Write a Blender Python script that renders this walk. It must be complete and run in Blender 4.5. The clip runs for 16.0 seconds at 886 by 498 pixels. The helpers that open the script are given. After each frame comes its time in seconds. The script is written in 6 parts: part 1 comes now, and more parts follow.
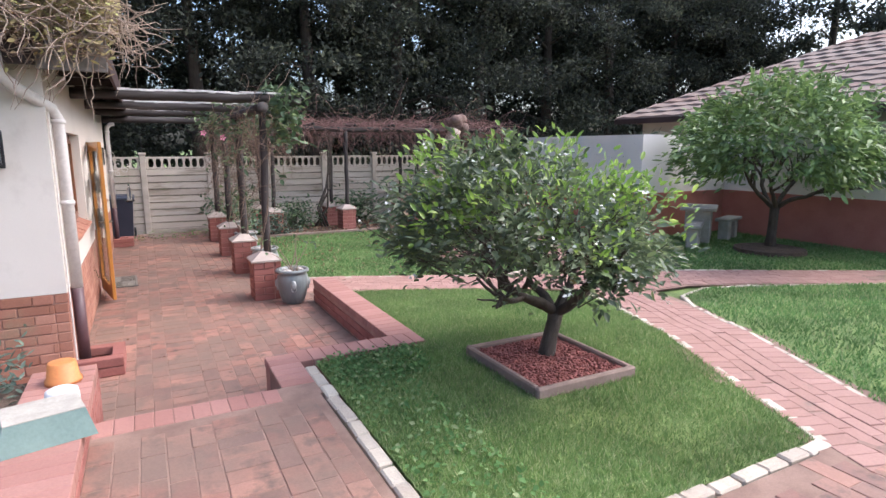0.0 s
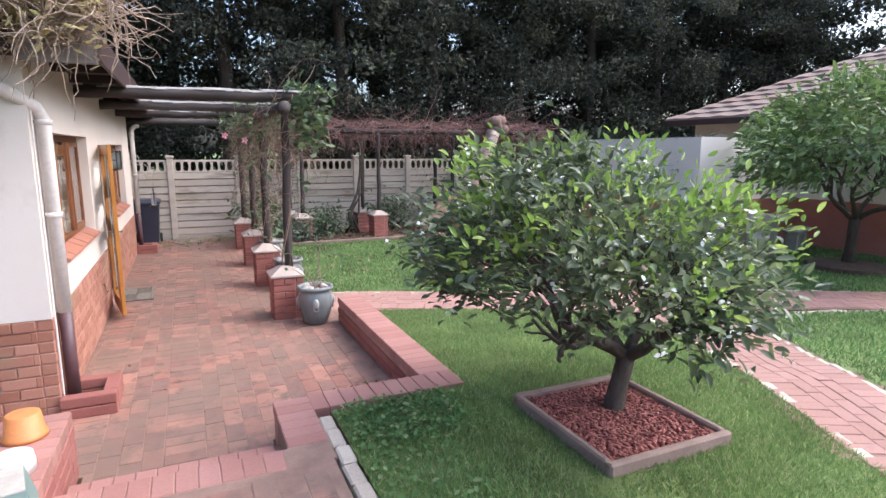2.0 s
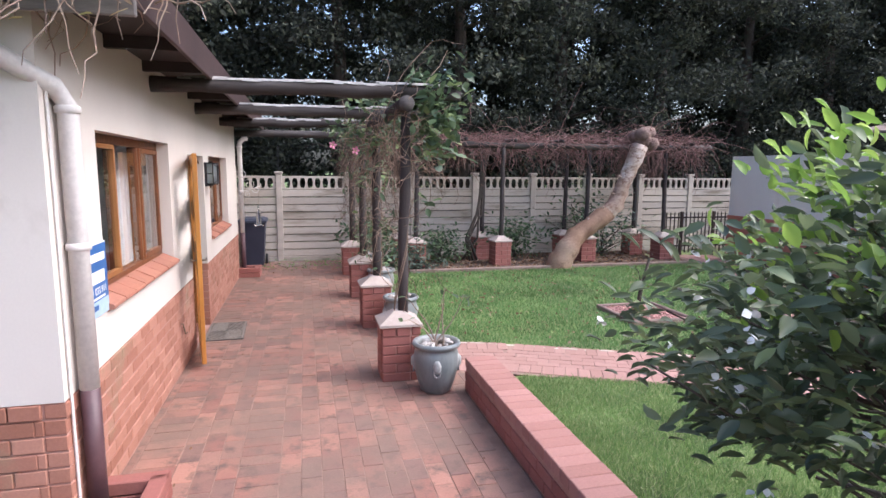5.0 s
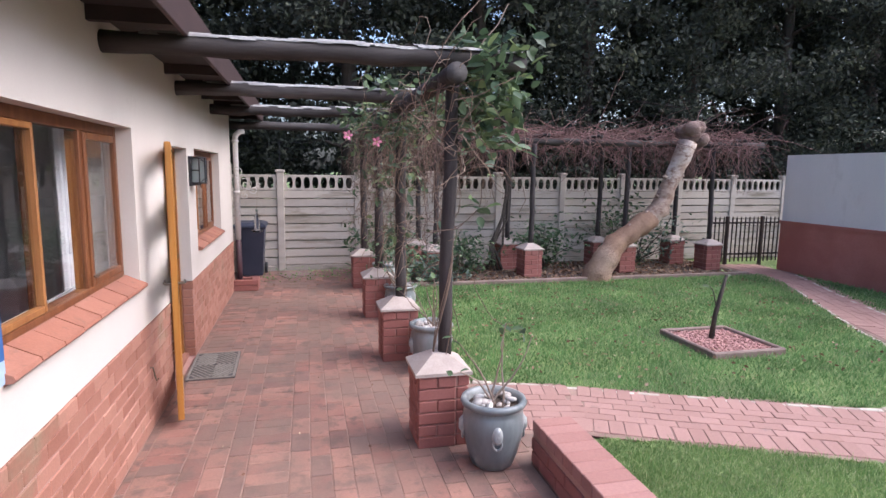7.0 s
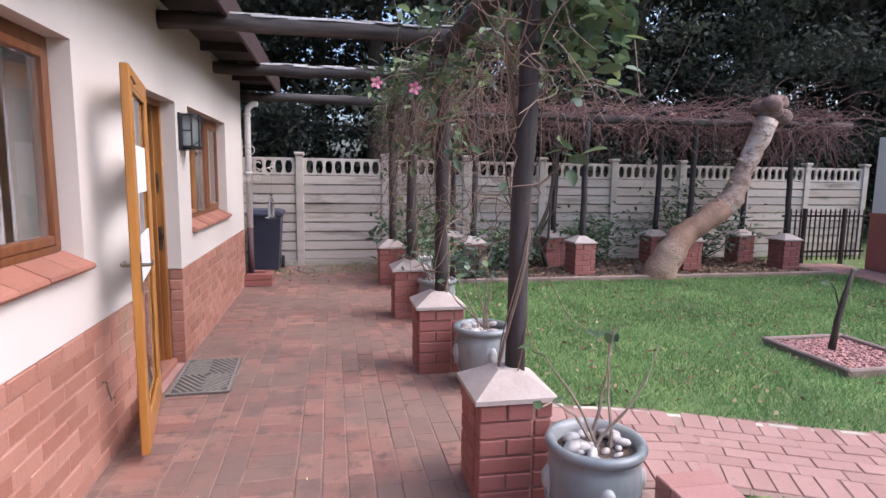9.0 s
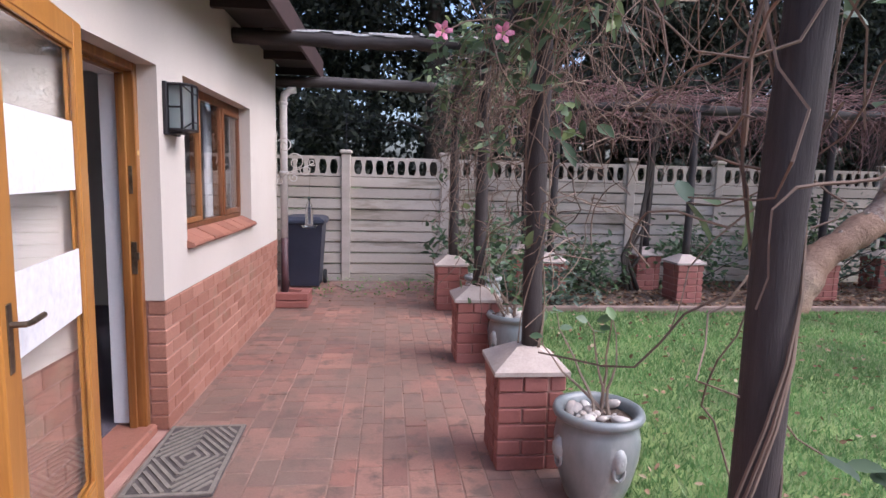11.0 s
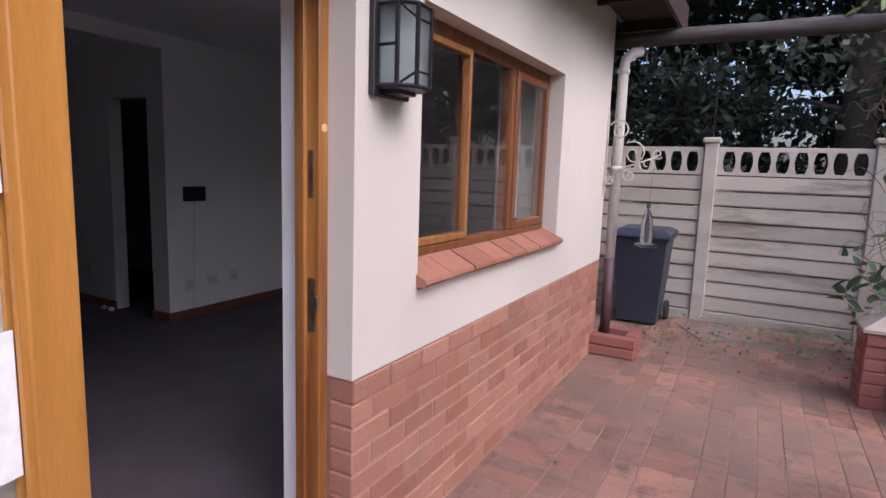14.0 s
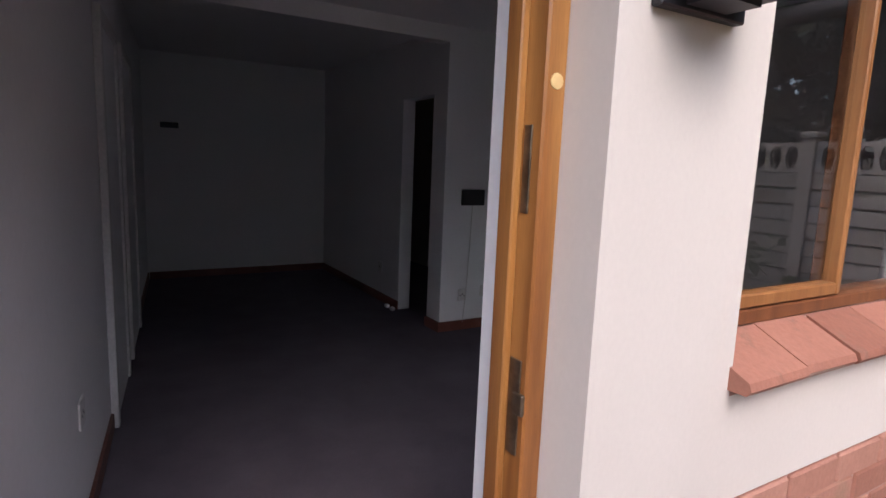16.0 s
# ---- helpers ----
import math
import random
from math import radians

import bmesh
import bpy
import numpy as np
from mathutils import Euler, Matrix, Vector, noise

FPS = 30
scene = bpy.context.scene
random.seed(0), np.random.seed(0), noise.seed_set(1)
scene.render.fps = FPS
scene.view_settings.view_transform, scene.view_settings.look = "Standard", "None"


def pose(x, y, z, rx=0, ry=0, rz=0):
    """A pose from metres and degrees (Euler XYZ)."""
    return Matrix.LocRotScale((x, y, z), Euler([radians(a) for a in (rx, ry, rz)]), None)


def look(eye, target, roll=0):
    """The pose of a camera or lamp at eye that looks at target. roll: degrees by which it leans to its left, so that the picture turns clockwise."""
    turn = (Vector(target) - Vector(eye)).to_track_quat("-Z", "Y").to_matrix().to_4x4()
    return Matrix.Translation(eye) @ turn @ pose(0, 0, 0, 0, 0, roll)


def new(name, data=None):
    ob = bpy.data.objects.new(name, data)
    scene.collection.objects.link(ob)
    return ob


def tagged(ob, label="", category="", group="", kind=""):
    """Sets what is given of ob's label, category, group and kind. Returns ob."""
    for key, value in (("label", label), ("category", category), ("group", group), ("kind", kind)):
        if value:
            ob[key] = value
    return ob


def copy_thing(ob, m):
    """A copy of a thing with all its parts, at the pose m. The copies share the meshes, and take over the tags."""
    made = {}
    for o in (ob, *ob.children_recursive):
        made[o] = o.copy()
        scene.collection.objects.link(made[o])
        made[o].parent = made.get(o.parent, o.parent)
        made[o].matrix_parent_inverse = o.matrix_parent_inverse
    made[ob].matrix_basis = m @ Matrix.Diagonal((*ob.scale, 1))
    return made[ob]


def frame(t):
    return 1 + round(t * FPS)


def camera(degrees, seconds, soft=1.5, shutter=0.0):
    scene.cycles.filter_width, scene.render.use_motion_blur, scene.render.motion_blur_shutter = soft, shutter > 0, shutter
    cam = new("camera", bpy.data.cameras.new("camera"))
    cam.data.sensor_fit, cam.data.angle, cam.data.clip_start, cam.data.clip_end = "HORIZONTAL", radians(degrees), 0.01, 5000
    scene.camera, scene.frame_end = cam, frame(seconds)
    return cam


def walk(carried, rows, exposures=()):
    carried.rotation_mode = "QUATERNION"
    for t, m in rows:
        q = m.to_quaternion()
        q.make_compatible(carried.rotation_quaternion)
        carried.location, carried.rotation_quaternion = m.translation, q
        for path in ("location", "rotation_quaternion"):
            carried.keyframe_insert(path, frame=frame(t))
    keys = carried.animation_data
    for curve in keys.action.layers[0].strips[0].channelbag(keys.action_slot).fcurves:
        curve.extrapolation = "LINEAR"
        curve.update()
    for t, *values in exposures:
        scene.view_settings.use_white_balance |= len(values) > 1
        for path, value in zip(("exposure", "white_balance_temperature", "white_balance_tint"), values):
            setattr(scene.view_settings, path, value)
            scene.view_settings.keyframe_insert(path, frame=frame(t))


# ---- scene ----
cam = camera(76.0, 16.0)
PATH = [
    (0, (-0.043, 0.911, 1.974), (0.870, 2.656, 1.624), 0.0),
    (0.5, (0.040, 1.097, 1.980), (0.951, 2.842, 1.626), 0.1),
    (1, (0.095, 1.274, 1.980), (0.999, 3.022, 1.627), 0.1),
    (1.5, (0.210, 1.482, 1.988), (1.076, 3.251, 1.637), -0.1),
    (2, (0.273, 1.672, 1.993), (1.081, 3.470, 1.651), 0.1),
    (2.5, (0.321, 1.925, 1.972), (1.057, 3.753, 1.631), -0.0),
    (3, (0.389, 2.169, 1.976), (1.066, 4.021, 1.643), -0.1),
    (3.5, (0.456, 2.506, 1.951), (1.089, 4.377, 1.636), -0.1),
    (4, (0.471, 2.843, 1.931), (1.009, 4.746, 1.638), 0.0),
    (4.2, (0.471, 2.960, 1.924), (0.973, 4.875, 1.635), 0.0),
    (6.3, (0.439, 4.369, 1.871), (0.898, 6.298, 1.607), 0.6),
    (6.5, (0.423, 4.487, 1.860), (0.889, 6.414, 1.594), 0.5),
    (7, (0.408, 4.856, 1.869), (0.874, 6.782, 1.599), 0.7),
    (7.5, (0.403, 5.107, 1.766), (0.849, 7.039, 1.500), 0.8),
    (8, (0.357, 5.393, 1.660), (0.789, 7.328, 1.396), 0.9),
    (8.2, (0.376, 5.508, 1.631), (0.795, 7.445, 1.362), 0.8),
    (10.5, (0.540, 7.180, 1.467), (0.824, 9.145, 1.231), 1.5),
    (11, (0.543, 7.513, 1.487), (0.740, 9.489, 1.244), 1.4),
    (11.5, (0.554, 7.852, 1.481), (0.616, 9.836, 1.236), 1.6),
    (12, (0.555, 8.185, 1.479), (0.428, 10.164, 1.224), 1.8),
    (12.5, (0.529, 8.512, 1.491), (0.240, 10.474, 1.230), 2.0),
    (13, (0.490, 8.778, 1.483), (0.038, 10.708, 1.218), 2.1),
    (13.5, (0.467, 9.084, 1.472), (-0.300, 10.912, 1.204), 2.0),
    (14, (0.411, 9.358, 1.476), (-0.544, 11.093, 1.195), 1.9),
    (14.5, (0.350, 9.605, 1.476), (-0.793, 11.221, 1.191), 2.0),
    (15, (0.302, 9.799, 1.476), (-1.075, 11.221, 1.186), 1.9),
    (15.5, (0.109, 10.0, 1.444), (-1.47, 11.192, 1.152), 2.1),
    (16, (-0.066, 10.122, 1.45), (-1.766, 11.132, 1.151), 2.3),
]
EXPOSURES = [(0.0, 1.42, 5700, 11), (3.0, 1.55, 5650, 12), (7.0, 1.34, 5500, 15), (11.5, 1.27, 5450, 18), (13.5, 1.13, 5500, 19), (14.5, 1.19, 5500, 16), (16.0, 1.30, 5550, 14)]
walk(cam, [(t, look(eye, target, roll)) for t, eye, target, roll in PATH], EXPOSURES)

# ---- world and light ----
world = bpy.data.worlds.new("overcast_sky")
scene.world = world
world.use_nodes = True
wn = world.node_tree
sky = wn.nodes.new("ShaderNodeTexSky")
sky.sky_type, sky.sun_disc = "NISHITA", False
sky.sun_elevation, sky.sun_rotation = radians(47), radians(109)
sky.air_density, sky.dust_density, sky.ozone_density = 1.0, 6.0, 1.0
wn.links.new(sky.outputs[0], wn.nodes["Background"].inputs[0])
wn.nodes["Background"].inputs[1].default_value = 0.15
sun = new("sun", bpy.data.lights.new("sun", "SUN"))
sun.data.energy, sun.data.angle, sun.data.color = 0.75, radians(90), (1.0, 0.98, 0.96)
sun.matrix_world = look((8.6, -3.0, 9.8), (0, 0, 0))
# sky light that enters the room through its window
inlet = new("window_daylight", bpy.data.lights.new("window_daylight", "AREA"))
inlet.data.shape, inlet.data.size, inlet.data.size_y, inlet.data.energy = "RECTANGLE", 1.5, 0.85, 0.3
inlet.data.color = (0.93, 0.95, 1.0)
inlet.matrix_world = look((-0.99, 12.02, 1.58), (-3.0, 12.02, 1.3))

# ---- materials ----
def mat_base(name, rough=0.8, metal=0.0, spec=None):
    m = bpy.data.materials.new(name)
    m.use_nodes = True
    b = m.node_tree.nodes["Principled BSDF"]
    b.inputs["Roughness"].default_value = rough
    b.inputs["Metallic"].default_value = metal
    if spec is not None:
        b.inputs["Specular IOR Level"].default_value = spec
    return m, m.node_tree.nodes, m.node_tree.links, b


def ramp(nodes, links, src, stops):
    r = nodes.new("ShaderNodeValToRGB")
    while len(r.color_ramp.elements) < len(stops):
        r.color_ramp.elements.new(0.5)
    for e, (p, c) in zip(r.color_ramp.elements, stops):
        e.position, e.color = p, (*c, 1)
    links.new(src, r.inputs[0])
    return r.outputs[0]


def coords(nodes, links, scale=(1, 1, 1), kind="Object"):
    tc, mp = nodes.new("ShaderNodeTexCoord"), nodes.new("ShaderNodeMapping")
    mp.inputs["Scale"].default_value = scale
    links.new(tc.outputs[kind], mp.inputs[0])
    return mp.outputs[0]


def world_pos(nodes, links, scale=(1, 1, 1)):
    ge, mp = nodes.new("ShaderNodeNewGeometry"), nodes.new("ShaderNodeMapping")
    mp.inputs["Scale"].default_value = scale
    links.new(ge.outputs["Position"], mp.inputs[0])
    return mp.outputs[0]


def noise_tex(nodes, links, vec, scale, detail=4, rough=0.55):
    n = nodes.new("ShaderNodeTexNoise")
    n.inputs["Scale"].default_value, n.inputs["Detail"].default_value, n.inputs["Roughness"].default_value = scale, detail, rough
    links.new(vec, n.inputs["Vector"])
    return n.outputs[0]


def mix(nodes, links, a, b, fac, mode="MIX"):
    m = nodes.new("ShaderNodeMix")
    m.data_type, m.blend_type = "RGBA", mode
    for sock, v in ((m.inputs[6], a), (m.inputs[7], b), (m.inputs[0], fac)):
        if isinstance(v, (int, float)):
            sock.default_value = v
        elif isinstance(v, tuple):
            sock.default_value = (*v, 1)
        else:
            links.new(v, sock)
    return m.outputs[2]


def bump(nodes, links, b, height, strength=0.3, dist=0.01):
    n = nodes.new("ShaderNodeBump")
    n.inputs["Strength"].default_value, n.inputs["Distance"].default_value = strength, dist
    links.new(height, n.inputs["Height"])
    links.new(n.outputs[0], b.inputs["Normal"])


def surface(name, c1, c2, scale=6.0, rough=0.8, c3=None, fine=60.0, strength=0.25, dist=0.004, stretch=(1, 1, 1), metal=0.0, vary=None, dirt=None, spec=None, grain_low=0.84, soil=None):
    """A worn surface: two tones at one scale, a third in patches, a fine grain in the relief. vary: 'object' or 'island' for piece by piece colour."""
    m, N, L, b = mat_base(name, rough, metal, spec)
    p = world_pos(N, L, stretch)
    big = noise_tex(N, L, p, scale, 5)
    col = ramp(N, L, big, [(0.32, c1), (0.68, c2)])
    if vary:
        if vary == "object":
            rnd = N.new("ShaderNodeObjectInfo").outputs["Random"]
        else:
            rnd = N.new("ShaderNodeNewGeometry").outputs["Random Per Island"]
        tone = ramp(N, L, rnd, [(0.0, c1), (0.45, c2), (0.8, c3 or c2), (1.0, c1)])
        col = mix(N, L, col, tone, 0.72)
    elif c3:
        patch = noise_tex(N, L, p, scale * 0.27, 3)
        f = ramp(N, L, patch, [(0.5, (0, 0, 0)), (0.66, (1, 1, 1))])
        col = mix(N, L, col, c3, f)
    if dirt:
        d = noise_tex(N, L, p, dirt[1], 6, 0.65)
        f = ramp(N, L, d, [(dirt[2], (0, 0, 0)), (min(dirt[2] + 0.16, 0.99), (1, 1, 1))])
        col = mix(N, L, col, dirt[0], f)
    if soil:
        d = noise_tex(N, L, p, soil[1], 4, 0.6)
        f = ramp(N, L, d, [(soil[2], (0, 0, 0)), (min(soil[2] + 0.22, 0.99), (soil[3],) * 3)])
        col = mix(N, L, col, soil[0], f)
    grain = noise_tex(N, L, p, fine, 4, 0.6)
    g = ramp(N, L, grain, [(0.3, (grain_low,) * 3), (0.7, (1.0, 1.0, 1.0))])
    col = mix(N, L, col, g, 1.0, "MULTIPLY")
    L.new(col, b.inputs["Base Color"])
    bump(N, L, b, grain, strength, dist)
    return m


plaster = surface("cream_plaster", (0.585, 0.525, 0.465), (0.63, 0.57, 0.51), 1.3, 0.9, fine=90, strength=0.12, dist=0.002, grain_low=0.965, stretch=(1, 1, 0.75), dirt=((0.51, 0.45, 0.395), 1.3, 0.62))
plaster_in = surface("interior_white_paint", (0.78, 0.77, 0.78), (0.81, 0.80, 0.81), 0.8, 0.85, fine=40, strength=0.1, grain_low=0.96)
joint_pale = surface("pale_sill_mortar", (0.40, 0.27, 0.21), (0.52, 0.38, 0.31), 9, 0.95, fine=90)
mortar = surface("mortar", (0.34, 0.175, 0.135), (0.43, 0.25, 0.20), 5, 0.95, fine=90, dirt=((0.50, 0.36, 0.30), 2.2, 0.60))
brick_m = surface("dado_brick", (0.31, 0.13, 0.085), (0.43, 0.215, 0.15), 4, 0.85, (0.25, 0.10, 0.06), 70, 0.4, 0.003, vary="object", dirt=((0.27, 0.175, 0.11), 2.2, 0.57))
pillar_brick = surface("pillar_brick", (0.27, 0.095, 0.075), (0.33, 0.13, 0.105), 5, 0.8, (0.27, 0.09, 0.07), 70, 0.4, 0.003, vary="object", dirt=((0.34, 0.20, 0.16), 3, 0.64))
white_wall = surface("white_wall_paint", (0.74, 0.70, 0.66), (0.80, 0.76, 0.72), 1.2, 0.9, fine=60, strength=0.2, grain_low=0.95, stretch=(1, 1, 0.4), dirt=((0.62, 0.57, 0.52), 1.4, 0.62))
far_brick = surface("far_painted_brick", (0.42, 0.155, 0.12), (0.48, 0.20, 0.155), 2.5, 0.85, (0.38, 0.14, 0.105), 60, 0.4, 0.004)
PAV = dict(rough=0.72, c3=(0.15, 0.098, 0.082), fine=75, strength=0.6, dist=0.003, dirt=((0.125, 0.08, 0.06), 6.5, 0.50), soil=((0.20, 0.13, 0.098), 1.2, 0.38, 0.85))
paver_m = surface("patio_paver", (0.225, 0.097, 0.073), (0.42, 0.212, 0.152), 4.0, vary="object", **PAV)
paver_join = surface("patio_paver_far", (0.225, 0.097, 0.073), (0.42, 0.212, 0.152), 4.0, vary="island", **PAV)
path_m = surface("path_paver", (0.31, 0.17, 0.135), (0.39, 0.225, 0.185), 3.0, vary="object", rough=0.85, c3=(0.32, 0.18, 0.145), dirt=((0.22, 0.15, 0.12), 4.0, 0.6), fine=75, strength=0.4, dist=0.003)
path_join = surface("path_paver_far", (0.31, 0.17, 0.135), (0.39, 0.225, 0.185), 3.0, vary="island", rough=0.85, c3=(0.32, 0.18, 0.145), dirt=((0.22, 0.15, 0.12), 4.0, 0.6), fine=75, strength=0.4, dist=0.003)
coping_m = surface("coping_brick_red", (0.33, 0.155, 0.125), (0.39, 0.20, 0.165), 3.0, vary="object", rough=0.8, c3=(0.30, 0.14, 0.11), dirt=((0.24, 0.14, 0.11), 3.0, 0.6), fine=75, strength=0.4, dist=0.003)
joint_m = surface("sandy_joint", (0.17, 0.10, 0.075), (0.33, 0.215, 0.165), 3, 0.95, fine=100)
kerb_m = surface("pale_kerb_stone", (0.48, 0.40, 0.315), (0.62, 0.54, 0.44), 8, 0.9, vary="object", c3=(0.36, 0.29, 0.235), fine=60, strength=0.6, dist=0.006)
cap_m = surface("cement_cap", (0.39, 0.315, 0.27), (0.48, 0.40, 0.35), 6, 0.9, fine=70, strength=0.5, dist=0.003, dirt=((0.36, 0.28, 0.24), 4, 0.62))
concrete = surface("precast_concrete", (0.45, 0.39, 0.325), (0.55, 0.485, 0.415), 2.2, 0.9, fine=60, strength=0.4, dist=0.004, stretch=(0.6, 1, 2.2), dirt=((0.25, 0.225, 0.18), 1.5, 0.62))
concrete_p = surface("precast_panel", (0.385, 0.325, 0.265), (0.52, 0.455, 0.385), 2.2, 0.9, c3=(0.40, 0.36, 0.32), fine=60, strength=0.4, dist=0.004, stretch=(0.5, 1, 3), vary="object", dirt=((0.20, 0.165, 0.12), 1.6, 0.54))
pole_m = surface("dark_creosote_pole", (0.030, 0.022, 0.020), (0.055, 0.042, 0.040), 14, 0.75, fine=90, strength=0.6, dist=0.004, stretch=(3, 3, 0.25))
beam_m = surface("weathered_log", (0.026, 0.020, 0.018), (0.05, 0.040, 0.037), 9, 0.85, c3=(0.10, 0.088, 0.082), fine=70, strength=0.7, dist=0.004, stretch=(0.3, 3, 3))
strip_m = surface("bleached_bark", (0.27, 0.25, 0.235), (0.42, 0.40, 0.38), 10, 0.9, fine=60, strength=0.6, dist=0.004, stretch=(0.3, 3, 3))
varnish = surface("varnished_wood", (0.36, 0.145, 0.025), (0.50, 0.235, 0.055), 3.2, 0.32, c3=(0.44, 0.19, 0.035), fine=45, strength=0.12, dist=0.002, stretch=(7, 7, 0.5))
jamb_wood = surface("varnished_jamb", (0.15, 0.052, 0.014), (0.32, 0.125, 0.03), 3.2, 0.30, c3=(0.46, 0.22, 0.06), fine=45, strength=0.12, dist=0.002, stretch=(7, 7, 0.5))
frame_wood = surface("stained_window_wood", (0.135, 0.045, 0.016), (0.225, 0.085, 0.03), 3.5, 0.4, fine=40, strength=0.15, dist=0.002, stretch=(6, 6, 0.6))
sash_wood = surface("golden_sash_wood", (0.24, 0.095, 0.028), (0.36, 0.16, 0.05), 3.5, 0.38, fine=40, strength=0.15, dist=0.002, stretch=(6, 6, 0.6))
fascia_m = surface("brown_fascia", (0.035, 0.019, 0.018), (0.055, 0.030, 0.028), 3, 0.6, fine=40)
# near-black, so the deep shade under the eaves sits in the colour
soffit_m = surface("eave_shade_dark", (0.020, 0.014, 0.012), (0.036, 0.026, 0.023), 4, 0.8, fine=40)
grey_board = surface("weathered_grey_board", (0.16, 0.145, 0.14), (0.24, 0.22, 0.21), 5, 0.85, fine=50, strength=0.5, stretch=(0.5, 3, 3))
roof_m = surface("roof_tile_red", (0.26, 0.12, 0.09), (0.33, 0.18, 0.14), 1.2, 0.85, fine=30, strength=0.5, dist=0.01)
roof_far_m = surface("roof_tile_lichen", (0.27, 0.205, 0.165), (0.34, 0.26, 0.215), 0.7, 0.9, c3=(0.29, 0.17, 0.13), vary="object", fine=20, strength=0.4, dist=0.01)
pipe_m = surface("white_downpipe", (0.62, 0.58, 0.55), (0.68, 0.64, 0.61), 3, 0.5, fine=40, strength=0.1)
pipe_dark = surface("maroon_downpipe", (0.075, 0.035, 0.04), (0.11, 0.055, 0.06), 4, 0.5, fine=40, strength=0.1)
sill_m = surface("red_sill_tile", (0.25, 0.098, 0.062), (0.37, 0.155, 0.10), 9, 0.6, c3=(0.38, 0.17, 0.115), vary="object", dirt=((0.22, 0.115, 0.08), 14.0, 0.58), fine=70, strength=0.4, dist=0.003)
metal_dark = surface("black_lantern_metal", (0.012, 0.011, 0.014), (0.022, 0.02, 0.025), 8, 0.5, fine=60, strength=0.15)
metal_worn = surface("worn_brass_steel", (0.13, 0.10, 0.07), (0.26, 0.21, 0.15), 20, 0.4, fine=80, metal=0.9, strength=0.3, dist=0.001)
gate_m = surface("dark_brown_gate_paint", (0.03, 0.018, 0.016), (0.05, 0.03, 0.026), 6, 0.5, fine=60)
iron_white = surface("cream_painted_iron", (0.50, 0.45, 0.40), (0.60, 0.55, 0.50), 9, 0.55, fine=60)
bin_m = surface("slate_blue_plastic", (0.032, 0.036, 0.058), (0.042, 0.047, 0.072), 3, 0.45, fine=50, strength=0.1)
rubber = surface("black_rubber", (0.015, 0.015, 0.016), (0.025, 0.025, 0.026), 5, 0.8)
glaze = surface("grey_blue_glaze", (0.135, 0.150, 0.152), (0.225, 0.240, 0.240), 5, 0.28, c3=(0.30, 0.295, 0.275), fine=35, strength=0.25, dist=0.003, stretch=(1, 1, 0.35), dirt=((0.38, 0.37, 0.34), 5.5, 0.58))
glaze_pale = surface("worn_pale_glaze", (0.27, 0.275, 0.265), (0.40, 0.40, 0.38), 9, 0.4, fine=35, strength=0.4, dist=0.003)
soil_m = surface("garden_soil", (0.07, 0.045, 0.032), (0.12, 0.08, 0.055), 12, 0.95, fine=70, strength=0.8, dist=0.02)
chip_m = surface("red_bark_chip", (0.19, 0.055, 0.045), (0.30, 0.105, 0.085), 20, 0.9, vary="island", c3=(0.13, 0.045, 0.04), fine=80, strength=0.5)
chip_pink = surface("pink_stone_chip", (0.40, 0.20, 0.17), (0.50, 0.28, 0.24), 20, 0.9, vary="island", c3=(0.34, 0.16, 0.14), fine=80, strength=0.5)
pebble_m = surface("white_pebble", (0.34, 0.30, 0.265), (0.58, 0.54, 0.50), 9, 0.7, vary="object", c3=(0.45, 0.36, 0.30), fine=60)
bed_edge = surface("cement_bed_edge", (0.20, 0.135, 0.11), (0.28, 0.20, 0.165), 5, 0.9, fine=60, strength=0.5)
bark_m = surface("dark_bark", (0.05, 0.038, 0.03), (0.09, 0.07, 0.055), 12, 0.9, fine=60, strength=0.9, dist=0.01, stretch=(2, 2, 0.5))
stump_m = surface("bare_peeled_trunk", (0.24, 0.16, 0.115), (0.43, 0.315, 0.245), 5.0, 0.8, c3=(0.58, 0.49, 0.42), dirt=((0.19, 0.105, 0.07), 7.0, 0.48), fine=25, strength=1.0, dist=0.02, stretch=(1, 1, 1.6))
stump_low = surface("rough_brown_trunk", (0.19, 0.105, 0.065), (0.33, 0.205, 0.135), 4.0, 0.85, c3=(0.40, 0.28, 0.20), dirt=((0.12, 0.065, 0.04), 5.0, 0.56), fine=25, strength=1.0, dist=0.02)
knob_m = surface("cut_stump_bark", (0.16, 0.10, 0.085), (0.25, 0.17, 0.14), 9, 0.95, fine=30, strength=1.0, dist=0.02)
twig_m = surface("dry_vine_twig", (0.135, 0.07, 0.062), (0.24, 0.135, 0.115), 4, 0.9, vary="island", c3=(0.18, 0.10, 0.088), fine=30)
twig_pale = surface("pale_dry_twig", (0.26, 0.19, 0.14), (0.36, 0.28, 0.22), 4, 0.9, vary="island", c3=(0.20, 0.13, 0.10), fine=30)
twig_brown = surface("brown_creeper_twig", (0.11, 0.07, 0.05), (0.22, 0.15, 0.11), 4, 0.9, vary="island", c3=(0.30, 0.22, 0.16), fine=30)
carpet_m = surface("dark_purple_carpet", (0.085, 0.068, 0.088), (0.11, 0.09, 0.112), 4, 1.0, fine=160, strength=0.6, dist=0.004)
skirt_m = surface("red_brown_skirting", (0.13, 0.045, 0.03), (0.17, 0.06, 0.04), 4, 0.5, fine=40)
mat_m = surface("woven_doormat", (0.20, 0.17, 0.14), (0.26, 0.225, 0.185), 20, 1.0, fine=140, strength=0.8, dist=0.006)
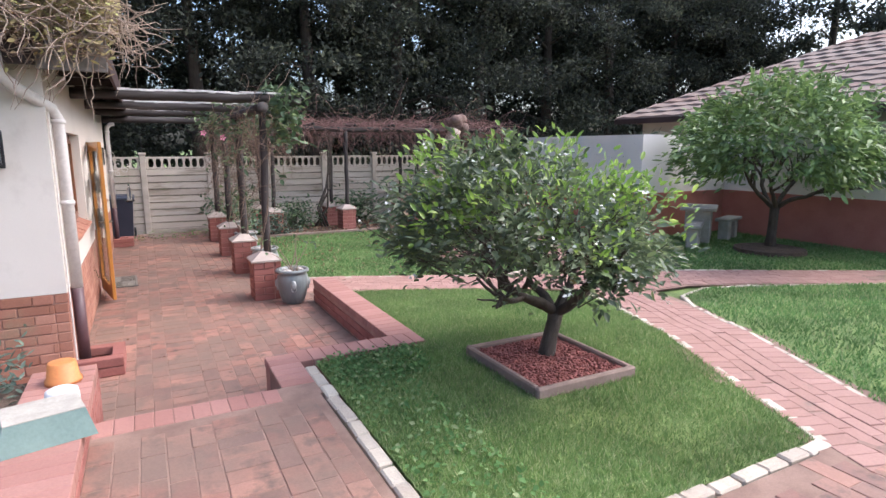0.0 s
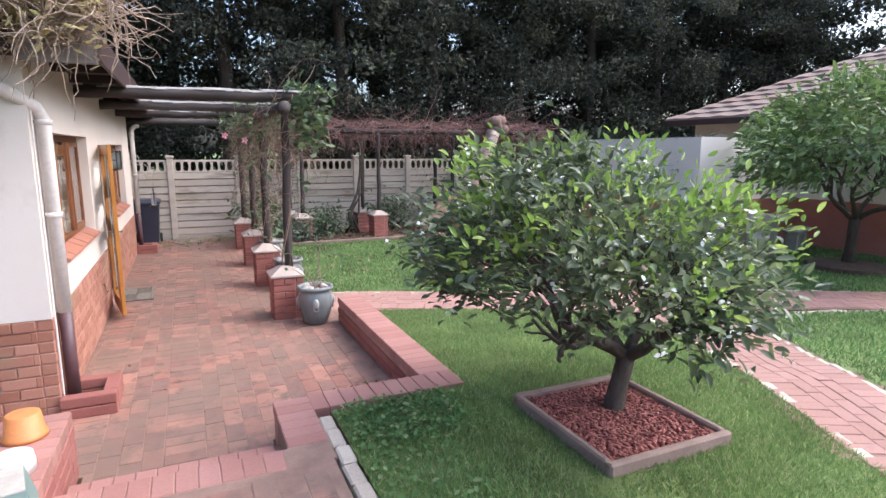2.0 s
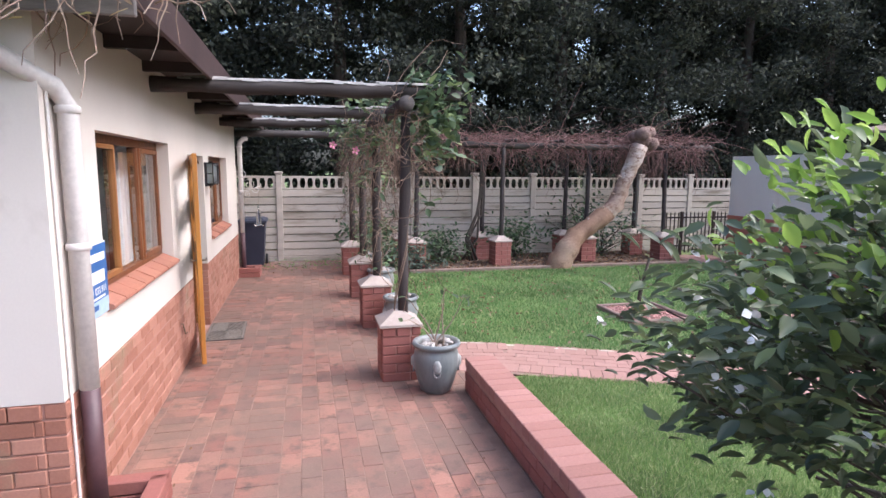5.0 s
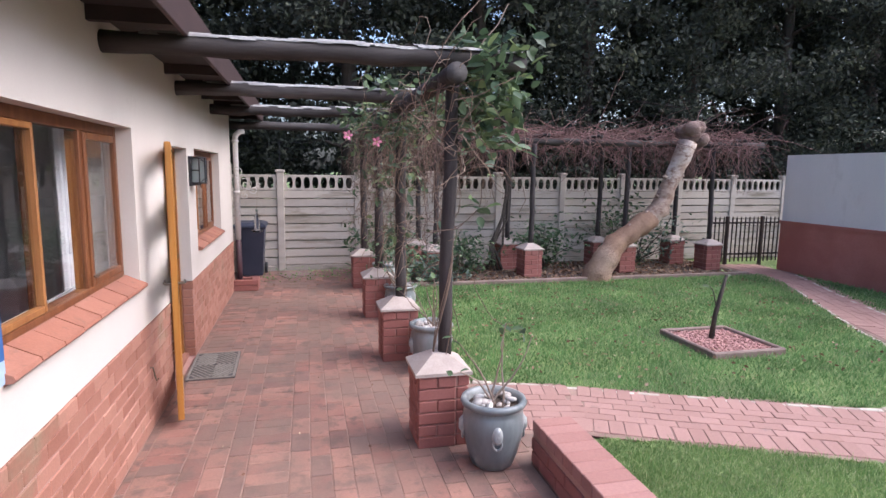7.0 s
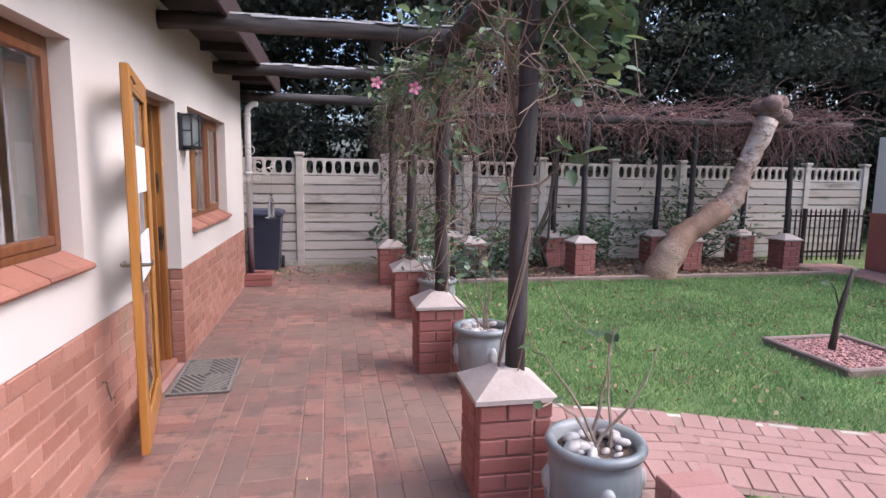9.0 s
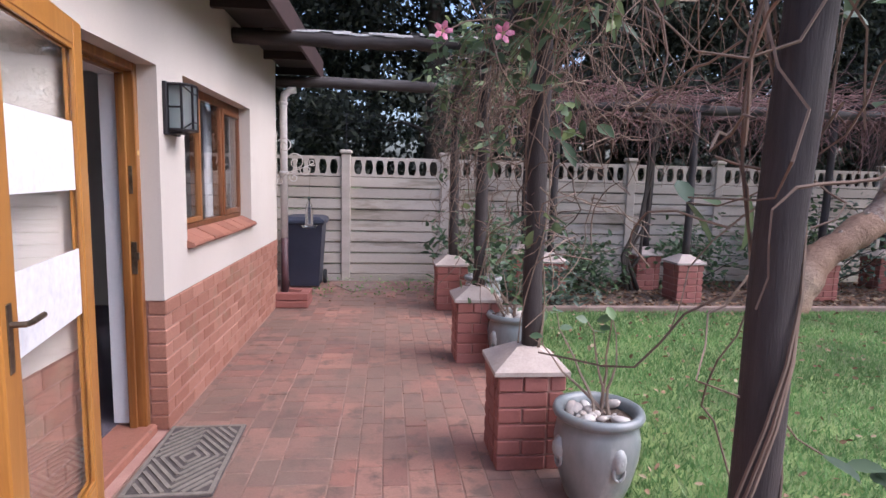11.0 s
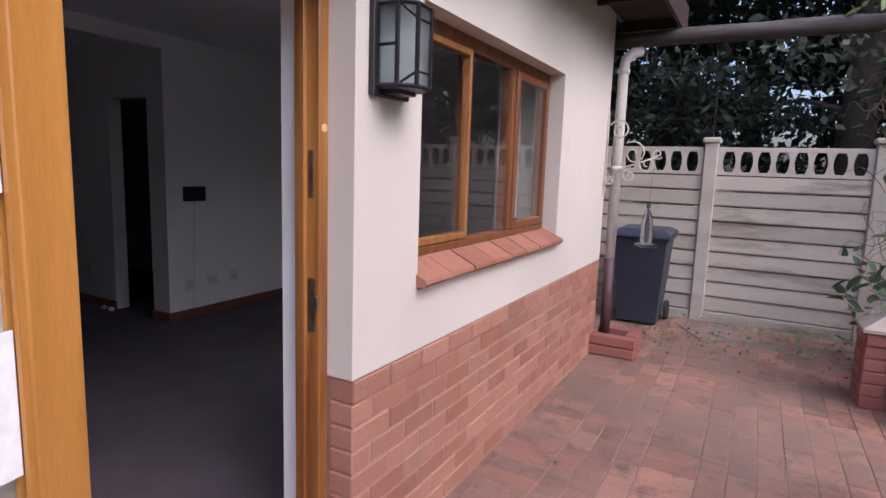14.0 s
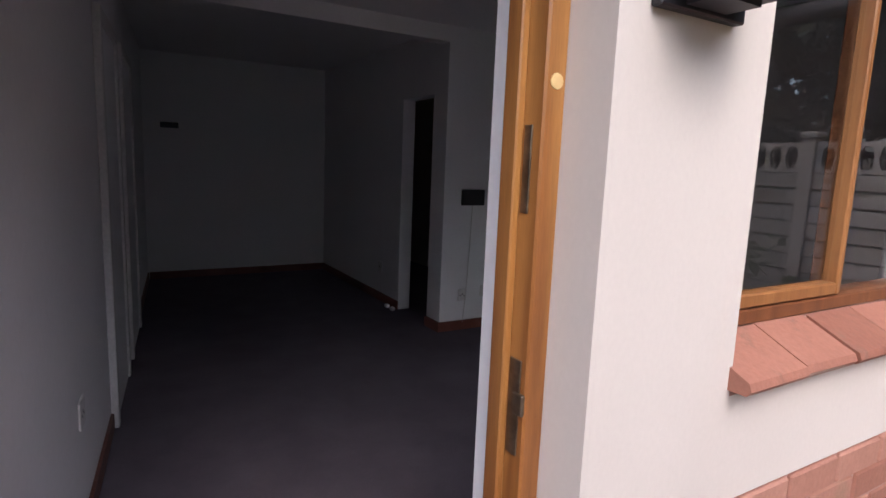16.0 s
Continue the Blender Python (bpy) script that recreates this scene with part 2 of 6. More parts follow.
mat_dark = surface("doormat_dark_pile", (0.075, 0.06, 0.055), (0.11, 0.09, 0.08), 20, 1.0, fine=140, strength=0.8, dist=0.006)
terracotta = surface("orange_plastic_pot", (0.52, 0.185, 0.05), (0.60, 0.235, 0.075), 6, 0.55, fine=50, strength=0.1)
white_plastic = surface("white_plastic", (0.68, 0.66, 0.65), (0.74, 0.72, 0.71), 5, 0.5, fine=50, strength=0.1, spec=0.3)
paper = surface("white_paper", (0.76, 0.75, 0.76), (0.80, 0.79, 0.80), 3, 0.9, fine=30, strength=0.05)
green_paint = surface("sage_green_paint", (0.15, 0.22, 0.20), (0.20, 0.28, 0.25), 4, 0.7, fine=50, dirt=((0.32, 0.33, 0.28), 6, 0.66))
stone_top = surface("mossy_stone", (0.36, 0.33, 0.28), (0.48, 0.44, 0.38), 7, 0.95, fine=50, strength=0.7, dist=0.006)
sign_blue = surface("sign_blue", (0.035, 0.11, 0.30), (0.05, 0.14, 0.36), 6, 0.5, fine=30, strength=0.05)
sign_pale = surface("sign_pale_blue", (0.35, 0.48, 0.62), (0.42, 0.55, 0.68), 6, 0.5, fine=30, strength=0.05)
black_m = surface("black_plastic", (0.012, 0.012, 0.014), (0.02, 0.02, 0.022), 6, 0.4)
pink_m = surface("pink_petal", (0.70, 0.20, 0.32), (0.80, 0.34, 0.44), 30, 0.6, fine=60, strength=0.1)
white_petal = surface("cream_petal", (0.75, 0.72, 0.66), (0.82, 0.80, 0.74), 30, 0.6, fine=60, strength=0.1)
lamp_glow = surface("downlight_face", (0.75, 0.74, 0.72), (0.8, 0.79, 0.77), 9, 0.4)


def leaf_mat(name, dark, light, dry=None, gloss=0.45, trans=0.35, patch_size=1.1, patch_low=0.64):
    m, N, L, b = mat_base(name, gloss)
    g = N.new("ShaderNodeNewGeometry")
    stops = [(0.0, dark), (0.7, light), (1.0, dry or light)]
    col = ramp(N, L, g.outputs["Random Per Island"], stops)
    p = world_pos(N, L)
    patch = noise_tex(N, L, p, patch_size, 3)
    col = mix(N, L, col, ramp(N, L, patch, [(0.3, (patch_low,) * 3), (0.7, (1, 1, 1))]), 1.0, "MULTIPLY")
    L.new(col, b.inputs["Base Color"])
    t = N.new("ShaderNodeBsdfTranslucent")
    L.new(col, t.inputs[0])
    ms = N.new("ShaderNodeMixShader")
    ms.inputs[0].default_value = trans
    L.new(b.outputs[0], ms.inputs[1])
    L.new(t.outputs[0], ms.inputs[2])
    L.new(ms.outputs[0], N["Material Output"].inputs[0])
    return m


leaf_citrus = leaf_mat("citrus_leaf", (0.085, 0.115, 0.065), (0.18, 0.225, 0.125), (0.28, 0.35, 0.15), 0.34, 0.4)
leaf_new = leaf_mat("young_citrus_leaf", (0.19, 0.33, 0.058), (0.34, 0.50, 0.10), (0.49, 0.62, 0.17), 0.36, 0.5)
leaf_mango = leaf_mat("narrow_green_leaf", (0.10, 0.165, 0.06), (0.22, 0.33, 0.11), (0.36, 0.48, 0.16))
# the strong noise patches put the shade between leaf clumps into the colour
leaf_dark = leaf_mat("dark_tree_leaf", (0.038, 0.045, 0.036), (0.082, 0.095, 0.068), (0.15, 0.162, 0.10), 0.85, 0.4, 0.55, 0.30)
leaf_vine = leaf_mat("vine_leaf", (0.058, 0.095, 0.052), (0.135, 0.20, 0.095), (0.30, 0.38, 0.15), 0.5, 0.35)
leaf_shrub = leaf_mat("shrub_leaf", (0.06, 0.105, 0.055), (0.13, 0.20, 0.095), (0.19, 0.28, 0.11))
leaf_grey = leaf_mat("grey_green_leaf", (0.09, 0.13, 0.10), (0.16, 0.21, 0.16), (0.20, 0.25, 0.18))
leaf_dry = leaf_mat("yellow_dry_creeper", (0.46, 0.35, 0.24), (0.56, 0.48, 0.24), (0.58, 0.60, 0.24), 0.85, 0.4, 1.6)
litter_m = leaf_mat("fallen_leaf", (0.17, 0.085, 0.045), (0.28, 0.16, 0.09), (0.42, 0.34, 0.22), 0.8, 0.1)
grass_m = leaf_mat("grass_blade", (0.135, 0.26, 0.085), (0.24, 0.40, 0.14), (0.46, 0.52, 0.27), 0.85, 0.5, 1.0, 0.55)
grass_dry = leaf_mat("drier_grass_blade", (0.155, 0.26, 0.08), (0.28, 0.405, 0.14), (0.54, 0.55, 0.30), 0.85, 0.5, 1.0, 0.6)
lawn_m = surface("lawn_earth", (0.12, 0.18, 0.05), (0.20, 0.26, 0.075), 2.2, 0.95, c3=(0.11, 0.13, 0.05), fine=50, strength=0.9, dist=0.02)


def glass_mat(name, tint=(0.93, 0.95, 0.95), rough=0.0):
    m, N, L, b = mat_base(name, rough)
    b.inputs["Base Color"].default_value = (*tint, 1)
    b.inputs["Transmission Weight"].default_value = 1.0
    b.inputs["IOR"].default_value = 1.45
    return m


glass = glass_mat("window_glass")
frosted = glass_mat("frosted_lantern_glass", (0.80, 0.88, 0.90), 0.45)
clear_plastic = glass_mat("clear_plastic", (0.9, 0.92, 0.92), 0.12)

# ---- mesh helpers ----
class Geo:
    def __init__(self):
        self.v, self.f = [], []

    def add(self, verts, faces):
        n = len(self.v)
        self.v += [tuple(p) for p in verts]
        self.f += [tuple(n + i for i in q) for q in faces]
        return self

    def box(self, x0, y0, z0, x1, y1, z1, b=0.0):
        """A box; b: the width of its chamfers."""
        if b <= 0:
            v = [(x, y, z) for z in (z0, z1) for y in (y0, y1) for x in (x0, x1)]
            return self.add(v, [(0, 2, 3, 1), (4, 5, 7, 6), (0, 1, 5, 4), (2, 6, 7, 3), (0, 4, 6, 2), (1, 3, 7, 5)])
        bm = bmesh.new()
        bmesh.ops.create_cube(bm, size=1.0)
        for p in bm.verts:
            p.co = ((x0 + x1) / 2 + p.co.x * (x1 - x0), (y0 + y1) / 2 + p.co.y * (y1 - y0), (z0 + z1) / 2 + p.co.z * (z1 - z0))
        bmesh.ops.bevel(bm, geom=bm.edges[:], offset=b, segments=1, affect="EDGES")
        bm.verts.index_update()
        self.add([p.co[:] for p in bm.verts], [[p.index for p in q.verts] for q in bm.faces])
        bm.free()
        return self

    def tube(self, pts, rad, n=8, cap=True):
        pts = [Vector(p) for p in pts]
        rads = rad if isinstance(rad, (list, tuple)) else [rad] * len(pts)
        rows, side = [], None
        for i, p in enumerate(pts):
            d = (pts[min(i + 1, len(pts) - 1)] - pts[max(i - 1, 0)]).normalized()
            if side is None:
                side = d.cross(Vector((0, 0, 1)) if abs(d.z) < 0.9 else Vector((1, 0, 0))).normalized()
            side = (side - d * side.dot(d)).normalized()
            up = d.cross(side)
            rows.append([p + (side * math.cos(2 * math.pi * k / n) + up * math.sin(2 * math.pi * k / n)) * rads[i] for k in range(n)])
        v = [q for r in rows for q in r]
        f = [(i * n + k, i * n + (k + 1) % n, (i + 1) * n + (k + 1) % n, (i + 1) * n + k) for i in range(len(pts) - 1) for k in range(n)]
        if cap:
            f += [tuple(range(n))[::-1], tuple((len(pts) - 1) * n + k for k in range(n))]
        return self.add(v, f)

    def lathe(self, prof, n=28, at=(0, 0, 0)):
        v = [(at[0] + r * math.cos(2 * math.pi * k / n), at[1] + r * math.sin(2 * math.pi * k / n), at[2] + z) for r, z in prof for k in range(n)]
        f = [(i * n + k, i * n + (k + 1) % n, (i + 1) * n + (k + 1) % n, (i + 1) * n + k) for i in range(len(prof) - 1) for k in range(n)]
        return self.add(v, f)

    def prism(self, poly, z0, z1):
        n = len(poly)
        v = [(x, y, z0) for x, y in poly] + [(x, y, z1) for x, y in poly]
        f = [tuple(range(n))[::-1], tuple(range(n, 2 * n))] + [(k, (k + 1) % n, n + (k + 1) % n, n + k) for k in range(n)]
        return self.add(v, f)

    def moved(self, m):
        self.v = [tuple(m @ Vector(p)) for p in self.v]
        return self

    def mesh(self, name, mat, smooth=False):
        me = bpy.data.meshes.new(name)
        me.from_pydata(self.v, [], self.f)
        me.materials.append(mat)
        if smooth:
            me.polygons.foreach_set("use_smooth", [True] * len(me.polygons))
        me.update()
        return me


def thing(name, at, label, category, group="", kind="", turn=0.0):
    ob = new(name)
    ob.empty_display_size = 0.1
    ob.matrix_basis = pose(*at, 0, 0, turn)
    return tagged(ob, label, category, group, kind)


def part(name, geo, mat, parent=None, label="", smooth=False, m=None):
    ob = new(name, geo if isinstance(geo, bpy.types.Mesh) else geo.mesh(name, mat, smooth))
    if parent is not None:
        ob.parent = parent
    if m is not None:
        ob.matrix_basis = m
    return tagged(ob, label)


def structure(name, geo, mat, label, category, smooth=False):
    return tagged(part(name, geo, mat, None, "", smooth), label, category, "", "structure")


def soup(name, V, F, mat, smooth=False):
    """A mesh straight from number arrays: vertices n x 3, faces n x k."""
    me = bpy.data.meshes.new(name)
    V, F = np.asarray(V, np.float32), np.asarray(F, np.int32)
    k = F.shape[1]
    me.vertices.add(len(V))
    me.vertices.foreach_set("co", V.ravel())
    me.loops.add(F.size)
    me.loops.foreach_set("vertex_index", F.ravel())
    me.polygons.add(len(F))
    me.polygons.foreach_set("loop_start", np.arange(0, F.size, k, dtype=np.int32))
    me.polygons.foreach_set("loop_total", np.full(len(F), k, np.int32))
    me.materials.append(mat)
    me.update(calc_edges=True)
    return me


RNG = np.random.default_rng(7)


def unit(v):
    return v / np.maximum(np.linalg.norm(v, axis=-1, keepdims=True), 1e-9)


def leaves(name, P, length, width, mat, droop=0.0, out=None, flat=0.5, fold=0.25):
    """Folded leaves at the places P: each of four facets folded on the midrib, with its own turn."""
    n = len(P)
    d = RNG.normal(size=(n, 3))
    if out is not None:
        d = unit(d) + 1.2 * out
    d[:, 2] = d[:, 2] * flat - droop
    d = unit(d)
    up = unit(RNG.normal(size=(n, 3)) * 0.6 + np.array([0, 0, 1.0]))
    s = unit(np.cross(d, up))
    u = np.cross(s, d)
    L = (length * RNG.uniform(0.6, 1.15, n))[:, None]
    W = (width * RNG.uniform(0.7, 1.15, n))[:, None]
    h = W * fold
    V = np.stack([P, P + d * L - u * h, P + d * L * 0.5] + [P + d * L * a + s * W * k * b + u * h * b for k in (1, -1) for a, b in ((0.2, 0.72), (0.52, 1.0), (0.82, 0.55))], 1).reshape(-1, 3)
    base = np.arange(n)[:, None, None] * 9
    F = (base + np.array([[0, 2, 4, 3], [2, 1, 5, 4], [0, 6, 7, 2], [2, 7, 8, 1]])).reshape(-1, 4)
    return soup(name, V, F, mat)


def cards(name, P, size, mat, droop=0.2):
    """Plain pointed leaves, two triangles each, for crowns far off."""
    n = len(P)
    d = RNG.normal(size=(n, 3))
    d[:, 2] -= droop
    d = unit(d)
    s = unit(np.cross(d, RNG.normal(size=(n, 3))))
    L = (size * RNG.uniform(0.5, 1.2, n))[:, None]
    V = np.stack([P, P + d * L * 0.5 + s * L * 0.24, P + d * L, P + d * L * 0.5 - s * L * 0.24], 1).reshape(-1, 3)
    F = np.arange(4 * n).reshape(-1, 4)
    return soup(name, V, F, mat)


def wander(p, d, n, step, bend, sag=0.0, rnd=random):
    """A crooked line of n steps from p towards d."""
    p, d = Vector(p), Vector(d).normalized()
    pts = [p.copy()]
    for _ in range(n):
        d = (d + Vector((rnd.gauss(0, bend), rnd.gauss(0, bend), rnd.gauss(0, bend) - sag))).normalized()
        p = p + d * step
        pts.append(p.copy())
    return pts


def level(x, y):
    """Height of the garden's ground: the near lawn lies higher and slopes down to the far one."""
    s = y + 0.35 * max(x - 2.0, 0.0)
    return 0.29 * min(1.0, max(0.0, (7.8 - s) / 2.7)) if s > 5.1 else 0.29


def inside(x, y, poly):
    hit = False
    for (x0, y0), (x1, y1) in zip(poly, poly[1:] + poly[:1]):
        if (y0 > y) != (y1 > y) and x < (x1 - x0) * (y - y0) / (y1 - y0) + x0:
            hit = not hit
    return hit


def levels(x, y):
    s = y + 0.35 * np.maximum(x - 2.0, 0.0)
    return np.where(s > 5.1, 0.29 * np.clip((7.8 - s) / 2.7, 0, 1), 0.29)


# ---- ground ----
gx = [-600, -200, -70, -30, -16, -10, -8] + [-6 + 0.3 * i for i in range(70)] + [16, 18, 22, 30, 45, 70, 200, 600]
gy = [-600, -200, -70, -30, -16, -10, -8] + [-6 + 0.3 * i for i in range(75)] + [18, 20, 24, 30, 45, 70, 200, 600]


def ground_height(x, y):
    if -8.2 < x < (2.0 if y < 8.35 else 1.75) and 4.6 < y < 16.2:
        return -0.10
    if x < -0.5:
        return 0.30 if y < 4.6 else -0.10
    return level(x, y) - 0.045


gv = [(x, y, ground_height(x, y)) for y in gy for x in gx]
gn = len(gx)
gf = [(j * gn + i, j * gn + i + 1, (j + 1) * gn + i + 1, (j + 1) * gn + i) for j in range(len(gy) - 1) for i in range(gn - 1)]
structure("ground", Geo().add(gv, gf), lawn_m, "garden earth under the lawns and trees", "ground", True)

LAWN_NEAR = [(1.04, 2.62), (3.30, 2.62), (3.46, 2.95), (3.67, 3.48), (3.99, 4.20), (4.29, 4.81), (4.59, 5.39), (5.15, 6.6), (4.7, 7.2), (3.5, 7.86), (2.92, 8.12), (2.4, 8.28), (2.08, 7.9), (2.08, 5.22), (1.04, 5.12)]
LAWN_FAR = [(1.62, 9.66), (2.4, 9.36), (3.3, 8.94), (4.2, 8.55), (4.9, 8.3), (5.7, 8.5), (6.5, 9.3), (6.95, 10.3), (7.6, 11.4), (8.55, 13.0), (8.75, 13.75), (1.62, 13.75)]
LAWN_SIDE = [(7.0, 7.55), (9.9, 5.95), (12.3, 4.7), (12.3, 9.85), (9.5, 9.85), (9.45, 13.6), (8.35, 11.4), (7.65, 9.7)]
LAWN_RIGHT = [(4.14, 2.6), (4.42, 3.17), (4.78, 3.9), (5.15, 4.56), (5.66, 5.30), (6.15, 5.85), (6.9, 6.15), (7.6, 5.95), (9.6, 5.0), (12.3, 3.6), (12.3, 0.2), (4.2, 0.2)]
TREE_BED, SAPLING_BED = (2.24, 3.84, 3.04, 4.73), (4.46, 9.66, 5.24, 10.50)


def lawn(name, poly, density, tall, wide, label, holes=(), blade=grass_m):
    xs, ys = [p[0] for p in poly], [p[1] for p in poly]
    n = 60
    pts, fac = {}, []
    sx, sy = (max(xs) - min(xs)) / n, (max(ys) - min(ys)) / n

    def idx(i, j):
        if (i, j) not in pts:
            x, y = min(xs) + i * sx, min(ys) + j * sy
            pts[i, j] = (len(pts), (x, y, level(x, y) + 0.004 + 0.012 * noise.noise((x * 2, y * 2, 0))))
        return pts[i, j][0]

    for i in range(n):
        for j in range(n):
            if inside(min(xs) + (i + 0.5) * sx, min(ys) + (j + 0.5) * sy, poly):
                fac.append((idx(i, j), idx(i + 1, j), idx(i + 1, j + 1), idx(i, j + 1)))
    body = structure(name, Geo().add([p for _, p in sorted(pts.values())], fac), lawn_m, label, "lawn", True)
    count = int(density * (max(xs) - min(xs)) * (max(ys) - min(ys)))
    x, y = RNG.uniform(min(xs), max(xs), count), RNG.uniform(min(ys), max(ys), count)
    keep = np.zeros(count, bool)
    for (x0, y0), (x1, y1) in zip(poly, poly[1:] + poly[:1]):
        cross = (y0 > y) != (y1 > y)
        keep ^= cross & (x < (x1 - x0) * (y - y0) / (y1 - y0 + 1e-12) + x0)
    for hx0, hy0, hx1, hy1 in holes:
        keep &= ~((x > hx0) & (x < hx1) & (y > hy0) & (y < hy1))
    x, y = x[keep], y[keep]
    k = len(x)
    tuft = np.array([noise.noise((a * 1.3, b * 1.3, 3.0)) for a, b in zip(x[::20], y[::20])]).repeat(20)[:k]
    tuft = np.pad(tuft, (0, max(0, k - len(tuft))), mode="edge")
    z = levels(x, y)
    a = RNG.uniform(0, 2 * np.pi, k)
    t = tall * RNG.uniform(0.45, 1.2, k) * (1 + 0.5 * tuft)
    w = wide * RNG.uniform(0.7, 1.3, k)
    lean = RNG.normal(0, 0.45, (k, 2)) * t[:, None]
    A = np.stack([x - w * np.cos(a), y - w * np.sin(a), z], 1)
    B = np.stack([x + w * np.cos(a), y + w * np.sin(a), z], 1)
    C = np.stack([x + lean[:, 0], y + lean[:, 1], z + t], 1)
    V = np.stack([A, B, C], 1).reshape(-1, 3)
    g = new("grass", soup("grass", V, np.arange(3 * k).reshape(-1, 3), blade))
    tagged(g, "short green lawn grass with pale dry blades", "grass", "", "stuff")
    return body


lawn("lawn_near", LAWN_NEAR, 9500, 0.042, 0.0038, "shaggy green lawn under the citrus tree", (TREE_BED,), grass_dry)
lawn("lawn_far", LAWN_FAR, 2800, 0.05, 0.006, "mown green lawn beside the pergola posts", (SAPLING_BED,))
lawn("lawn_side", LAWN_SIDE, 1100, 0.05, 0.011, "mown lawn before the red-based wall")
lawn("lawn_right", LAWN_RIGHT, 1400, 0.05, 0.009, "mown green lawn beside the brick path")

# ---- house ----
HX, HIN = -0.70, -0.98
Y0, Y1 = 6.50, 14.08
OPEN = [(7.20, 9.02, 1.05, 2.13), (9.88, 10.785, 0.0, 2.06), (11.18, 12.87, 1.01, 2.075)]


def pierced(x0, x1, y0, y1, z0, z1, holes):
    g, at = Geo(), y0
    for a, b, lo, hi in sorted(holes):
        lo, hi = max(lo, z0), min(hi, z1)
        if hi <= lo:
            continue
        g.box(x0, at, z0, x1, a, z1)
        if lo > z0:
            g.box(x0, a, z0, x1, b, lo)
        if hi < z1:
            g.box(x0, a, hi, x1, b, z1)
        at = b
    return g.box(x0, at, z0, x1, y1, z1)


wall_east = structure("wall_east", pierced(HIN, HX, Y0, Y1, 0.772, 2.80, OPEN), plaster, "cream plastered house wall above a brick base", "wall")
dado_east = structure("dado_east", pierced(HIN, HX - 0.005, Y0 + 0.012, Y1, -0.1, 0.772, [(9.868, 10.797, 0.0, 2.06)]), mortar, "red face-brick base of the house wall", "wall")
wall_south = structure("wall_south", Geo().box(-7.6, Y0, 0.772, HIN, Y0 + 0.28, 2.80), plaster, "cream plastered end wall of the house", "wall")
dado_south = structure("dado_south", Geo().box(-7.6, Y0 + 0.012, -0.1, HIN, Y0 + 0.28, 0.772), mortar, "red face-brick base of the end wall", "wall")
structure("wall_north", Geo().box(-7.6, Y1 - 0.28, -0.1, HIN, Y1, 2.80), plaster, "cream plastered rear end wall", "wall")
structure("wall_west", Geo().box(-7.6, Y0 + 0.28, -0.1, -7.32, Y1 - 0.28, 2.80), plaster, "plain outer wall", "wall")
# rooms
structure("floor", Geo().box(-7.32, Y0 + 0.28, -0.08, HIN, Y1 - 0.28, 0.06), carpet_m, "dark purple carpet inside the house", "floor")
structure("ceiling", Geo().box(-7.32, Y0 + 0.28, 2.50, HIN, Y1 - 0.28, 2.56), plaster_in, "white painted ceiling of the rooms", "ceiling")
structure("wall_partition_south", Geo().prism([(-7.32, 9.66), (HIN, 9.66), (HIN, 9.865), (-7.32, 10.50)], 0.06, 2.50), plaster_in, "white painted inner wall beside the doorway", "wall")
g = Geo().box(-4.12, 12.45, 0.06, -4.0, 13.80, 2.50).box(-4.12, 9.86, 2.38, -4.0, 12.45, 2.50)
structure("wall_partition_middle", g, plaster_in, "white inner wall with a wide opening", "wall")
g = Geo().box(-4.22, 12.45, 0.06, -4.12, 12.57, 2.50).box(-7.32, 12.45, 0.06, -4.78, 12.57, 2.50).box(-4.78, 12.45, 2.0, -4.22, 12.57, 2.50)
structure("wall_partition_passage", g, plaster_in, "white inner wall with a dark passage opening", "wall")
structure("wall_partition_back", Geo().box(-7.32, 9.86, 0.06, -6.95, 12.45, 2.50), plaster_in, "white back wall of the inner room", "wall")
structure("wall_lining", pierced(HIN - 0.015, HIN - 0.003, Y0 + 0.28, Y1 - 0.28, 0.06, 2.50, [(7.20, 9.02, 1.14, 2.13), (9.88, 10.785, 0.0, 2.06), (11.18, 12.87, 1.10, 2.075)]), plaster_in, "white painted inner face of the house wall", "wall")
sk = Geo().box(-4.0, 12.45, 0.06, -3.985, 13.80, 0.14).box(-4.22, 12.43, 0.06, -3.985, 12.45, 0.14).box(-6.95, 12.435, 0.06, -4.78, 12.45, 0.14).box(-6.95, 10.48, 0.06, -6.935, 12.43, 0.14).prism([(-6.93, 10.455), (-1.0, 9.862), (-1.0, 9.882), (-6.93, 10.475)], 0.06, 0.14)
structure("baseboard", sk, skirt_m, "red-brown wooden skirting", "skirting")


def casing(x0, x1):
    t = thing("inner_door", (x0, 9.868 - 0.1004 * (x0 + 1.0), 0.06), "white painted inner door in its white frame", "door", "inner doors", "structure", -5.74)
    w = x1 - x0
    part("door_frame", Geo().box(0, 0, 0, 0.07, 0.035, 2.05, 0.004).box(w - 0.07, 0, 0, w, 0.035, 2.05, 0.004).box(0, 0, 1.98, w, 0.034, 2.05, 0.004), white_plastic, t)
    part("door_leaf", Geo().box(0.07, 0.002, 0, w - 0.07, 0.02, 1.98), plaster_in, t)


casing(-4.0, -3.2)
casing(-5.1, -4.25)

# ---- roof ----
EX, EZ = -0.26, 2.74
roof = thing("house_roof", (-4.0, 10.3, 2.7), "low brown-edged roof with dark open rafters", "roof", "", "structure")
RY0, RY1, RIDGE = 6.36, 14.55, 4.6
o = Vector((-4.0, 10.3, 2.7))


def rp(x, y, z):
    return (x - o.x, y - o.y, z - o.z)


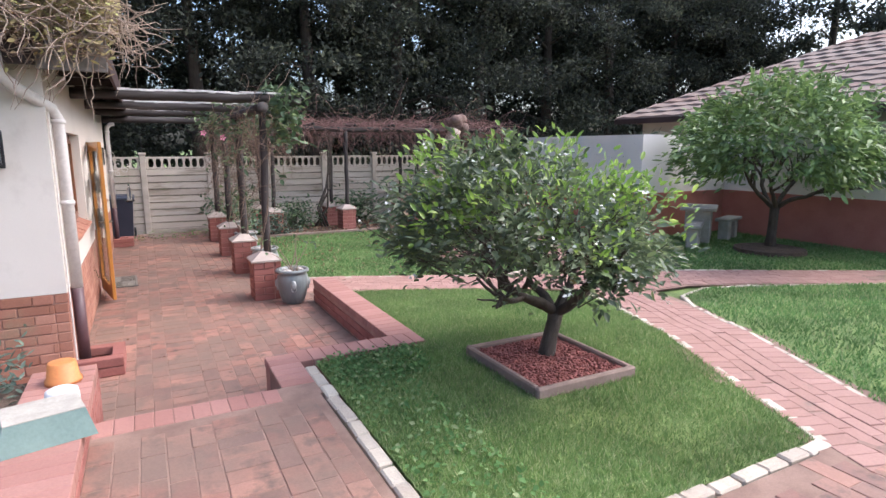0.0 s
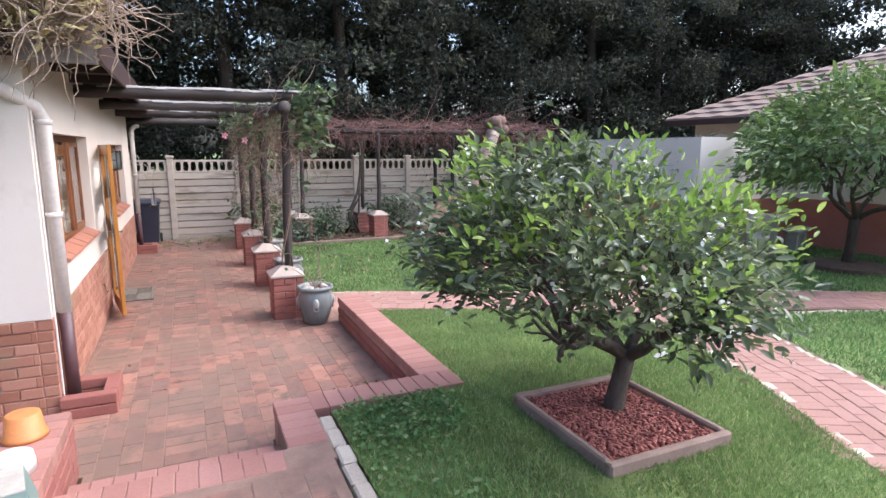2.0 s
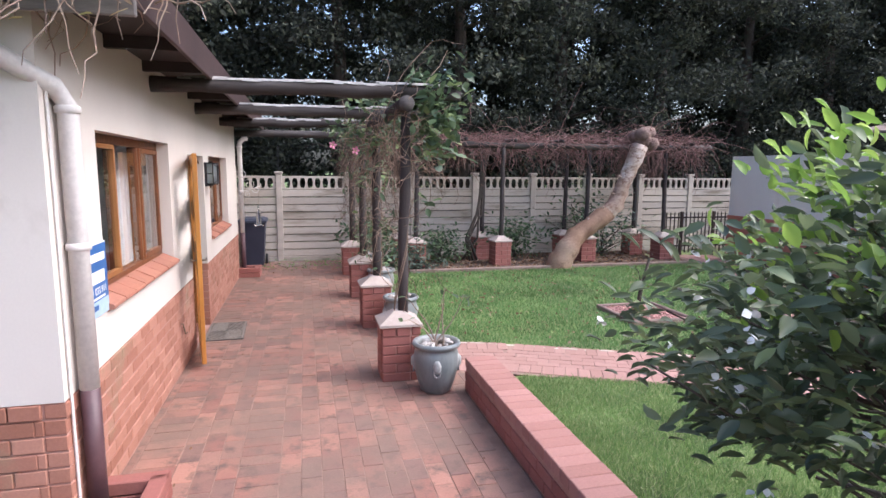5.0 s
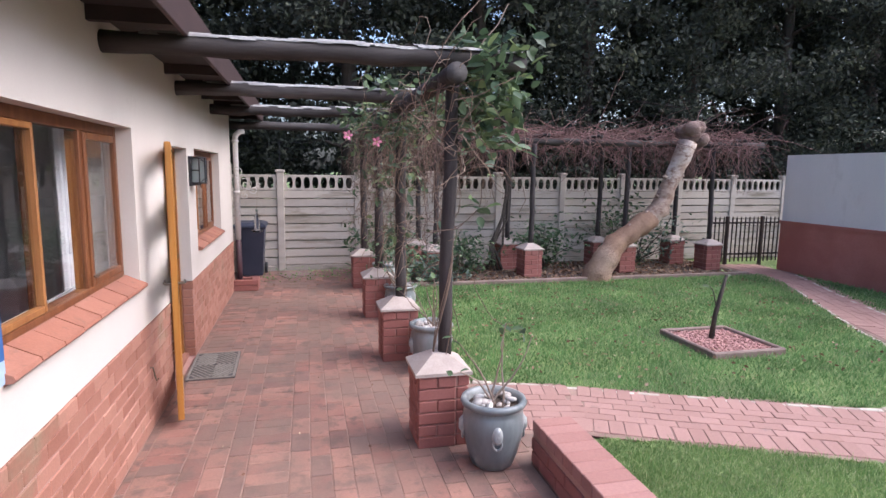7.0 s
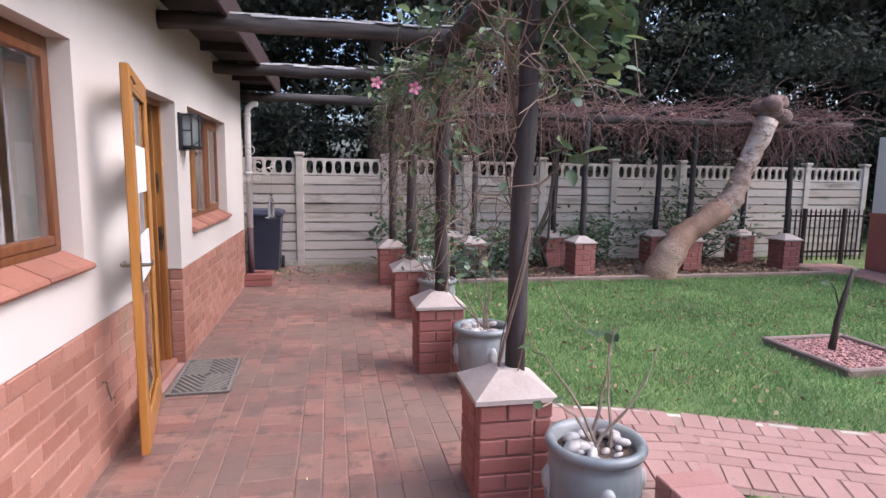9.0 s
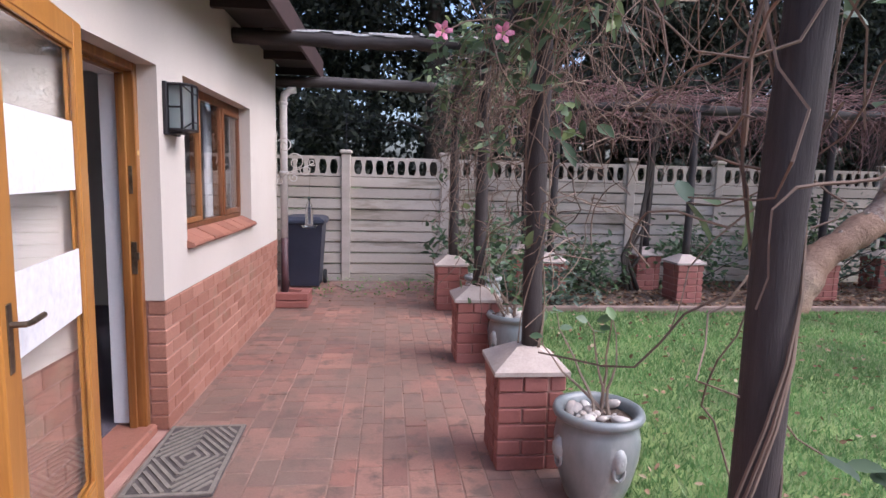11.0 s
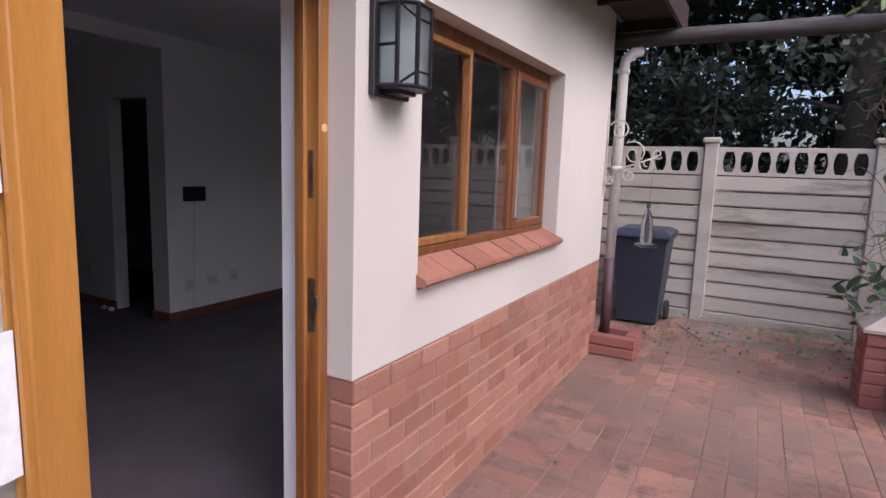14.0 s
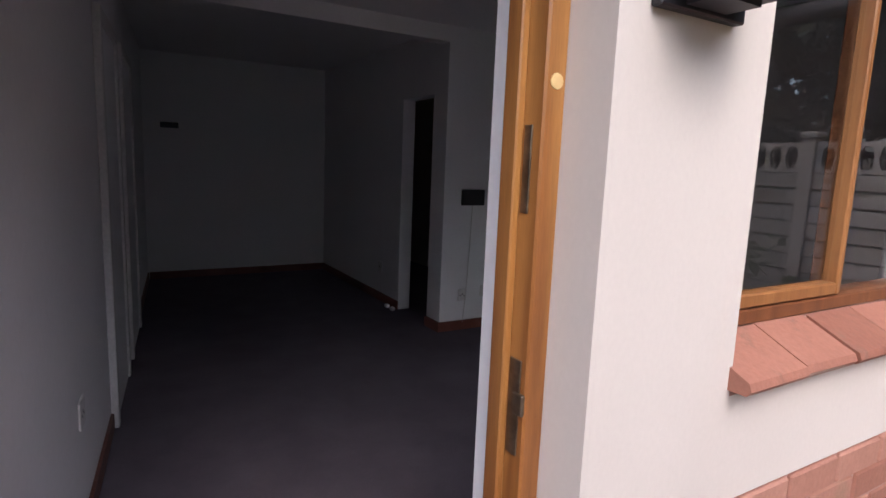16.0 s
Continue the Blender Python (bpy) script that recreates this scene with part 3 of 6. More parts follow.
shell = [rp(EX, RY0, EZ), rp(EX, RY1, EZ), rp(-7.72, RY1, EZ), rp(-7.72, RY0, EZ), rp(-4.0, 9.8, RIDGE), rp(-4.0, RY1, RIDGE)]
shell += [(x, y, z + 0.09) for x, y, z in shell]
part("roof_slope", Geo().add(shell, [(0, 4, 5, 1), (3, 2, 5, 4), (0, 3, 4), (6, 7, 11, 10), (9, 10, 11, 8), (6, 10, 9), (0, 1, 7, 6), (2, 3, 9, 8), (3, 0, 6, 9), (1, 5, 11, 7), (5, 2, 8, 11)]), roof_m, roof)
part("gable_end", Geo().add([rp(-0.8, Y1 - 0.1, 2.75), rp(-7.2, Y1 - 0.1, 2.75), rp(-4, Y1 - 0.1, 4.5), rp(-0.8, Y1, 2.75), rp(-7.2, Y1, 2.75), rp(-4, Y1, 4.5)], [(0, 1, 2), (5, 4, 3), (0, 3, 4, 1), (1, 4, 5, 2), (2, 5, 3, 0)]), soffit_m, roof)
part("fascia", Geo().box(EX - o.x, RY0 - o.y, -0.08, EX - o.x + 0.028, RY1 - o.y, 0.14, 0.004), fascia_m, roof, "brown painted fascia board")
part("fascia", Geo().box(-7.72 - o.x, RY0 - o.y - 0.028, -0.10, EX - o.x - 0.45, RY0 - o.y, 0.13, 0.004), fascia_m, roof, "brown painted fascia board")
part("end_board", Geo().box(EX - o.x - 0.45, RY0 - o.y - 0.03, -0.13, EX - o.x + 0.03, RY0 - o.y, 0.15, 0.006), grey_board, roof, "weathered grey board at the eave corner")
# sheet added below the roof shell; its near-black stands in for eave shadow
part("soffit", Geo().box(HX - o.x, RY0 - o.y + 0.01, 0.018, EX - o.x - 0.004, RY1 - o.y - 0.01, 0.032), soffit_m, roof, "near-black soffit sheet, coloured for the deep shade under the eave")
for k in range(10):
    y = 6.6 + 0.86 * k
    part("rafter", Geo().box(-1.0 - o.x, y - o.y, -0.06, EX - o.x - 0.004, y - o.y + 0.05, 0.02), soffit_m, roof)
part("barge_board", Geo().add([rp(EX, RY1, EZ - 0.10), rp(EX, RY1, EZ + 0.11), rp(-4.0, RY1, RIDGE + 0.11), rp(-4.0, RY1, RIDGE - 0.10), rp(EX, RY1 + 0.03, EZ - 0.10), rp(EX, RY1 + 0.03, EZ + 0.11), rp(-4.0, RY1 + 0.03, RIDGE + 0.11), rp(-4.0, RY1 + 0.03, RIDGE - 0.10)], [(0, 1, 2, 3), (7, 6, 5, 4), (0, 4, 5, 1), (1, 5, 6, 2), (2, 6, 7, 3), (3, 7, 4, 0)]), fascia_m, roof)

# ---- windows ----
def window(name, y0, y1, zs, z1, label):
    """A three-light wooden window; the last light is a casement. zs: the sill's top at the frame."""
    w, h = y1 - y0, z1 - zs
    t = thing(name, (HX - 0.095, y0, zs), label, "window", "", "structure")
    fr = Geo().box(-0.07, 0, 0, 0.0, 0.055, h, 0.004).box(-0.07, w - 0.055, 0, 0.0, w, h, 0.004).box(-0.07, 0.055, h - 0.06, 0.0, w - 0.055, h, 0.004).box(-0.07, 0.055, 0, 0.012, w - 0.055, 0.036, 0.004)
    m1, m2 = 0.345 * w, 0.655 * w
    part("window_frame", fr, frame_wood, t)
    for m, e in ((m1, 0.010), (m2, 0.019)):
        part("mullion", Geo().box(-0.07, m - e, 0.036, 0.004, m + e, h - 0.06, 0.004), frame_wood, t)
    sash = Geo().box(-0.03, 0.057, 0.04, 0.014, 0.085, h - 0.063, 0.004).box(-0.03, m1 - 0.033, 0.04, 0.014, m1 - 0.011, h - 0.063, 0.004)
    sash.box(-0.03, 0.085, 0.04, 0.014, m1 - 0.033, 0.072, 0.004).box(-0.03, 0.085, h - 0.093, 0.014, m1 - 0.033, h - 0.063, 0.004)
    part("sash", sash, sash_wood, t, "lighter golden-brown sash")
    for a, b in ((m2 + 0.021, w - 0.055),):
        c = Geo().box(-0.035, a, 0.039, 0.016, a + 0.038, h - 0.063, 0.005).box(-0.035, b - 0.038, 0.039, 0.016, b, h - 0.063, 0.005)
        c.box(-0.035, a + 0.038, 0.039, 0.016, b - 0.038, 0.082, 0.005).box(-0.035, a + 0.038, h - 0.106, 0.016, b - 0.038, h - 0.063, 0.005)
        s = part("casement", c, frame_wood, t)
        p = part("pane", Geo().box(-0.003, a + 0.034, 0.078, 0.002, b - 0.034, h - 0.102), glass, s)
        p.visible_shadow = False
    for a, b in ((0.070, m1 - 0.025), (m1 + 0.008, m2 - 0.017)):
        p = part("pane", Geo().box(-0.014, a, 0.034, -0.009, b, h - 0.058), glass, t)
        p.visible_shadow = False
    part("stay", Geo().tube([(0.02, m2 + 0.09, 0.09), (0.035, m2 + 0.05, 0.10), (0.02, m2 + 0.02, 0.10)], 0.006, 6), metal_worn, t)
    n, lay = 8, random.Random(int(y0 * 100))
    for k in range(n):
        a, b = -0.012 + (w + 0.024) * k / n + 0.003, -0.012 + (w + 0.024) * (k + 1) / n - 0.003
        prof = [(0.012, 0.0), (0.110, -0.048), (0.137, -0.060), (0.143, -0.076), (0.133, -0.088), (0.090, -0.088), (0.012, -0.075)]
        dz, dx, tip = lay.uniform(-0.0015, 0.0025), lay.uniform(-0.003, 0.003), lay.uniform(-0.002, 0.002)
        v = [(x + dx, y, z + dz + side * tip) for y, side in ((a, -1), (b, 1)) for x, z in prof]
        q = len(prof)
        f = [tuple(range(q)), tuple(range(2 * q - 1, q - 1, -1))] + [(i, q + i, q + (i + 1) % q, (i + 1) % q) for i in range(q)]
        part("sill_tile", Geo().add(v, f), sill_m, t)
    part("sill_joint", Geo().add([(x - 0.006, y, z - 0.004) for y in (0.0, w) for x, z in prof], f), joint_pale, t, "pale mortar between the sill tiles")
    part("sill_bed", Geo().box(-0.11, 0, -0.105, 0.095, w, -0.078).box(-0.11, 0, -0.078, 0.008, w, -0.001), mortar, t)
    return t


window("window_1", 7.20, 9.02, 1.155, 2.13, "brown wooden three-light window with a red tile sill")
window("window_2", 11.18, 12.87, 1.115, 2.075, "brown wooden three-light window with a red tile sill")


def curtain(y0, y1, z0, z1):
    pts = [(-1.06 - 0.025 * math.sin(k * 1.15), y0 + (y1 - y0) * k / 40) for k in range(41)]
    v = [(x, y, z) for z in (z0, z1) for x, y in pts] + [(x - 0.004, y, z) for z in (z0, z1) for x, y in pts]
    f = [(k, k + 1, 42 + k, 41 + k) for k in range(40)] + [(82 + k + 1, 82 + k, 123 + k, 124 + k) for k in range(40)]
    tagged(part("curtain", Geo().add(v, f), paper, None, "", True), "white gathered curtain hanging behind the window", "curtain", "window curtains")


curtain(8.76, 9.05, 1.0, 2.2)
curtain(12.72, 12.92, 0.95, 2.15)

# ---- door ----
fr = thing("door_1", (-0.862, 9.88, 0.0), "varnished brown wooden doorframe, open", "doorframe", "", "structure")
W = 0.905
part("jamb", Geo().box(-0.03, 0.0, 0.05, 0.06, 0.045, 2.06, 0.004).box(-0.03, 0.045, 0.05, 0.012, 0.062, 2.03, 0.003), jamb_wood, fr)
jr = part("jamb", Geo().box(-0.03, W - 0.045, 0.0, 0.06, W, 2.06, 0.004).box(-0.03, W - 0.062, 0.0, 0.012, W - 0.045, 2.03, 0.003), jamb_wood, fr)
part("lintel", Geo().box(-0.03, 0.045, 2.015, 0.06, W - 0.045, 2.06, 0.004).box(-0.03, 0.045, 2.0, 0.012, W - 0.045, 2.015, 0.003), jamb_wood, fr)
part("reveal_lining", Geo().box(-0.135, W - 0.012, 0.06, -0.033, W - 0.001, 2.04, 0.002).box(-0.135, 0.002, 0.06, -0.033, 0.05, 2.04, 0.002).box(-0.135, 0.05, 2.0, -0.033, W - 0.012, 2.04, 0.002), plaster_in, fr, "white painted inner lining")
part("threshold", Geo().box(-0.13, 0.0, -0.05, 0.10, W, 0.05, 0.01), sill_m, fr, "red tile threshold")
part("strike_plate", Geo().box(0.014, W - 0.048, 0.93, 0.045, W - 0.0445, 1.11, 0.001).box(0.030, W - 0.052, 1.01, 0.058, W - 0.043, 1.05, 0.002), metal_worn, jr)
part("strike_plate", Geo().box(0.016, W - 0.048, 1.37, 0.036, W - 0.0445, 1.52, 0.001), metal_worn, jr)
part("filler_patch", Geo().lathe([(0.0, 0.0), (0.014, 0.001), (0.013, 0.004), (0.0, 0.005)], 12).moved(pose(0.058, W - 0.022, 1.59, 0, 90, 0)), surface("pale_wood_filler", (0.62, 0.42, 0.16), (0.7, 0.5, 0.22), 20, 0.7), jr)
door = thing("door_leaf", (-0.668, 9.92, 0.06), "open varnished wooden door with glass and white paper strips", "door", turn=-78.6)
DW, DH = 0.845, 1.99
for a, b in ((0.0, 0.10), (DW - 0.10, DW)):
    part("stile", Geo().box(a, -0.021, 0, b, 0.021, DH, 0.005), varnish, door)
part("top_rail", Geo().box(0.10, -0.021, DH - 0.10, DW - 0.10, 0.021, DH, 0.005), varnish, door)
part("bottom_rail", Geo().box(0.10, -0.021, 0, DW - 0.10, 0.021, 0.16, 0.005), varnish, door)
bead = Geo()
for y in (-0.014, 0.014):
    bead.box(0.10, y - 0.005, 0.16, 0.114, y + 0.005, DH - 0.10).box(DW - 0.114, y - 0.005, 0.16, DW - 0.10, y + 0.005, DH - 0.10)
    bead.box(0.114, y - 0.005, 0.16, DW - 0.114, y + 0.005, 0.174).box(0.114, y - 0.005, DH - 0.114, DW - 0.114, y + 0.005, DH - 0.10)
part("glazing_bead", bead, varnish, door)
p = part("glass_pane", Geo().box(0.10, -0.003, 0.16, DW - 0.10, 0.003, DH - 0.10), glass, door)
p.visible_shadow = False
for z0, z1 in ((0.875, 1.13), (1.355, 1.61)):
    part("paper_strip", Geo().box(0.115, 0.0045, z0, DW - 0.115, 0.006, z1), paper, door, "white paper strip on the glass")
for s in (-1, 1):
    hp = part("handle_plate", Geo().box(DW - 0.068, s * 0.0215 - 0.003, 0.86, DW - 0.035, s * 0.0215 + 0.003, 1.06, 0.002), metal_worn, door, "worn metal handle plate")
    part("lever", Geo().tube([(DW - 0.05, s * 0.024, 1.0), (DW - 0.05, s * 0.062, 1.0), (DW - 0.075, s * 0.068, 1.0), (DW - 0.17, s * 0.066, 1.0)], 0.009, 8), metal_worn, hp)
for z in (0.2, 1.0, 1.78):
    part("hinge", Geo().tube([(-0.004, -0.02, z), (-0.004, -0.02, z + 0.1)], 0.008, 8), metal_worn, door)
part("cabin_hook", Geo().tube([(DW - 0.03, 0.025, 1.93), (DW - 0.06, 0.04, 1.90), (DW - 0.09, 0.03, 1.905)], 0.005, 6), metal_worn, door)

# ---- patio and terrace beds ----
PATIO = [(-1.6, 5.52), (-0.44, 5.52), (-0.44, 5.165), (0.70, 5.165), (0.70, 5.52), (1.80, 5.52), (1.80, 8.1), (2.06, 8.12), (1.95, 9.45), (1.60, 9.62), (1.60, 14.0), (1.60, 15.72), (-1.6, 15.72), (-1.6, 14.08), (-0.70, 14.08), (-0.70, 6.50), (-1.6, 6.50)]
structure("patio_bed", Geo().prism(PATIO, -0.12, -0.004), joint_m, "sandy bed under the patio paving", "paving bed")
structure("terrace_bed", Geo().box(-0.45, -3.0, -0.1, 0.92, 4.60, 0.295).box(0.92, -3.0, -0.1, 4.3, 2.52, 0.295).box(0.70, 4.60, -0.1, 0.94, 5.24, 0.295).box(-0.45, 4.6, -0.1, 0.70, 4.80, 0.295).box(-0.45, 4.80, -0.1, 0.70, 5.16, 0.138), joint_m, "raised terrace above the patio", "terrace")

# ---- low wall, planter, gullies ----
low = structure("low_wall", Geo().box(1.812, 5.50, -0.1, 2.03, 8.10, 0.222).box(0.712, 5.252, -0.1, 2.03, 5.488, 0.222), mortar, "low red brick retaining wall round the sunken patio", "garden wall")
planter = structure("planter_wall", Geo().box(-0.83, -1.0, 0.0, -0.462, 5.50, 0.36), mortar, "red brick planter wall beside the steps", "planter wall")
structure("planter_soil", Geo().box(-7.6, -1.0, 0.0, -0.83, 5.45, 0.40), soil_m, "weedy planter soil before the end wall", "soil")

PIECES = {}


def piece(name, lx, ly, lz, mat, b=0.006):
    key = (name, lx, ly, lz, mat.name)
    if key not in PIECES:
        PIECES[key] = Geo().box(-lx / 2, -ly / 2, -lz / 2, lx / 2, ly / 2, lz / 2, b).mesh(name, mat)
    return PIECES[key]


JIT = random.Random(5)


def lay(name, parent, x, y, z, lx, ly, lz, mat, turn=0.0, b=0.006, loose=0.0):
    ob = part(name, piece(name, lx, ly, lz, mat, b), mat, parent)
    ob.matrix_basis = pose(x, y, z, JIT.gauss(0, loose), JIT.gauss(0, loose), turn + JIT.gauss(0, loose * 0.8))
    return ob


BL, BH, CH = 0.214, 0.077, 0.085


def brick_run(parent, mat, along, fixed, a0, a1, z0, courses, depth, proud_top=0.0, facing=1):
    """Courses of half-lapped bricks on a straight wall. along: 'x' or 'y'; fixed: the bricks' centre line."""
    for c in range(courses):
        at = a0 - (0.112 if c % 2 else 0.0)
        z = z0 + CH * c + CH / 2
        while at < a1 - 0.03:
            s, e = max(at, a0), min(at + 0.223, a1)
            if e - s > 0.03:
                n = round((e - s - 0.009) * 50) / 50 if e - s < 0.22 else BL
                n = max(n, 0.04)
                off = facing * (proud_top if c == courses - 1 else JIT.uniform(-0.0015, 0.0015))
                mid = (s + e) / 2
                if along == "y":
                    lay("brick", parent, fixed + off, mid, z, n, depth, BH, mat, 90, 0.005)
                else:
                    lay("brick", parent, mid, fixed + off, z, n, depth, BH, mat, 0, 0.005)
            at += 0.223


# ---- pillars ----
def cap_geo(s, h):
    v = [(-s, -s, 0), (s, -s, 0), (s, s, 0), (-s, s, 0), (-s, -s, 0.022), (s, -s, 0.022), (s, s, 0.022), (-s, s, 0.022)]
    e = 0.05
    v += [(-e, -e, h), (e, -e, h), (e, e, h), (-e, e, h)]
    return Geo().add(v, [(3, 2, 1, 0), (0, 1, 5, 4), (1, 2, 6, 5), (2, 3, 7, 6), (3, 0, 4, 7), (4, 5, 9, 8), (5, 6, 10, 9), (6, 7, 11, 10), (7, 4, 8, 11), (8, 9, 10, 11)])


def pillar(at, label, group, courses=6):
    t = thing("brick_pillar", at, label, "pillar", group)
    s = 0.174
    part("core", Geo().box(-s + 0.012, -s + 0.012, -0.05, s - 0.012, s - 0.012, courses * CH), mortar, t)
    for c in range(courses):
        z = CH * c + CH / 2 - 0.004
        grow = 0.008 if c == courses - 1 else 0.0
        for q in range(4):
            r = pose(0, 0, 0, 0, 0, 90 * q)
            n = 2 if (c + q) % 2 else 1
            L = 2 * s - 0.085
            x0 = -s
            for k in range(n):
                ln = L / n - 0.008
                p = r @ Vector((x0 + L * (k + 0.5) / n, -s + 0.04 - grow, z))
                lay("brick", t, p.x, p.y, p.z, round(ln, 3), 0.08, BH, pillar_brick, 90 * q, 0.006, 0.15)
    part("cap", cap_geo(s + 0.022, 0.115).moved(pose(0, 0, courses * CH)), cap_m, t, "pale cement pyramid cap")
    return t


PX = 1.285
first = pillar((PX, 8.59, 0.0), "red brick pillar with a pale cement cap, carrying a dark pole", "patio pillars")
for y in (10.41, 12.13, 14.02):
    copy_thing(first, pose(PX, y, 0, 0, 0, 0))
FAR = [(2.55, 14.35), (2.42, 15.2), (4.3, 14.32), (4.15, 15.15), (6.25, 14.45), (6.1, 15.2), (8.1, 14.42), (7.85, 15.2)]
for x, y in FAR:
    copy_thing(first, pose(x, y, 0.0, 0, 0, 3))["group"] = "far pergola pillars"

# ---- pergola ----
def pole(x, y, z0, z1, r, lean=(0, 0), label="dark creosoted pergola pole standing on a brick pillar", group="patio pergola poles"):
    t = thing("pergola_post", (x, y, z0), label, "post", group)
    n = 9
    pts = [(lean[0] * k / n + JIT.gauss(0, 0.004), lean[1] * k / n + JIT.gauss(0, 0.004), (z1 - z0) * k / n) for k in range(n + 1)]
    part("post", Geo().tube(pts, [r * (1.05 - 0.1 * k / n) * JIT.uniform(0.96, 1.04) for k in range(n + 1)], 12), pole_m, t, "", True)
    return t


for y in (8.59, 10.41, 12.13, 14.02):
    pole(PX + (0.045 if y < 9 else 0.03), y, 0.60, 2.46, 0.047 if y < 9 else 0.052, (JIT.gauss(0, 0.015), 0.0))


def log(name, a, b, r, label, group, stripe=True):
    a, b = Vector(a), Vector(b)
    t = thing(name, a, label, "beam", group)
    d, n = b - a, 14
    pts = [d * (k / n) + Vector((0, JIT.gauss(0, 0.006), JIT.gauss(0, 0.006))) for k in range(n + 1)]
    rr = [r * JIT.uniform(0.93, 1.06) for _ in pts]
    part("log", Geo().tube(pts, rr, 12), beam_m, t, "", True)
    if stripe:
        g = Geo()
        for _ in range(130):
            s = JIT.uniform(0.12, 0.98)
            w = JIT.uniform(0.03, 0.10)
            i = min(int(s * n), n - 1)
            q = d * s + Vector((0, 0, pts[i].z))
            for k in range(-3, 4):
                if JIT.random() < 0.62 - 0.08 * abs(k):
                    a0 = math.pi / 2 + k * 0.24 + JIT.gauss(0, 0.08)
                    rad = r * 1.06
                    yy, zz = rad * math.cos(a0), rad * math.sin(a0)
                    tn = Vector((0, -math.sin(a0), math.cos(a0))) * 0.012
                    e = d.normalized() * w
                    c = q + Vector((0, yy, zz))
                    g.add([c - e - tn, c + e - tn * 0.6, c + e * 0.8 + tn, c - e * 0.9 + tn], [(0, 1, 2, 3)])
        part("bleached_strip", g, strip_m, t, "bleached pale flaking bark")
    return t


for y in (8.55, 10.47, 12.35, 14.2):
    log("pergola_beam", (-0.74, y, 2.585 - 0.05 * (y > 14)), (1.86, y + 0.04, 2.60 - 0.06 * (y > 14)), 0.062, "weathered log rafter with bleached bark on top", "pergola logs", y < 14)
log("pergola_beam", (PX + 0.04, 8.32, 2.47), (PX + 0.02, 14.5, 2.47), 0.066, "dark log plate lying on the pergola posts", "pergola logs", False)
for x, y in FAR:
    pole(x + 0.02, y, 0.58, 2.38, 0.045, (JIT.gauss(0, 0.03), 0), "dark slim pergola pole before the precast wall", "far pergola poles")
for y in (14.38, 15.2):
    log("pergola_beam", (2.1, y, 2.42), (9.15, y, 2.44), 0.06, "reddish brown log of the vine-covered pergola", "far pergola logs", False)
for k in range(7):
    log("pergola_beam", (2.5 + k, 14.1, 2.52), (2.5 + k, 15.45, 2.52), 0.035, "thin cross pole of the vine-covered pergola", "far pergola logs", False)

# ---- precast fence ----
FY = 15.80


def fence_y(x):
    return FY + 0.02 * x


posts = [-4.35 + 1.435 * k for k in range(3)] + [-0.05 + 1.42 * k for k in range(9)]
fence = thing("precast_wall", (-0.05, FY, 0), "pale stained precast concrete wall with openwork top panels", "garden wall", "", "structure")
openwork = Geo()
hw = 0.62
openwork.box(-hw - 0.02, -0.02, 0.0, hw + 0.02, 0.02, 0.035, 0.003).box(-hw - 0.02, -0.02, 0.235, hw + 0.02, 0.02, 0.28, 0.003)
for k in range(9):
    x = -hw + 2 * hw * k / 8
    prof = [(0.046, 0.03), (0.028, 0.075), (0.020, 0.135), (0.028, 0.195), (0.046, 0.24)]
    v = [(x + sx * w, sy * 0.019, z) for w, z in prof for sx in (-1, 1) for sy in (-1, 1)]
    f = []
    for i in range(4):
        a, b = 4 * i, 4 * i + 4
        f += [(a, a + 2, b + 2, b), (a + 3, a + 1, b + 1, b + 3), (a + 1, a, b, b + 1), (a + 2, a + 3, b + 3, b + 2)]
    openwork.add(v, f)
open_me = openwork.mesh("openwork_panel", concrete)
post_me = Geo().box(-0.065, -0.065, -0.1, 0.065, 0.065, 1.82, 0.01).box(-0.085, -0.085, 1.82, 0.085, 0.085, 1.875, 0.012).mesh("fence_post", concrete)
for x in posts:
    part("fence_post", post_me, concrete, fence, m=pose(x + 0.05, fence_y(x) - FY, 0))
for a, b in zip(posts, posts[1:]):
    mid, w = (a + b) / 2, b - a - 0.11
    for r in range(9):
        h = 0.157
        lx = round(w, 2)
        ob = lay("fence_slab", fence, mid + 0.05, fence_y(mid) - FY + JIT.uniform(-0.003, 0.003), 0.085 + h * r + h / 2, lx, 0.045, h - 0.008, concrete_p, 0, 0.012, 0.12)
        ob.matrix_basis = ob.matrix_basis @ pose(0, 0, 0, -5.0)
    lay("fence_footing", fence, mid + 0.05, fence_y(mid) - FY, 0.03, round(w, 2), 0.07, 0.11, concrete_p, 0, 0.008)
    part("openwork_panel", open_me, concrete, fence, m=pose(mid + 0.05, fence_y(mid) - FY, 1.50))
wires = thing("electric_fence", (-0.05, FY, 1.87), "thin electric fence wires on rods above the precast wall", "fence wires")
for x in posts[2:]:
    part("rod", Geo().tube([(x + 0.05, fence_y(x) - FY, 0), (x + 0.05, fence_y(x) - FY, 0.52)], 0.006, 5), metal_dark, wires)
for k in range(5):
    part("wire", Geo().tube([(-1.2, 0, 0.1 + 0.1 * k), (11.4, 0.23, 0.1 + 0.1 * k)], 0.0014, 4), metal_dark, wires)

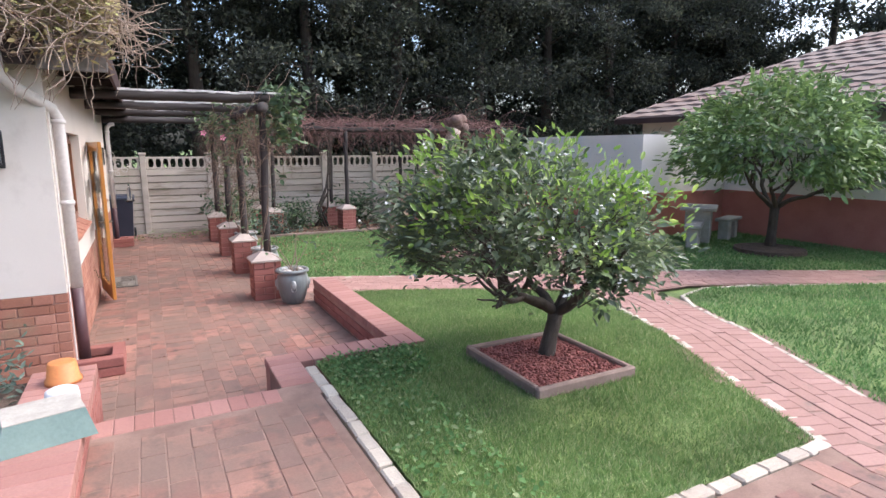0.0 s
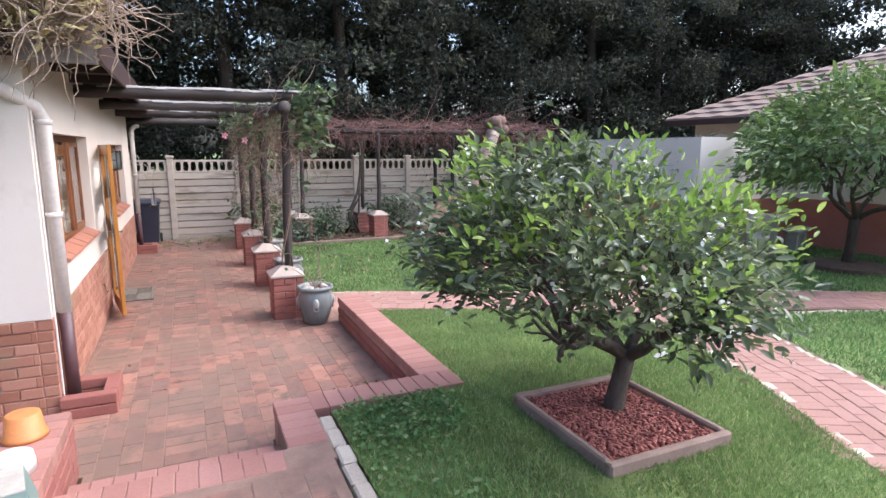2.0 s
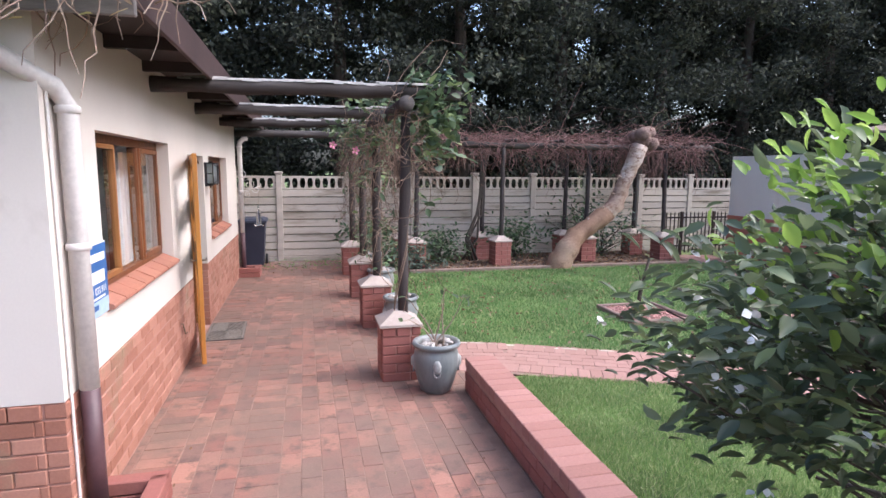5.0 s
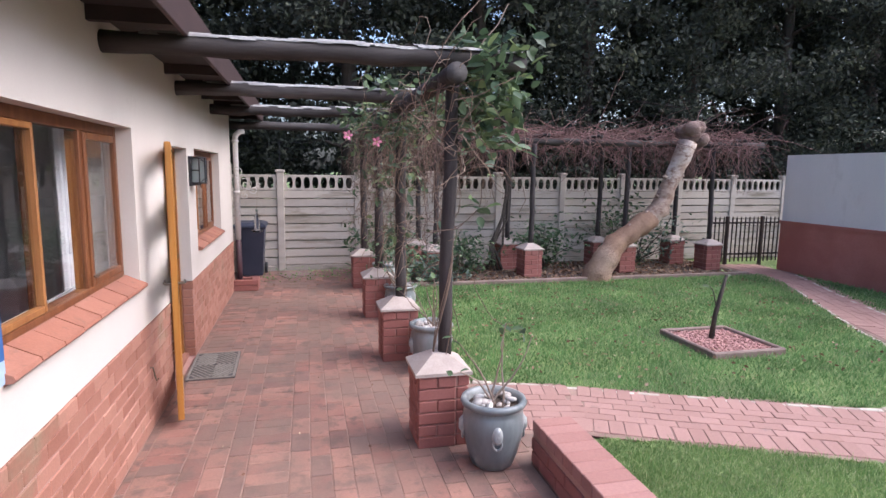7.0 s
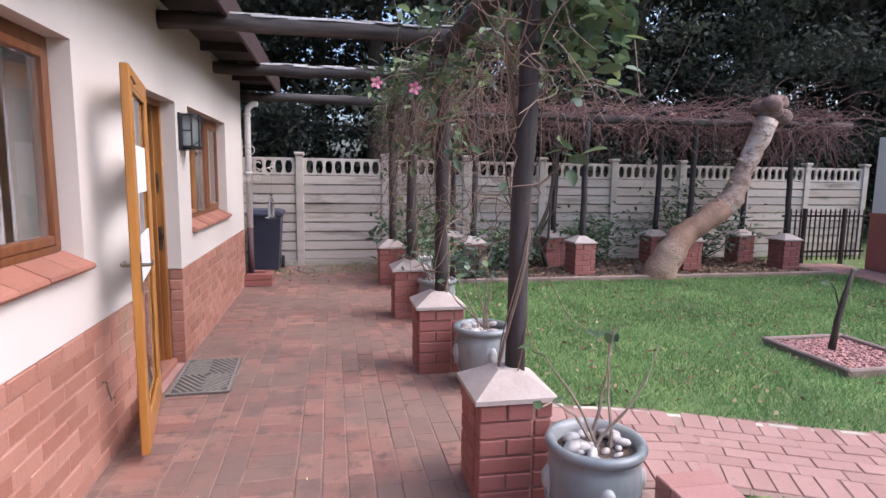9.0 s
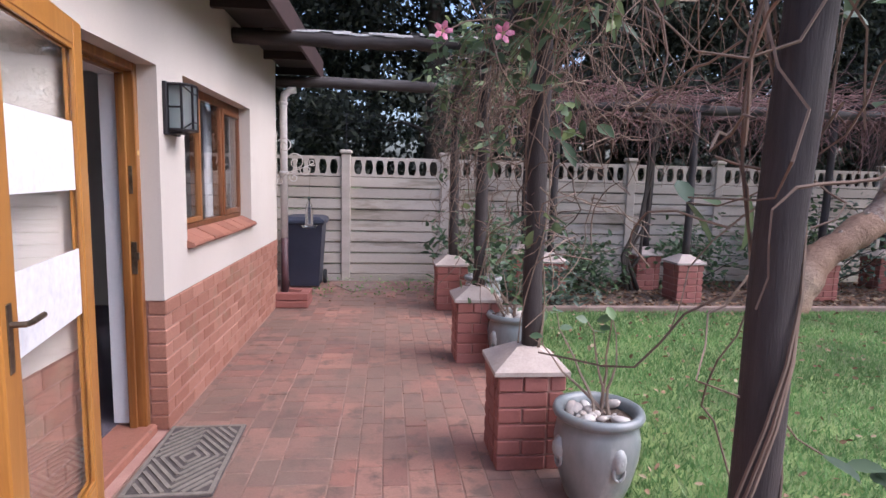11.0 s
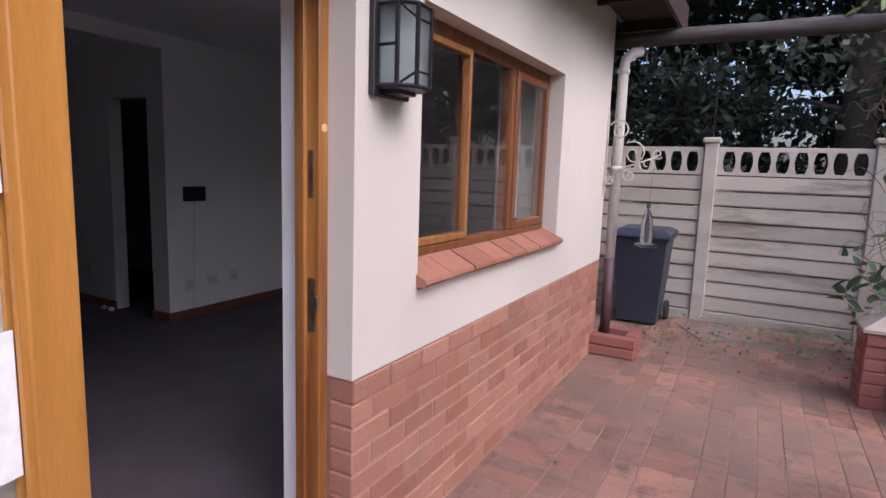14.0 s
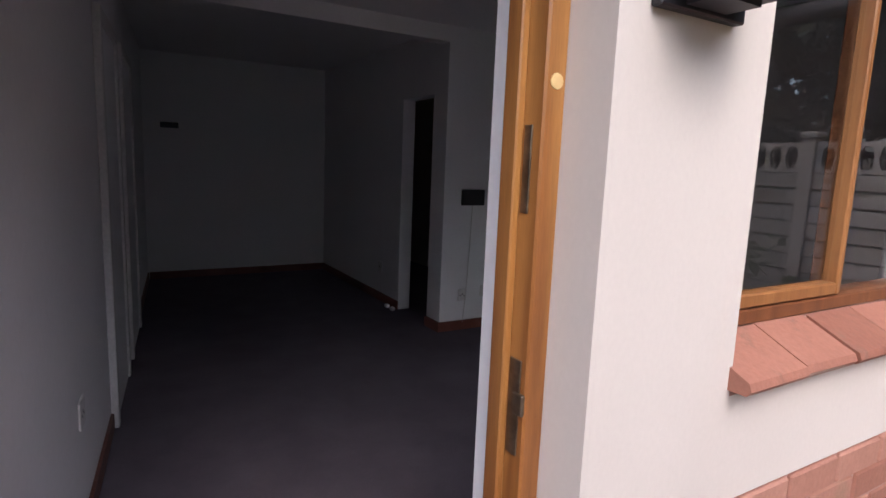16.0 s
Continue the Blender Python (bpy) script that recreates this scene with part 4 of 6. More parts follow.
# ---- white walls with red brick base beyond the lawns ----
def far_wall(name, x0, y0, x1, y1, z1, label):
    structure(name, Geo().box(x0, y0, 0.99, x1, y1, z1), white_wall, label, "wall")
    s = 0.012
    structure(name + "_base", Geo().box(x0 - s, y0 - s, -0.1, x1 + s, y1 + s, 0.93).box(x0 - s - 0.015, y0 - s - 0.015, 0.93, x1 + s + 0.015, y1 + s + 0.015, 0.99), far_brick, "red painted brick base of the white wall", "wall")


far_wall("wall_garden_west", 9.62, 10.0, 9.84, 14.24, 2.27, "white plastered garden wall on a red brick base")
far_wall("wall_garden_south", 9.84, 10.0, 12.6, 10.22, 2.27, "white plastered garden wall on a red brick base")
far_wall("wall_garden_east", 12.4, -4.0, 12.62, 9.98, 2.27, "white plastered garden wall on a red brick base")
gate = thing("garden_gate", (8.5, 14.95, 0.0), "dark brown steel palisade gate between the wall and the pergola", "gate")
for k in range(17):
    x = 0.06 + 0.105 * k
    part("bar", Geo().box(x - 0.011, -0.011, 0.06, x + 0.011, 0.011, 0.98, 0.003).add([(x - 0.011, -0.011, 0.98), (x + 0.011, -0.011, 0.98), (x + 0.011, 0.011, 0.98), (x - 0.011, 0.011, 0.98), (x, 0, 1.02)], [(0, 1, 4), (1, 2, 4), (2, 3, 4), (3, 0, 4)]), gate_m, gate)
for z in (0.2, 0.86):
    part("rail", Geo().box(0.0, 0.012, z, 1.84, 0.032, z + 0.04, 0.003), gate_m, gate)
for x in (0.46, 1.32):
    part("gate_post", Geo().box(x - 0.03, -0.03, -0.05, x + 0.03, 0.03, 1.02, 0.004), gate_m, gate)

# ---- neighbour house with tiled roof ----
house = thing("neighbour_house", (17.5, 6.0, 0), "white house under a lichen-grey tiled hip roof", "house")
part("wall", Geo().box(-4.0, -8.0, -0.1, 4.0, 7.7, 2.75), plaster, house)
ro = Geo()
NX, NY0, NY1, NZ, NR = 4.6, -8.6, 8.25, 2.82, 4.98
part("roof", ro.add([(-NX, NY0, NZ), (NX, NY0, NZ), (NX, NY1, NZ), (-NX, NY1, NZ), (0, NY0 + NX, NR), (0, NY1 - NX, NR), (-NX, NY0, NZ - 0.1), (NX, NY0, NZ - 0.1), (NX, NY1, NZ - 0.1), (-NX, NY1, NZ - 0.1)], [(0, 1, 4), (1, 2, 5, 4), (2, 3, 5), (3, 0, 4, 5), (6, 7, 1, 0), (7, 8, 2, 1), (8, 9, 3, 2), (9, 6, 0, 3), (9, 8, 7, 6)]), roof_m, house)
part("gutter_board", Geo().box(-NX - 0.03, NY0, NZ - 0.14, -NX, NY1, NZ + 0.01), fascia_m, house)
for k in range(15):
    a, b = k / 15, (k + 1) / 15
    x0, x1 = -NX + NX * a, -NX + NX * (b + 0.008)
    z0, z1 = NZ + (NR - NZ) * a, NZ + (NR - NZ) * (b + 0.008)
    y0, y1 = NY0 + NX * a, NY1 - NX * a
    n = 46
    v, f = [], []
    for i in range(n + 1):
        y = y0 + (y1 - y0) * i / n
        for e, (x, z) in enumerate(((x0, z0 + 0.055), (x1, z1 + 0.015))):
            v += [(x, y, z + 0.028 * (i % 2)), (x, y, z - 0.05)]
        if i:
            c = 4 * i
            f += [(c - 4, c, c + 2, c - 2), (c - 4, c - 3, c + 1, c)]
    part("tile_course", Geo().add(v, f), roof_far_m, house)

# ---- trees ----
def limbs(g, p, d, length, r, depth, tips, rnd, spread=0.75, rise=0.15):
    n = 5
    pts = wander(p, d, n, length / n, 0.13, -rise * 0.25, rnd)
    g.tube(pts, [r * (1 - 0.38 * k / n) for k in range(n + 1)], 8 if r > 0.02 else 5)
    end, e = pts[-1], (pts[-1] - pts[-2]).normalized()
    if depth == 0:
        tips.append((end, e))
        return
    for k in range(3 if depth > 1 else 4):
        a = Vector((rnd.gauss(0, 1), rnd.gauss(0, 1), rnd.gauss(0.15, 0.55))).normalized()
        limbs(g, pts[-1 - (k % 2)], (e + a * spread + Vector((0, 0, rise))).normalized(), length * rnd.uniform(0.6, 0.85), r * 0.58, depth - 1, tips, rnd, spread, rise)


def citrus():
    rnd = random.Random(11)
    t = thing("citrus_tree", (2.73, 4.40, 0.30), "broad low citrus tree with glossy leaves and white blossom", "tree")
    tips = []
    trunk = [(0, 0, -0.05), (0.005, 0, 0.06), (0.03, 0.0, 0.18), (0.075, 0.01, 0.30), (0.10, 0.02, 0.40)]
    part("trunk", Geo().tube(trunk, [0.088, 0.070, 0.060, 0.060, 0.066], 12), bark_m, t, "", True)
    for k in range(6):
        a = k * 1.05 + 0.3
        g = Geo()
        limbs(g, (0.10, 0.02, 0.36), (math.cos(a), math.sin(a), 0.62 + 0.25 * (k % 2)), 0.50, 0.044, 2, tips, rnd, 0.8, 0.10)
        part("limb", g, bark_m, t, "", True)
    # the crown: a low lopsided dome of leaf sprays, open below, with bright shoots on top
    P, O, Y, S = [], [], [], []
    for k in range(330):
        a, u = rnd.uniform(0, 2 * math.pi), rnd.uniform(-0.8, 1)
        el = math.asin(u)
        rr = 0.5 + 0.5 * rnd.random() ** 0.5
        rad = 1.10 + 0.13 * math.sin(3 * a + 1.0) + 0.10 * math.sin(7 * a) + rnd.gauss(0, 0.10)
        zz = 0.62 * math.sin(el) if el > 0 else (0.16 + 0.26 * (math.cos(a) < 0)) * math.sin(el)
        x = rad * rr * math.cos(el) * math.cos(a)
        c = Vector((-0.19 + x, 0.06 + rad * (0.92 if math.sin(a) < 0 else 0.82) * rr * math.cos(el) * math.sin(a), 1.02 + zz * rr + 0.07 * math.sin(5 * a) - 0.11 * x))
        o = (c - Vector((0.05, 0, 0.7))).normalized()
        if el < 0.12 and rr * math.cos(el) < 0.66:
            continue
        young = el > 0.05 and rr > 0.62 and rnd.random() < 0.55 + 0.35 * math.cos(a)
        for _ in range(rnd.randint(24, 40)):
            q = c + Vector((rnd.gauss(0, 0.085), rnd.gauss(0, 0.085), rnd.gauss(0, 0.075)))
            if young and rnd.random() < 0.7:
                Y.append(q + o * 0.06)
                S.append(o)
            else:
                P.append(q)
                O.append(o)
    P, O, Y, S = (np.array([q[:] for q in k]) for k in (P, O, Y, S))
    part("crown", leaves("crown", P, 0.084, 0.0175, leaf_citrus, 0.12, O, 0.75, 0.5), leaf_citrus, t)
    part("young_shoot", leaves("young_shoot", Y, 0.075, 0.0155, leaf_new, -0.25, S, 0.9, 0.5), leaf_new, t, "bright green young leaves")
    g = Geo()
    for k in range(120):
        c = Vector(P[rnd.randrange(len(P))])
        s = Vector((0.10, 0.02, 0.55))
        mid = s.lerp(c, 0.55) + Vector((rnd.gauss(0, 0.08), rnd.gauss(0, 0.08), rnd.gauss(0, 0.08)))
        g.tube([s.lerp(c, 0.42), mid, c], [0.009, 0.006, 0.003], 4, False)
    tagged(part("twig_mass", g, bark_m, t), kind="stuff")
    rows = [P[i] + O[i] * 0.05 for i in range(0, len(P), 30)]
    Q = np.array([q + RNG.normal(0, 0.012, 3) for q in rows for _ in range(5)])
    part("blossom", leaves("blossom", Q, 0.030, 0.011, white_petal), white_petal, t, "small white citrus blossom")
    for k in range(3):
        c = P[900 * (k + 2)]
        fruit = Geo().lathe([(0.0, -0.03), (0.018, -0.024), (0.027, 0), (0.02, 0.022), (0.0, 0.032)], 10, tuple(c))
        part("fruit", fruit, leaf_dry, t, "small yellow-green fruit", True)


def tree_bed(name, box, mat, label, n, z):
    x0, y0, x1, y1 = box
    t = thing(name, ((x0 + x1) / 2, (y0 + y1) / 2, z), label, "tree bed")
    a, b = (x1 - x0) / 2, (y1 - y0) / 2
    for q in ((-a - 0.05, -b - 0.05, a + 0.05, -b), (-a - 0.05, b, a + 0.05, b + 0.05), (-a - 0.05, -b, -a, b), (a, -b, a + 0.05, b)):
        part("edging", Geo().box(q[0], q[1], -0.12, q[2], q[3], 0.075, 0.012), bed_edge, t)
    part("fill", Geo().box(-a, -b, -0.12, a, b, 0.02), soil_m, t)
    k = n
    c = np.stack([RNG.uniform(-a, a, k), RNG.uniform(-b, b, k), RNG.uniform(0.018, 0.045, k)], 1)
    d = unit(RNG.normal(size=(k, 3)) * np.array([1, 1, 0.35]))
    s = unit(np.cross(d, RNG.normal(size=(k, 3)) * 0.3 + np.array([0, 0, 1])))
    u = np.cross(s, d)
    L, Wd, H = RNG.uniform(0.010, 0.022, (k, 1)), RNG.uniform(0.006, 0.011, (k, 1)), RNG.uniform(0.003, 0.006, (k, 1))
    V = np.stack([c + d * L * i + s * Wd * j + u * H * h for h in (-1, 1) for j in (-1, 1) for i in (-1, 1)], 1).reshape(-1, 3)
    F = (np.arange(k)[:, None, None] * 8 + np.array([[0, 2, 3, 1], [4, 5, 7, 6], [0, 1, 5, 4], [2, 6, 7, 3], [0, 4, 6, 2], [1, 3, 7, 5]])).reshape(-1, 4)
    tagged(part("chip_layer", soup("chip_layer", V, F, mat), mat, t), kind="stuff")


tree_bed("tree_bed", TREE_BED, chip_m, "square cement-edged bed of dark red bark chips", 5200, 0.30)
tree_bed("tree_bed", SAPLING_BED, chip_pink, "square cement-edged bed of pink chips round a sapling", 2600, 0.0)
citrus()


def second_tree():
    rnd = random.Random(4)
    t = thing("mango_tree", (10.55, 7.55, 0.08), "round-crowned garden tree with narrow drooping leaves", "tree")
    tips = []
    part("trunk", Geo().tube([(0, 0, -0.1), (0.02, 0, 0.25), (0.03, 0, 0.55), (0.04, 0, 0.8)], [0.12, 0.085, 0.08, 0.085], 12), bark_m, t, "", True)
    for k in range(5):
        a = k * 1.26
        g = Geo()
        limbs(g, (0.04, 0, 0.75), (math.cos(a), math.sin(a), 1.0), 0.7, 0.05, 2, tips, rnd, 0.7, 0.15)
        part("limb", g, bark_m, t, "", True)
    P, O = [], []
    for k in range(430):
        a, u = rnd.uniform(0, 2 * math.pi), rnd.uniform(-0.5, 1)
        el = math.asin(u)
        rr = 0.5 + 0.5 * rnd.random() ** 0.5
        rad = 1.95 + 0.36 * math.sin(2 * a + 0.6) + 0.34 * math.sin(5 * a) + rnd.gauss(0, 0.12)
        c = Vector((0.1 + rad * rr * math.cos(el) * math.cos(a), rad * rr * math.cos(el) * math.sin(a), 1.95 + 1.15 * rr * math.sin(el) + 0.15 * math.sin(4 * a)))
        o = (c - Vector((0.05, 0, 1.5))).normalized()
        for _ in range(rnd.randint(18, 28)):
            P.append(c + Vector((rnd.gauss(0, 0.13), rnd.gauss(0, 0.13), rnd.gauss(0, 0.11))))
            O.append(o)
    P, O = np.array([p[:] for p in P]), np.array([q[:] for q in O])
    part("crown", leaves("crown", P, 0.18, 0.030, leaf_mango, 0.5, O, 0.7), leaf_mango, t)
    tagged(part("soil_ring", Geo().lathe([(0.0, 0.05), (0.4, 0.035), (0.62, 0.0), (0.64, -0.08)], 24), soil_m, t))


second_tree()


def big_tree(at, high, wide, seed, label, leaf=0.16, many=2.4):
    """A tall dark tree: clumps of leaves hang on limbs along the stem, uneven, with gaps between."""
    rnd = random.Random(seed)
    t = thing("tall_tree", at, label, "tree", "tall dark trees behind the wall")
    part("trunk", Geo().tube([(0, 0, -0.2), (0.08, 0.05, high * 0.3), (-0.05, 0, high * 0.6), (0, 0, high * 0.92)], [0.26, 0.20, 0.13, 0.04], 10), bark_m, t, "", True)
    P = []
    for k in range(150):
        f = rnd.random() ** 0.85
        z = 0.9 + (high - 0.9) * f
        reach = wide * (0.35 + 0.75 * math.sin(math.pi * min(1.0, 0.22 + 0.80 * f)) ** 0.8) * rnd.uniform(0.45, 1.1)
        a = rnd.uniform(0, 2 * math.pi)
        c = Vector((reach * math.cos(a), reach * math.sin(a), z - rnd.uniform(0, 0.5)))
        if k % 12 == 0:
            part("limb", Geo().tube([(0, 0, z * 0.95), c * 0.5 + Vector((0, 0, z * 0.55)), c], [0.06, 0.035, 0.012], 6), bark_m, t)
        m, s = int(many * rnd.randint(80, 150)), rnd.uniform(0.22, 0.46)
        P.append(np.array(c[:]) + RNG.normal(0, 1, (m, 3)) * np.array([s, s, s * 0.55]))
    P = np.concatenate(P)
    P = P[(P[:, 2] > 0.2) & ((np.hypot(P[:, 0], P[:, 1]) < 2.3) | (P[:, 2] > 2.7))]
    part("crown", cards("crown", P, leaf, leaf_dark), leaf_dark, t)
    return t


kinds = [big_tree((-6.2, 18.6, 0), 11.0, 2.3, 21, "tall dense dark-leaved tree behind the precast wall"), big_tree((-2.4, 19.2, 0), 12.5, 2.5, 22, "tall dense dark-leaved tree behind the precast wall"), big_tree((1.4, 18.7, 0), 10.5, 2.4, 23, "tall dense dark-leaved tree behind the precast wall")]
back = [big_tree((-9.5, 23.2, 0), 11.5, 2.4, 24, "tall dense dark-leaved tree in the rear row", 0.26, 1.0), big_tree((-6.3, 22.6, 0), 12.5, 2.5, 25, "tall dense dark-leaved tree in the rear row", 0.26, 1.0)]
spots = random.Random(3)
for k in range(7):
    copy_thing(kinds[k % 3], pose(4.6 + 3.1 * k, 18.8 + spots.uniform(-0.4, 0.6), 0, 0, 0, 70 * k))
for k in range(2, 11):
    copy_thing(back[k % 2], pose(-9.5 + 3.3 * k + spots.uniform(-0.4, 0.4), 23.0 + spots.uniform(-0.8, 0.8), 0.0, 0, 0, 50 * k))
for k in range(7):
    copy_thing(back[k % 2], pose(25.5 + spots.uniform(-1, 1.5), 20.0 - 4.2 * k, 0.0, 0, 0, 40 * k))
for k in range(4):
    copy_thing(back[k % 2], pose(-10.6 - spots.uniform(0, 1), 17.0 - 3.4 * k, 0.0, 0, 0, 65 * k))

# ---- leaning bare trunk ----
st = thing("bare_trunk", (5.45, 13.85, 0.0), "thick bare leaning trunk with its crown sawn off", "dead tree")
pts = [(-0.20, 0, -0.34), (-0.06, 0, 0.06), (0.10, 0.0, 0.34), (0.30, 0.02, 0.63), (0.56, 0.02, 0.82), (0.86, 0.02, 1.01), (1.14, 0.02, 1.25), (1.27, 0.02, 1.62), (1.45, 0.02, 2.02), (1.63, 0.02, 2.44)]
girth = [0.30, 0.245, 0.215, 0.195, 0.185, 0.18, 0.165, 0.15, 0.15, 0.165]
fine, rad = [], []
for i in range(9):
    for k in range(3):
        p = Vector(pts[i]).lerp(Vector(pts[i + 1]), k / 3)
        fine.append(p + Vector((JIT.gauss(0, 0.014), JIT.gauss(0, 0.014), 0)))
        rad.append((girth[i] + (girth[i + 1] - girth[i]) * k / 3) * JIT.uniform(0.90, 1.10))
fine, rad = fine + [Vector(pts[-1])], rad + [girth[-1]]
part("trunk", Geo().tube(fine[:18], rad[:17] + [rad[17] * 0.86], 16), stump_low, st, "brown rough lower trunk", True)
part("peeled_trunk", Geo().tube(fine[15:], [rad[15] * 0.84, rad[16] * 0.97] + rad[17:], 16), stump_m, st, "pale peeled upper trunk", True)
for k in range(9):
    kn = Geo().lathe([(0.0, -0.15), (0.11, -0.10), (0.16, 0.0), (0.12, 0.10), (0.0, 0.14)], 10, (1.72 + JIT.gauss(0, 0.12), JIT.gauss(0, 0.10), 2.60 + JIT.gauss(0, 0.10)))
    part("burl", kn, knob_m, st, "rough brown cut burl", True)

for s in (0.35, 0.5, 0.62, 0.72, 0.82):
    i = int(s * 9)
    p = Vector(pts[i]).lerp(Vector(pts[i + 1]), s * 9 - i)
    part("branch_stub", Geo().tube([p, p + Vector((-0.20, -0.06, 0.07))], [0.035, 0.022], 8), stump_m, st)

sap = thing("sapling", (4.84, 10.2, 0.02), "thin dark sapling stick with a few leaves", "sapling")
part("stem", Geo().tube([(0, 0, 0), (0.03, 0, 0.28), (0.08, 0, 0.50), (0.14, 0.0, 0.74)], [0.032, 0.027, 0.024, 0.016], 7).tube([(0.03, 0, 0.4), (0.0, 0.02, 0.55), (-0.05, 0.03, 0.62)], [0.008, 0.006, 0.004], 5), bark_m, sap, "", True)
part("leaves", leaves("leaves", np.array([[0.15, 0, 0.72], [0.17, 0, 0.8], [-0.05, 0.03, 0.62], [-0.04, 0.03, 0.6], [0.08, 0, 0.56], [0.16, 0.01, 0.76]]), 0.09, 0.022, leaf_citrus), leaf_citrus, sap)


# ---- dry vine on the far pergola ----
def tangle(name, at, label, category, n, box, length, mat, sag, r=0.006, bend=0.35, clear=-9.0, lift=0.5):
    rnd = random.Random(n)
    t = thing(name, at, label, category)
    g = Geo()
    for i in range(n):
        p = (box[0][0] + (box[0][1] - box[0][0]) * (i + rnd.random()) / n, rnd.uniform(*box[1]), rnd.gauss(0, box[2]))
        d = (rnd.gauss(0, 1), rnd.gauss(0, 0.7), rnd.gauss(-0.1, lift))
        q = rnd.uniform(*length)
        w = wander(p, d, 7, q / 7, bend, sag, rnd)
        if min(s.x for s in w) > clear:
            g.tube(w, [r * s for s in (1, 0.95, 0.9, 0.8, 0.7, 0.6, 0.5, 0.4)], 4, False)
        if (i + 1) % max(1, n // 6) == 0 or i == n - 1:
            tagged(part("vine_mat", g, mat, t), kind="stuff")
            g = Geo()
    return t


tangle("dry_vine", (5.6, 14.8, 2.56), "leafless reddish vine matted over the far pergola", "vine", 1100, ((-3.6, 3.4), (-0.65, 0.6), 0.07), (0.5, 1.3), twig_m, 0.09, 0.0062, 0.28, lift=0.2)
hang = tangle("hanging_vine", (6.9, 14.3, 2.45), "drooping dry vine shoots at the pergola end", "vine", 110, ((-0.2, 1.9), (-0.3, 0.3), 0.1), (0.5, 1.1), twig_m, 0.35, 0.006)
fv = thing("climbing_vine", (3.95, 14.95, 0.0), "dark twisted vine stems climbing a pergola post", "vine")
for k in range(5):
    part("stem", Geo().tube([(JIT.gauss(-0.1, 0.12), JIT.gauss(0, 0.05), 0), (JIT.gauss(-0.15, 0.1), 0, 0.5), (JIT.gauss(0.02, 0.08), 0, 1.0), (JIT.gauss(0.2, 0.05), 0.1, 1.6), (0.25 + JIT.gauss(0, 0.1), 0.1, 2.45)], [0.028, 0.024, 0.02, 0.018, 0.014], 7), bark_m, fv, "", True)

# ---- flowering creeper on the pergola posts ----
def creeper(y, seed, n_twig, n_leaf, low, x=PX + 0.03, top=2.68, spread=0.34, side=0.0, fall=0.50, wide=0.027):
    rnd = random.Random(seed)
    t = thing("flowering_creeper", (x, y, 0.6), "leafy creeper with tangled bare twigs round a pergola post", "climbing plant", "pergola creepers")
    g = Geo()
    for k in range(n_twig):
        # kept off the walking side
        a, z = rnd.uniform(0, 6.28), rnd.uniform(low, top - 0.6)
        r = rnd.uniform(0.06, spread)
        w = wander((r * math.cos(a), r * math.sin(a) * 1.3, z), (rnd.gauss(0, 0.6), rnd.gauss(0, 0.6), rnd.gauss(0.2, 0.8)), 8, rnd.uniform(0.04, 0.10), 0.38, 0.05, rnd)
        if min(s.x for s in w) < -0.42:
            continue
        g.tube(w, [0.0032] * 5 + [0.0022] * 4, 4, False)
    for k in range(4):
        ph = rnd.uniform(0, 6.28)
        g.tube([(0.066 * math.cos(ph + 0.5 * i), 0.066 * math.sin(ph + 0.5 * i), 0.02 + 0.13 * i) for i in range(15)], 0.0038, 5, False)
    tagged(part("twig_mass", g, twig_brown, t), kind="stuff")
    P = []
    for k in range(n_leaf // 7):
        a = rnd.uniform(0, 6.28)
        z = top - 0.6 - abs(rnd.gauss(0, fall)) + 0.06
        if z < 0.1:
            continue
        r = rnd.uniform(0.08, spread * 1.15) * (0.6 + 0.4 * z / 2)
        c = Vector((r * math.cos(a) + side, r * math.sin(a) * 1.3, z))
        for _ in range(7):
            P.append((c + Vector((rnd.gauss(0, 0.05), rnd.gauss(0, 0.05), rnd.gauss(0, 0.05))))[:])
    part("foliage", leaves("leaves", np.array(P), 0.12, wide, leaf_vine, 0.15, None, 0.6), leaf_vine, t)
    return t


def flower(p, mat, parent_name="pink_flower", r=0.045):
    t = thing(parent_name, p, "open pink trumpet flower on the creeper", "flower", "creeper flowers")
    for k in range(5):
        a = 2 * math.pi * k / 5
        c, s = math.cos(a), math.sin(a)
        q = lambda u, w, d: (u * c - w * s, d, u * s + w * c)
        part("petal", Geo().add([q(0.006, 0, 0), q(r * 0.5, -r * 0.33, -0.012), q(r, -r * 0.16, -0.02), q(r * 1.04, r * 0.2, -0.016), q(r * 0.5, r * 0.33, -0.006), q(r * 0.55, 0, -0.014)], [(0, 1, 5), (1, 2, 5), (2, 3, 5), (3, 4, 5), (4, 0, 5)]), mat, t)
    part("throat", Geo().tube([(0, 0.03, 0), (0, 0.0, 0)], [0.006, 0.012], 6), leaf_dry, t)
    x, y, z = p
    part("stalk", Geo().tube([(0, 0.03, 0), (0.25 * (PX - x), 0.07, 0.07), (0.6 * (PX - x), 0.10, 0.10), (PX + 0.03 - x, 0.12, 0.02)], [0.004, 0.004, 0.005, 0.005], 5), twig_brown, t, "thin brown stalk")


creeper(8.59, 31, 60, 360, 0.9, spread=0.20, side=0.32, fall=0.45, wide=0.034)
creeper(10.41, 32, 120, 260, 0.5, spread=0.40)
creeper(12.13, 33, 110, 240, 0.4, spread=0.38)
creeper(14.02, 34, 120, 260, 0.3)
shoot = thing("creeper_shoot", (1.5, 8.6, 2.62), "long bare creeper shoot reaching above the pergola", "climbing plant")
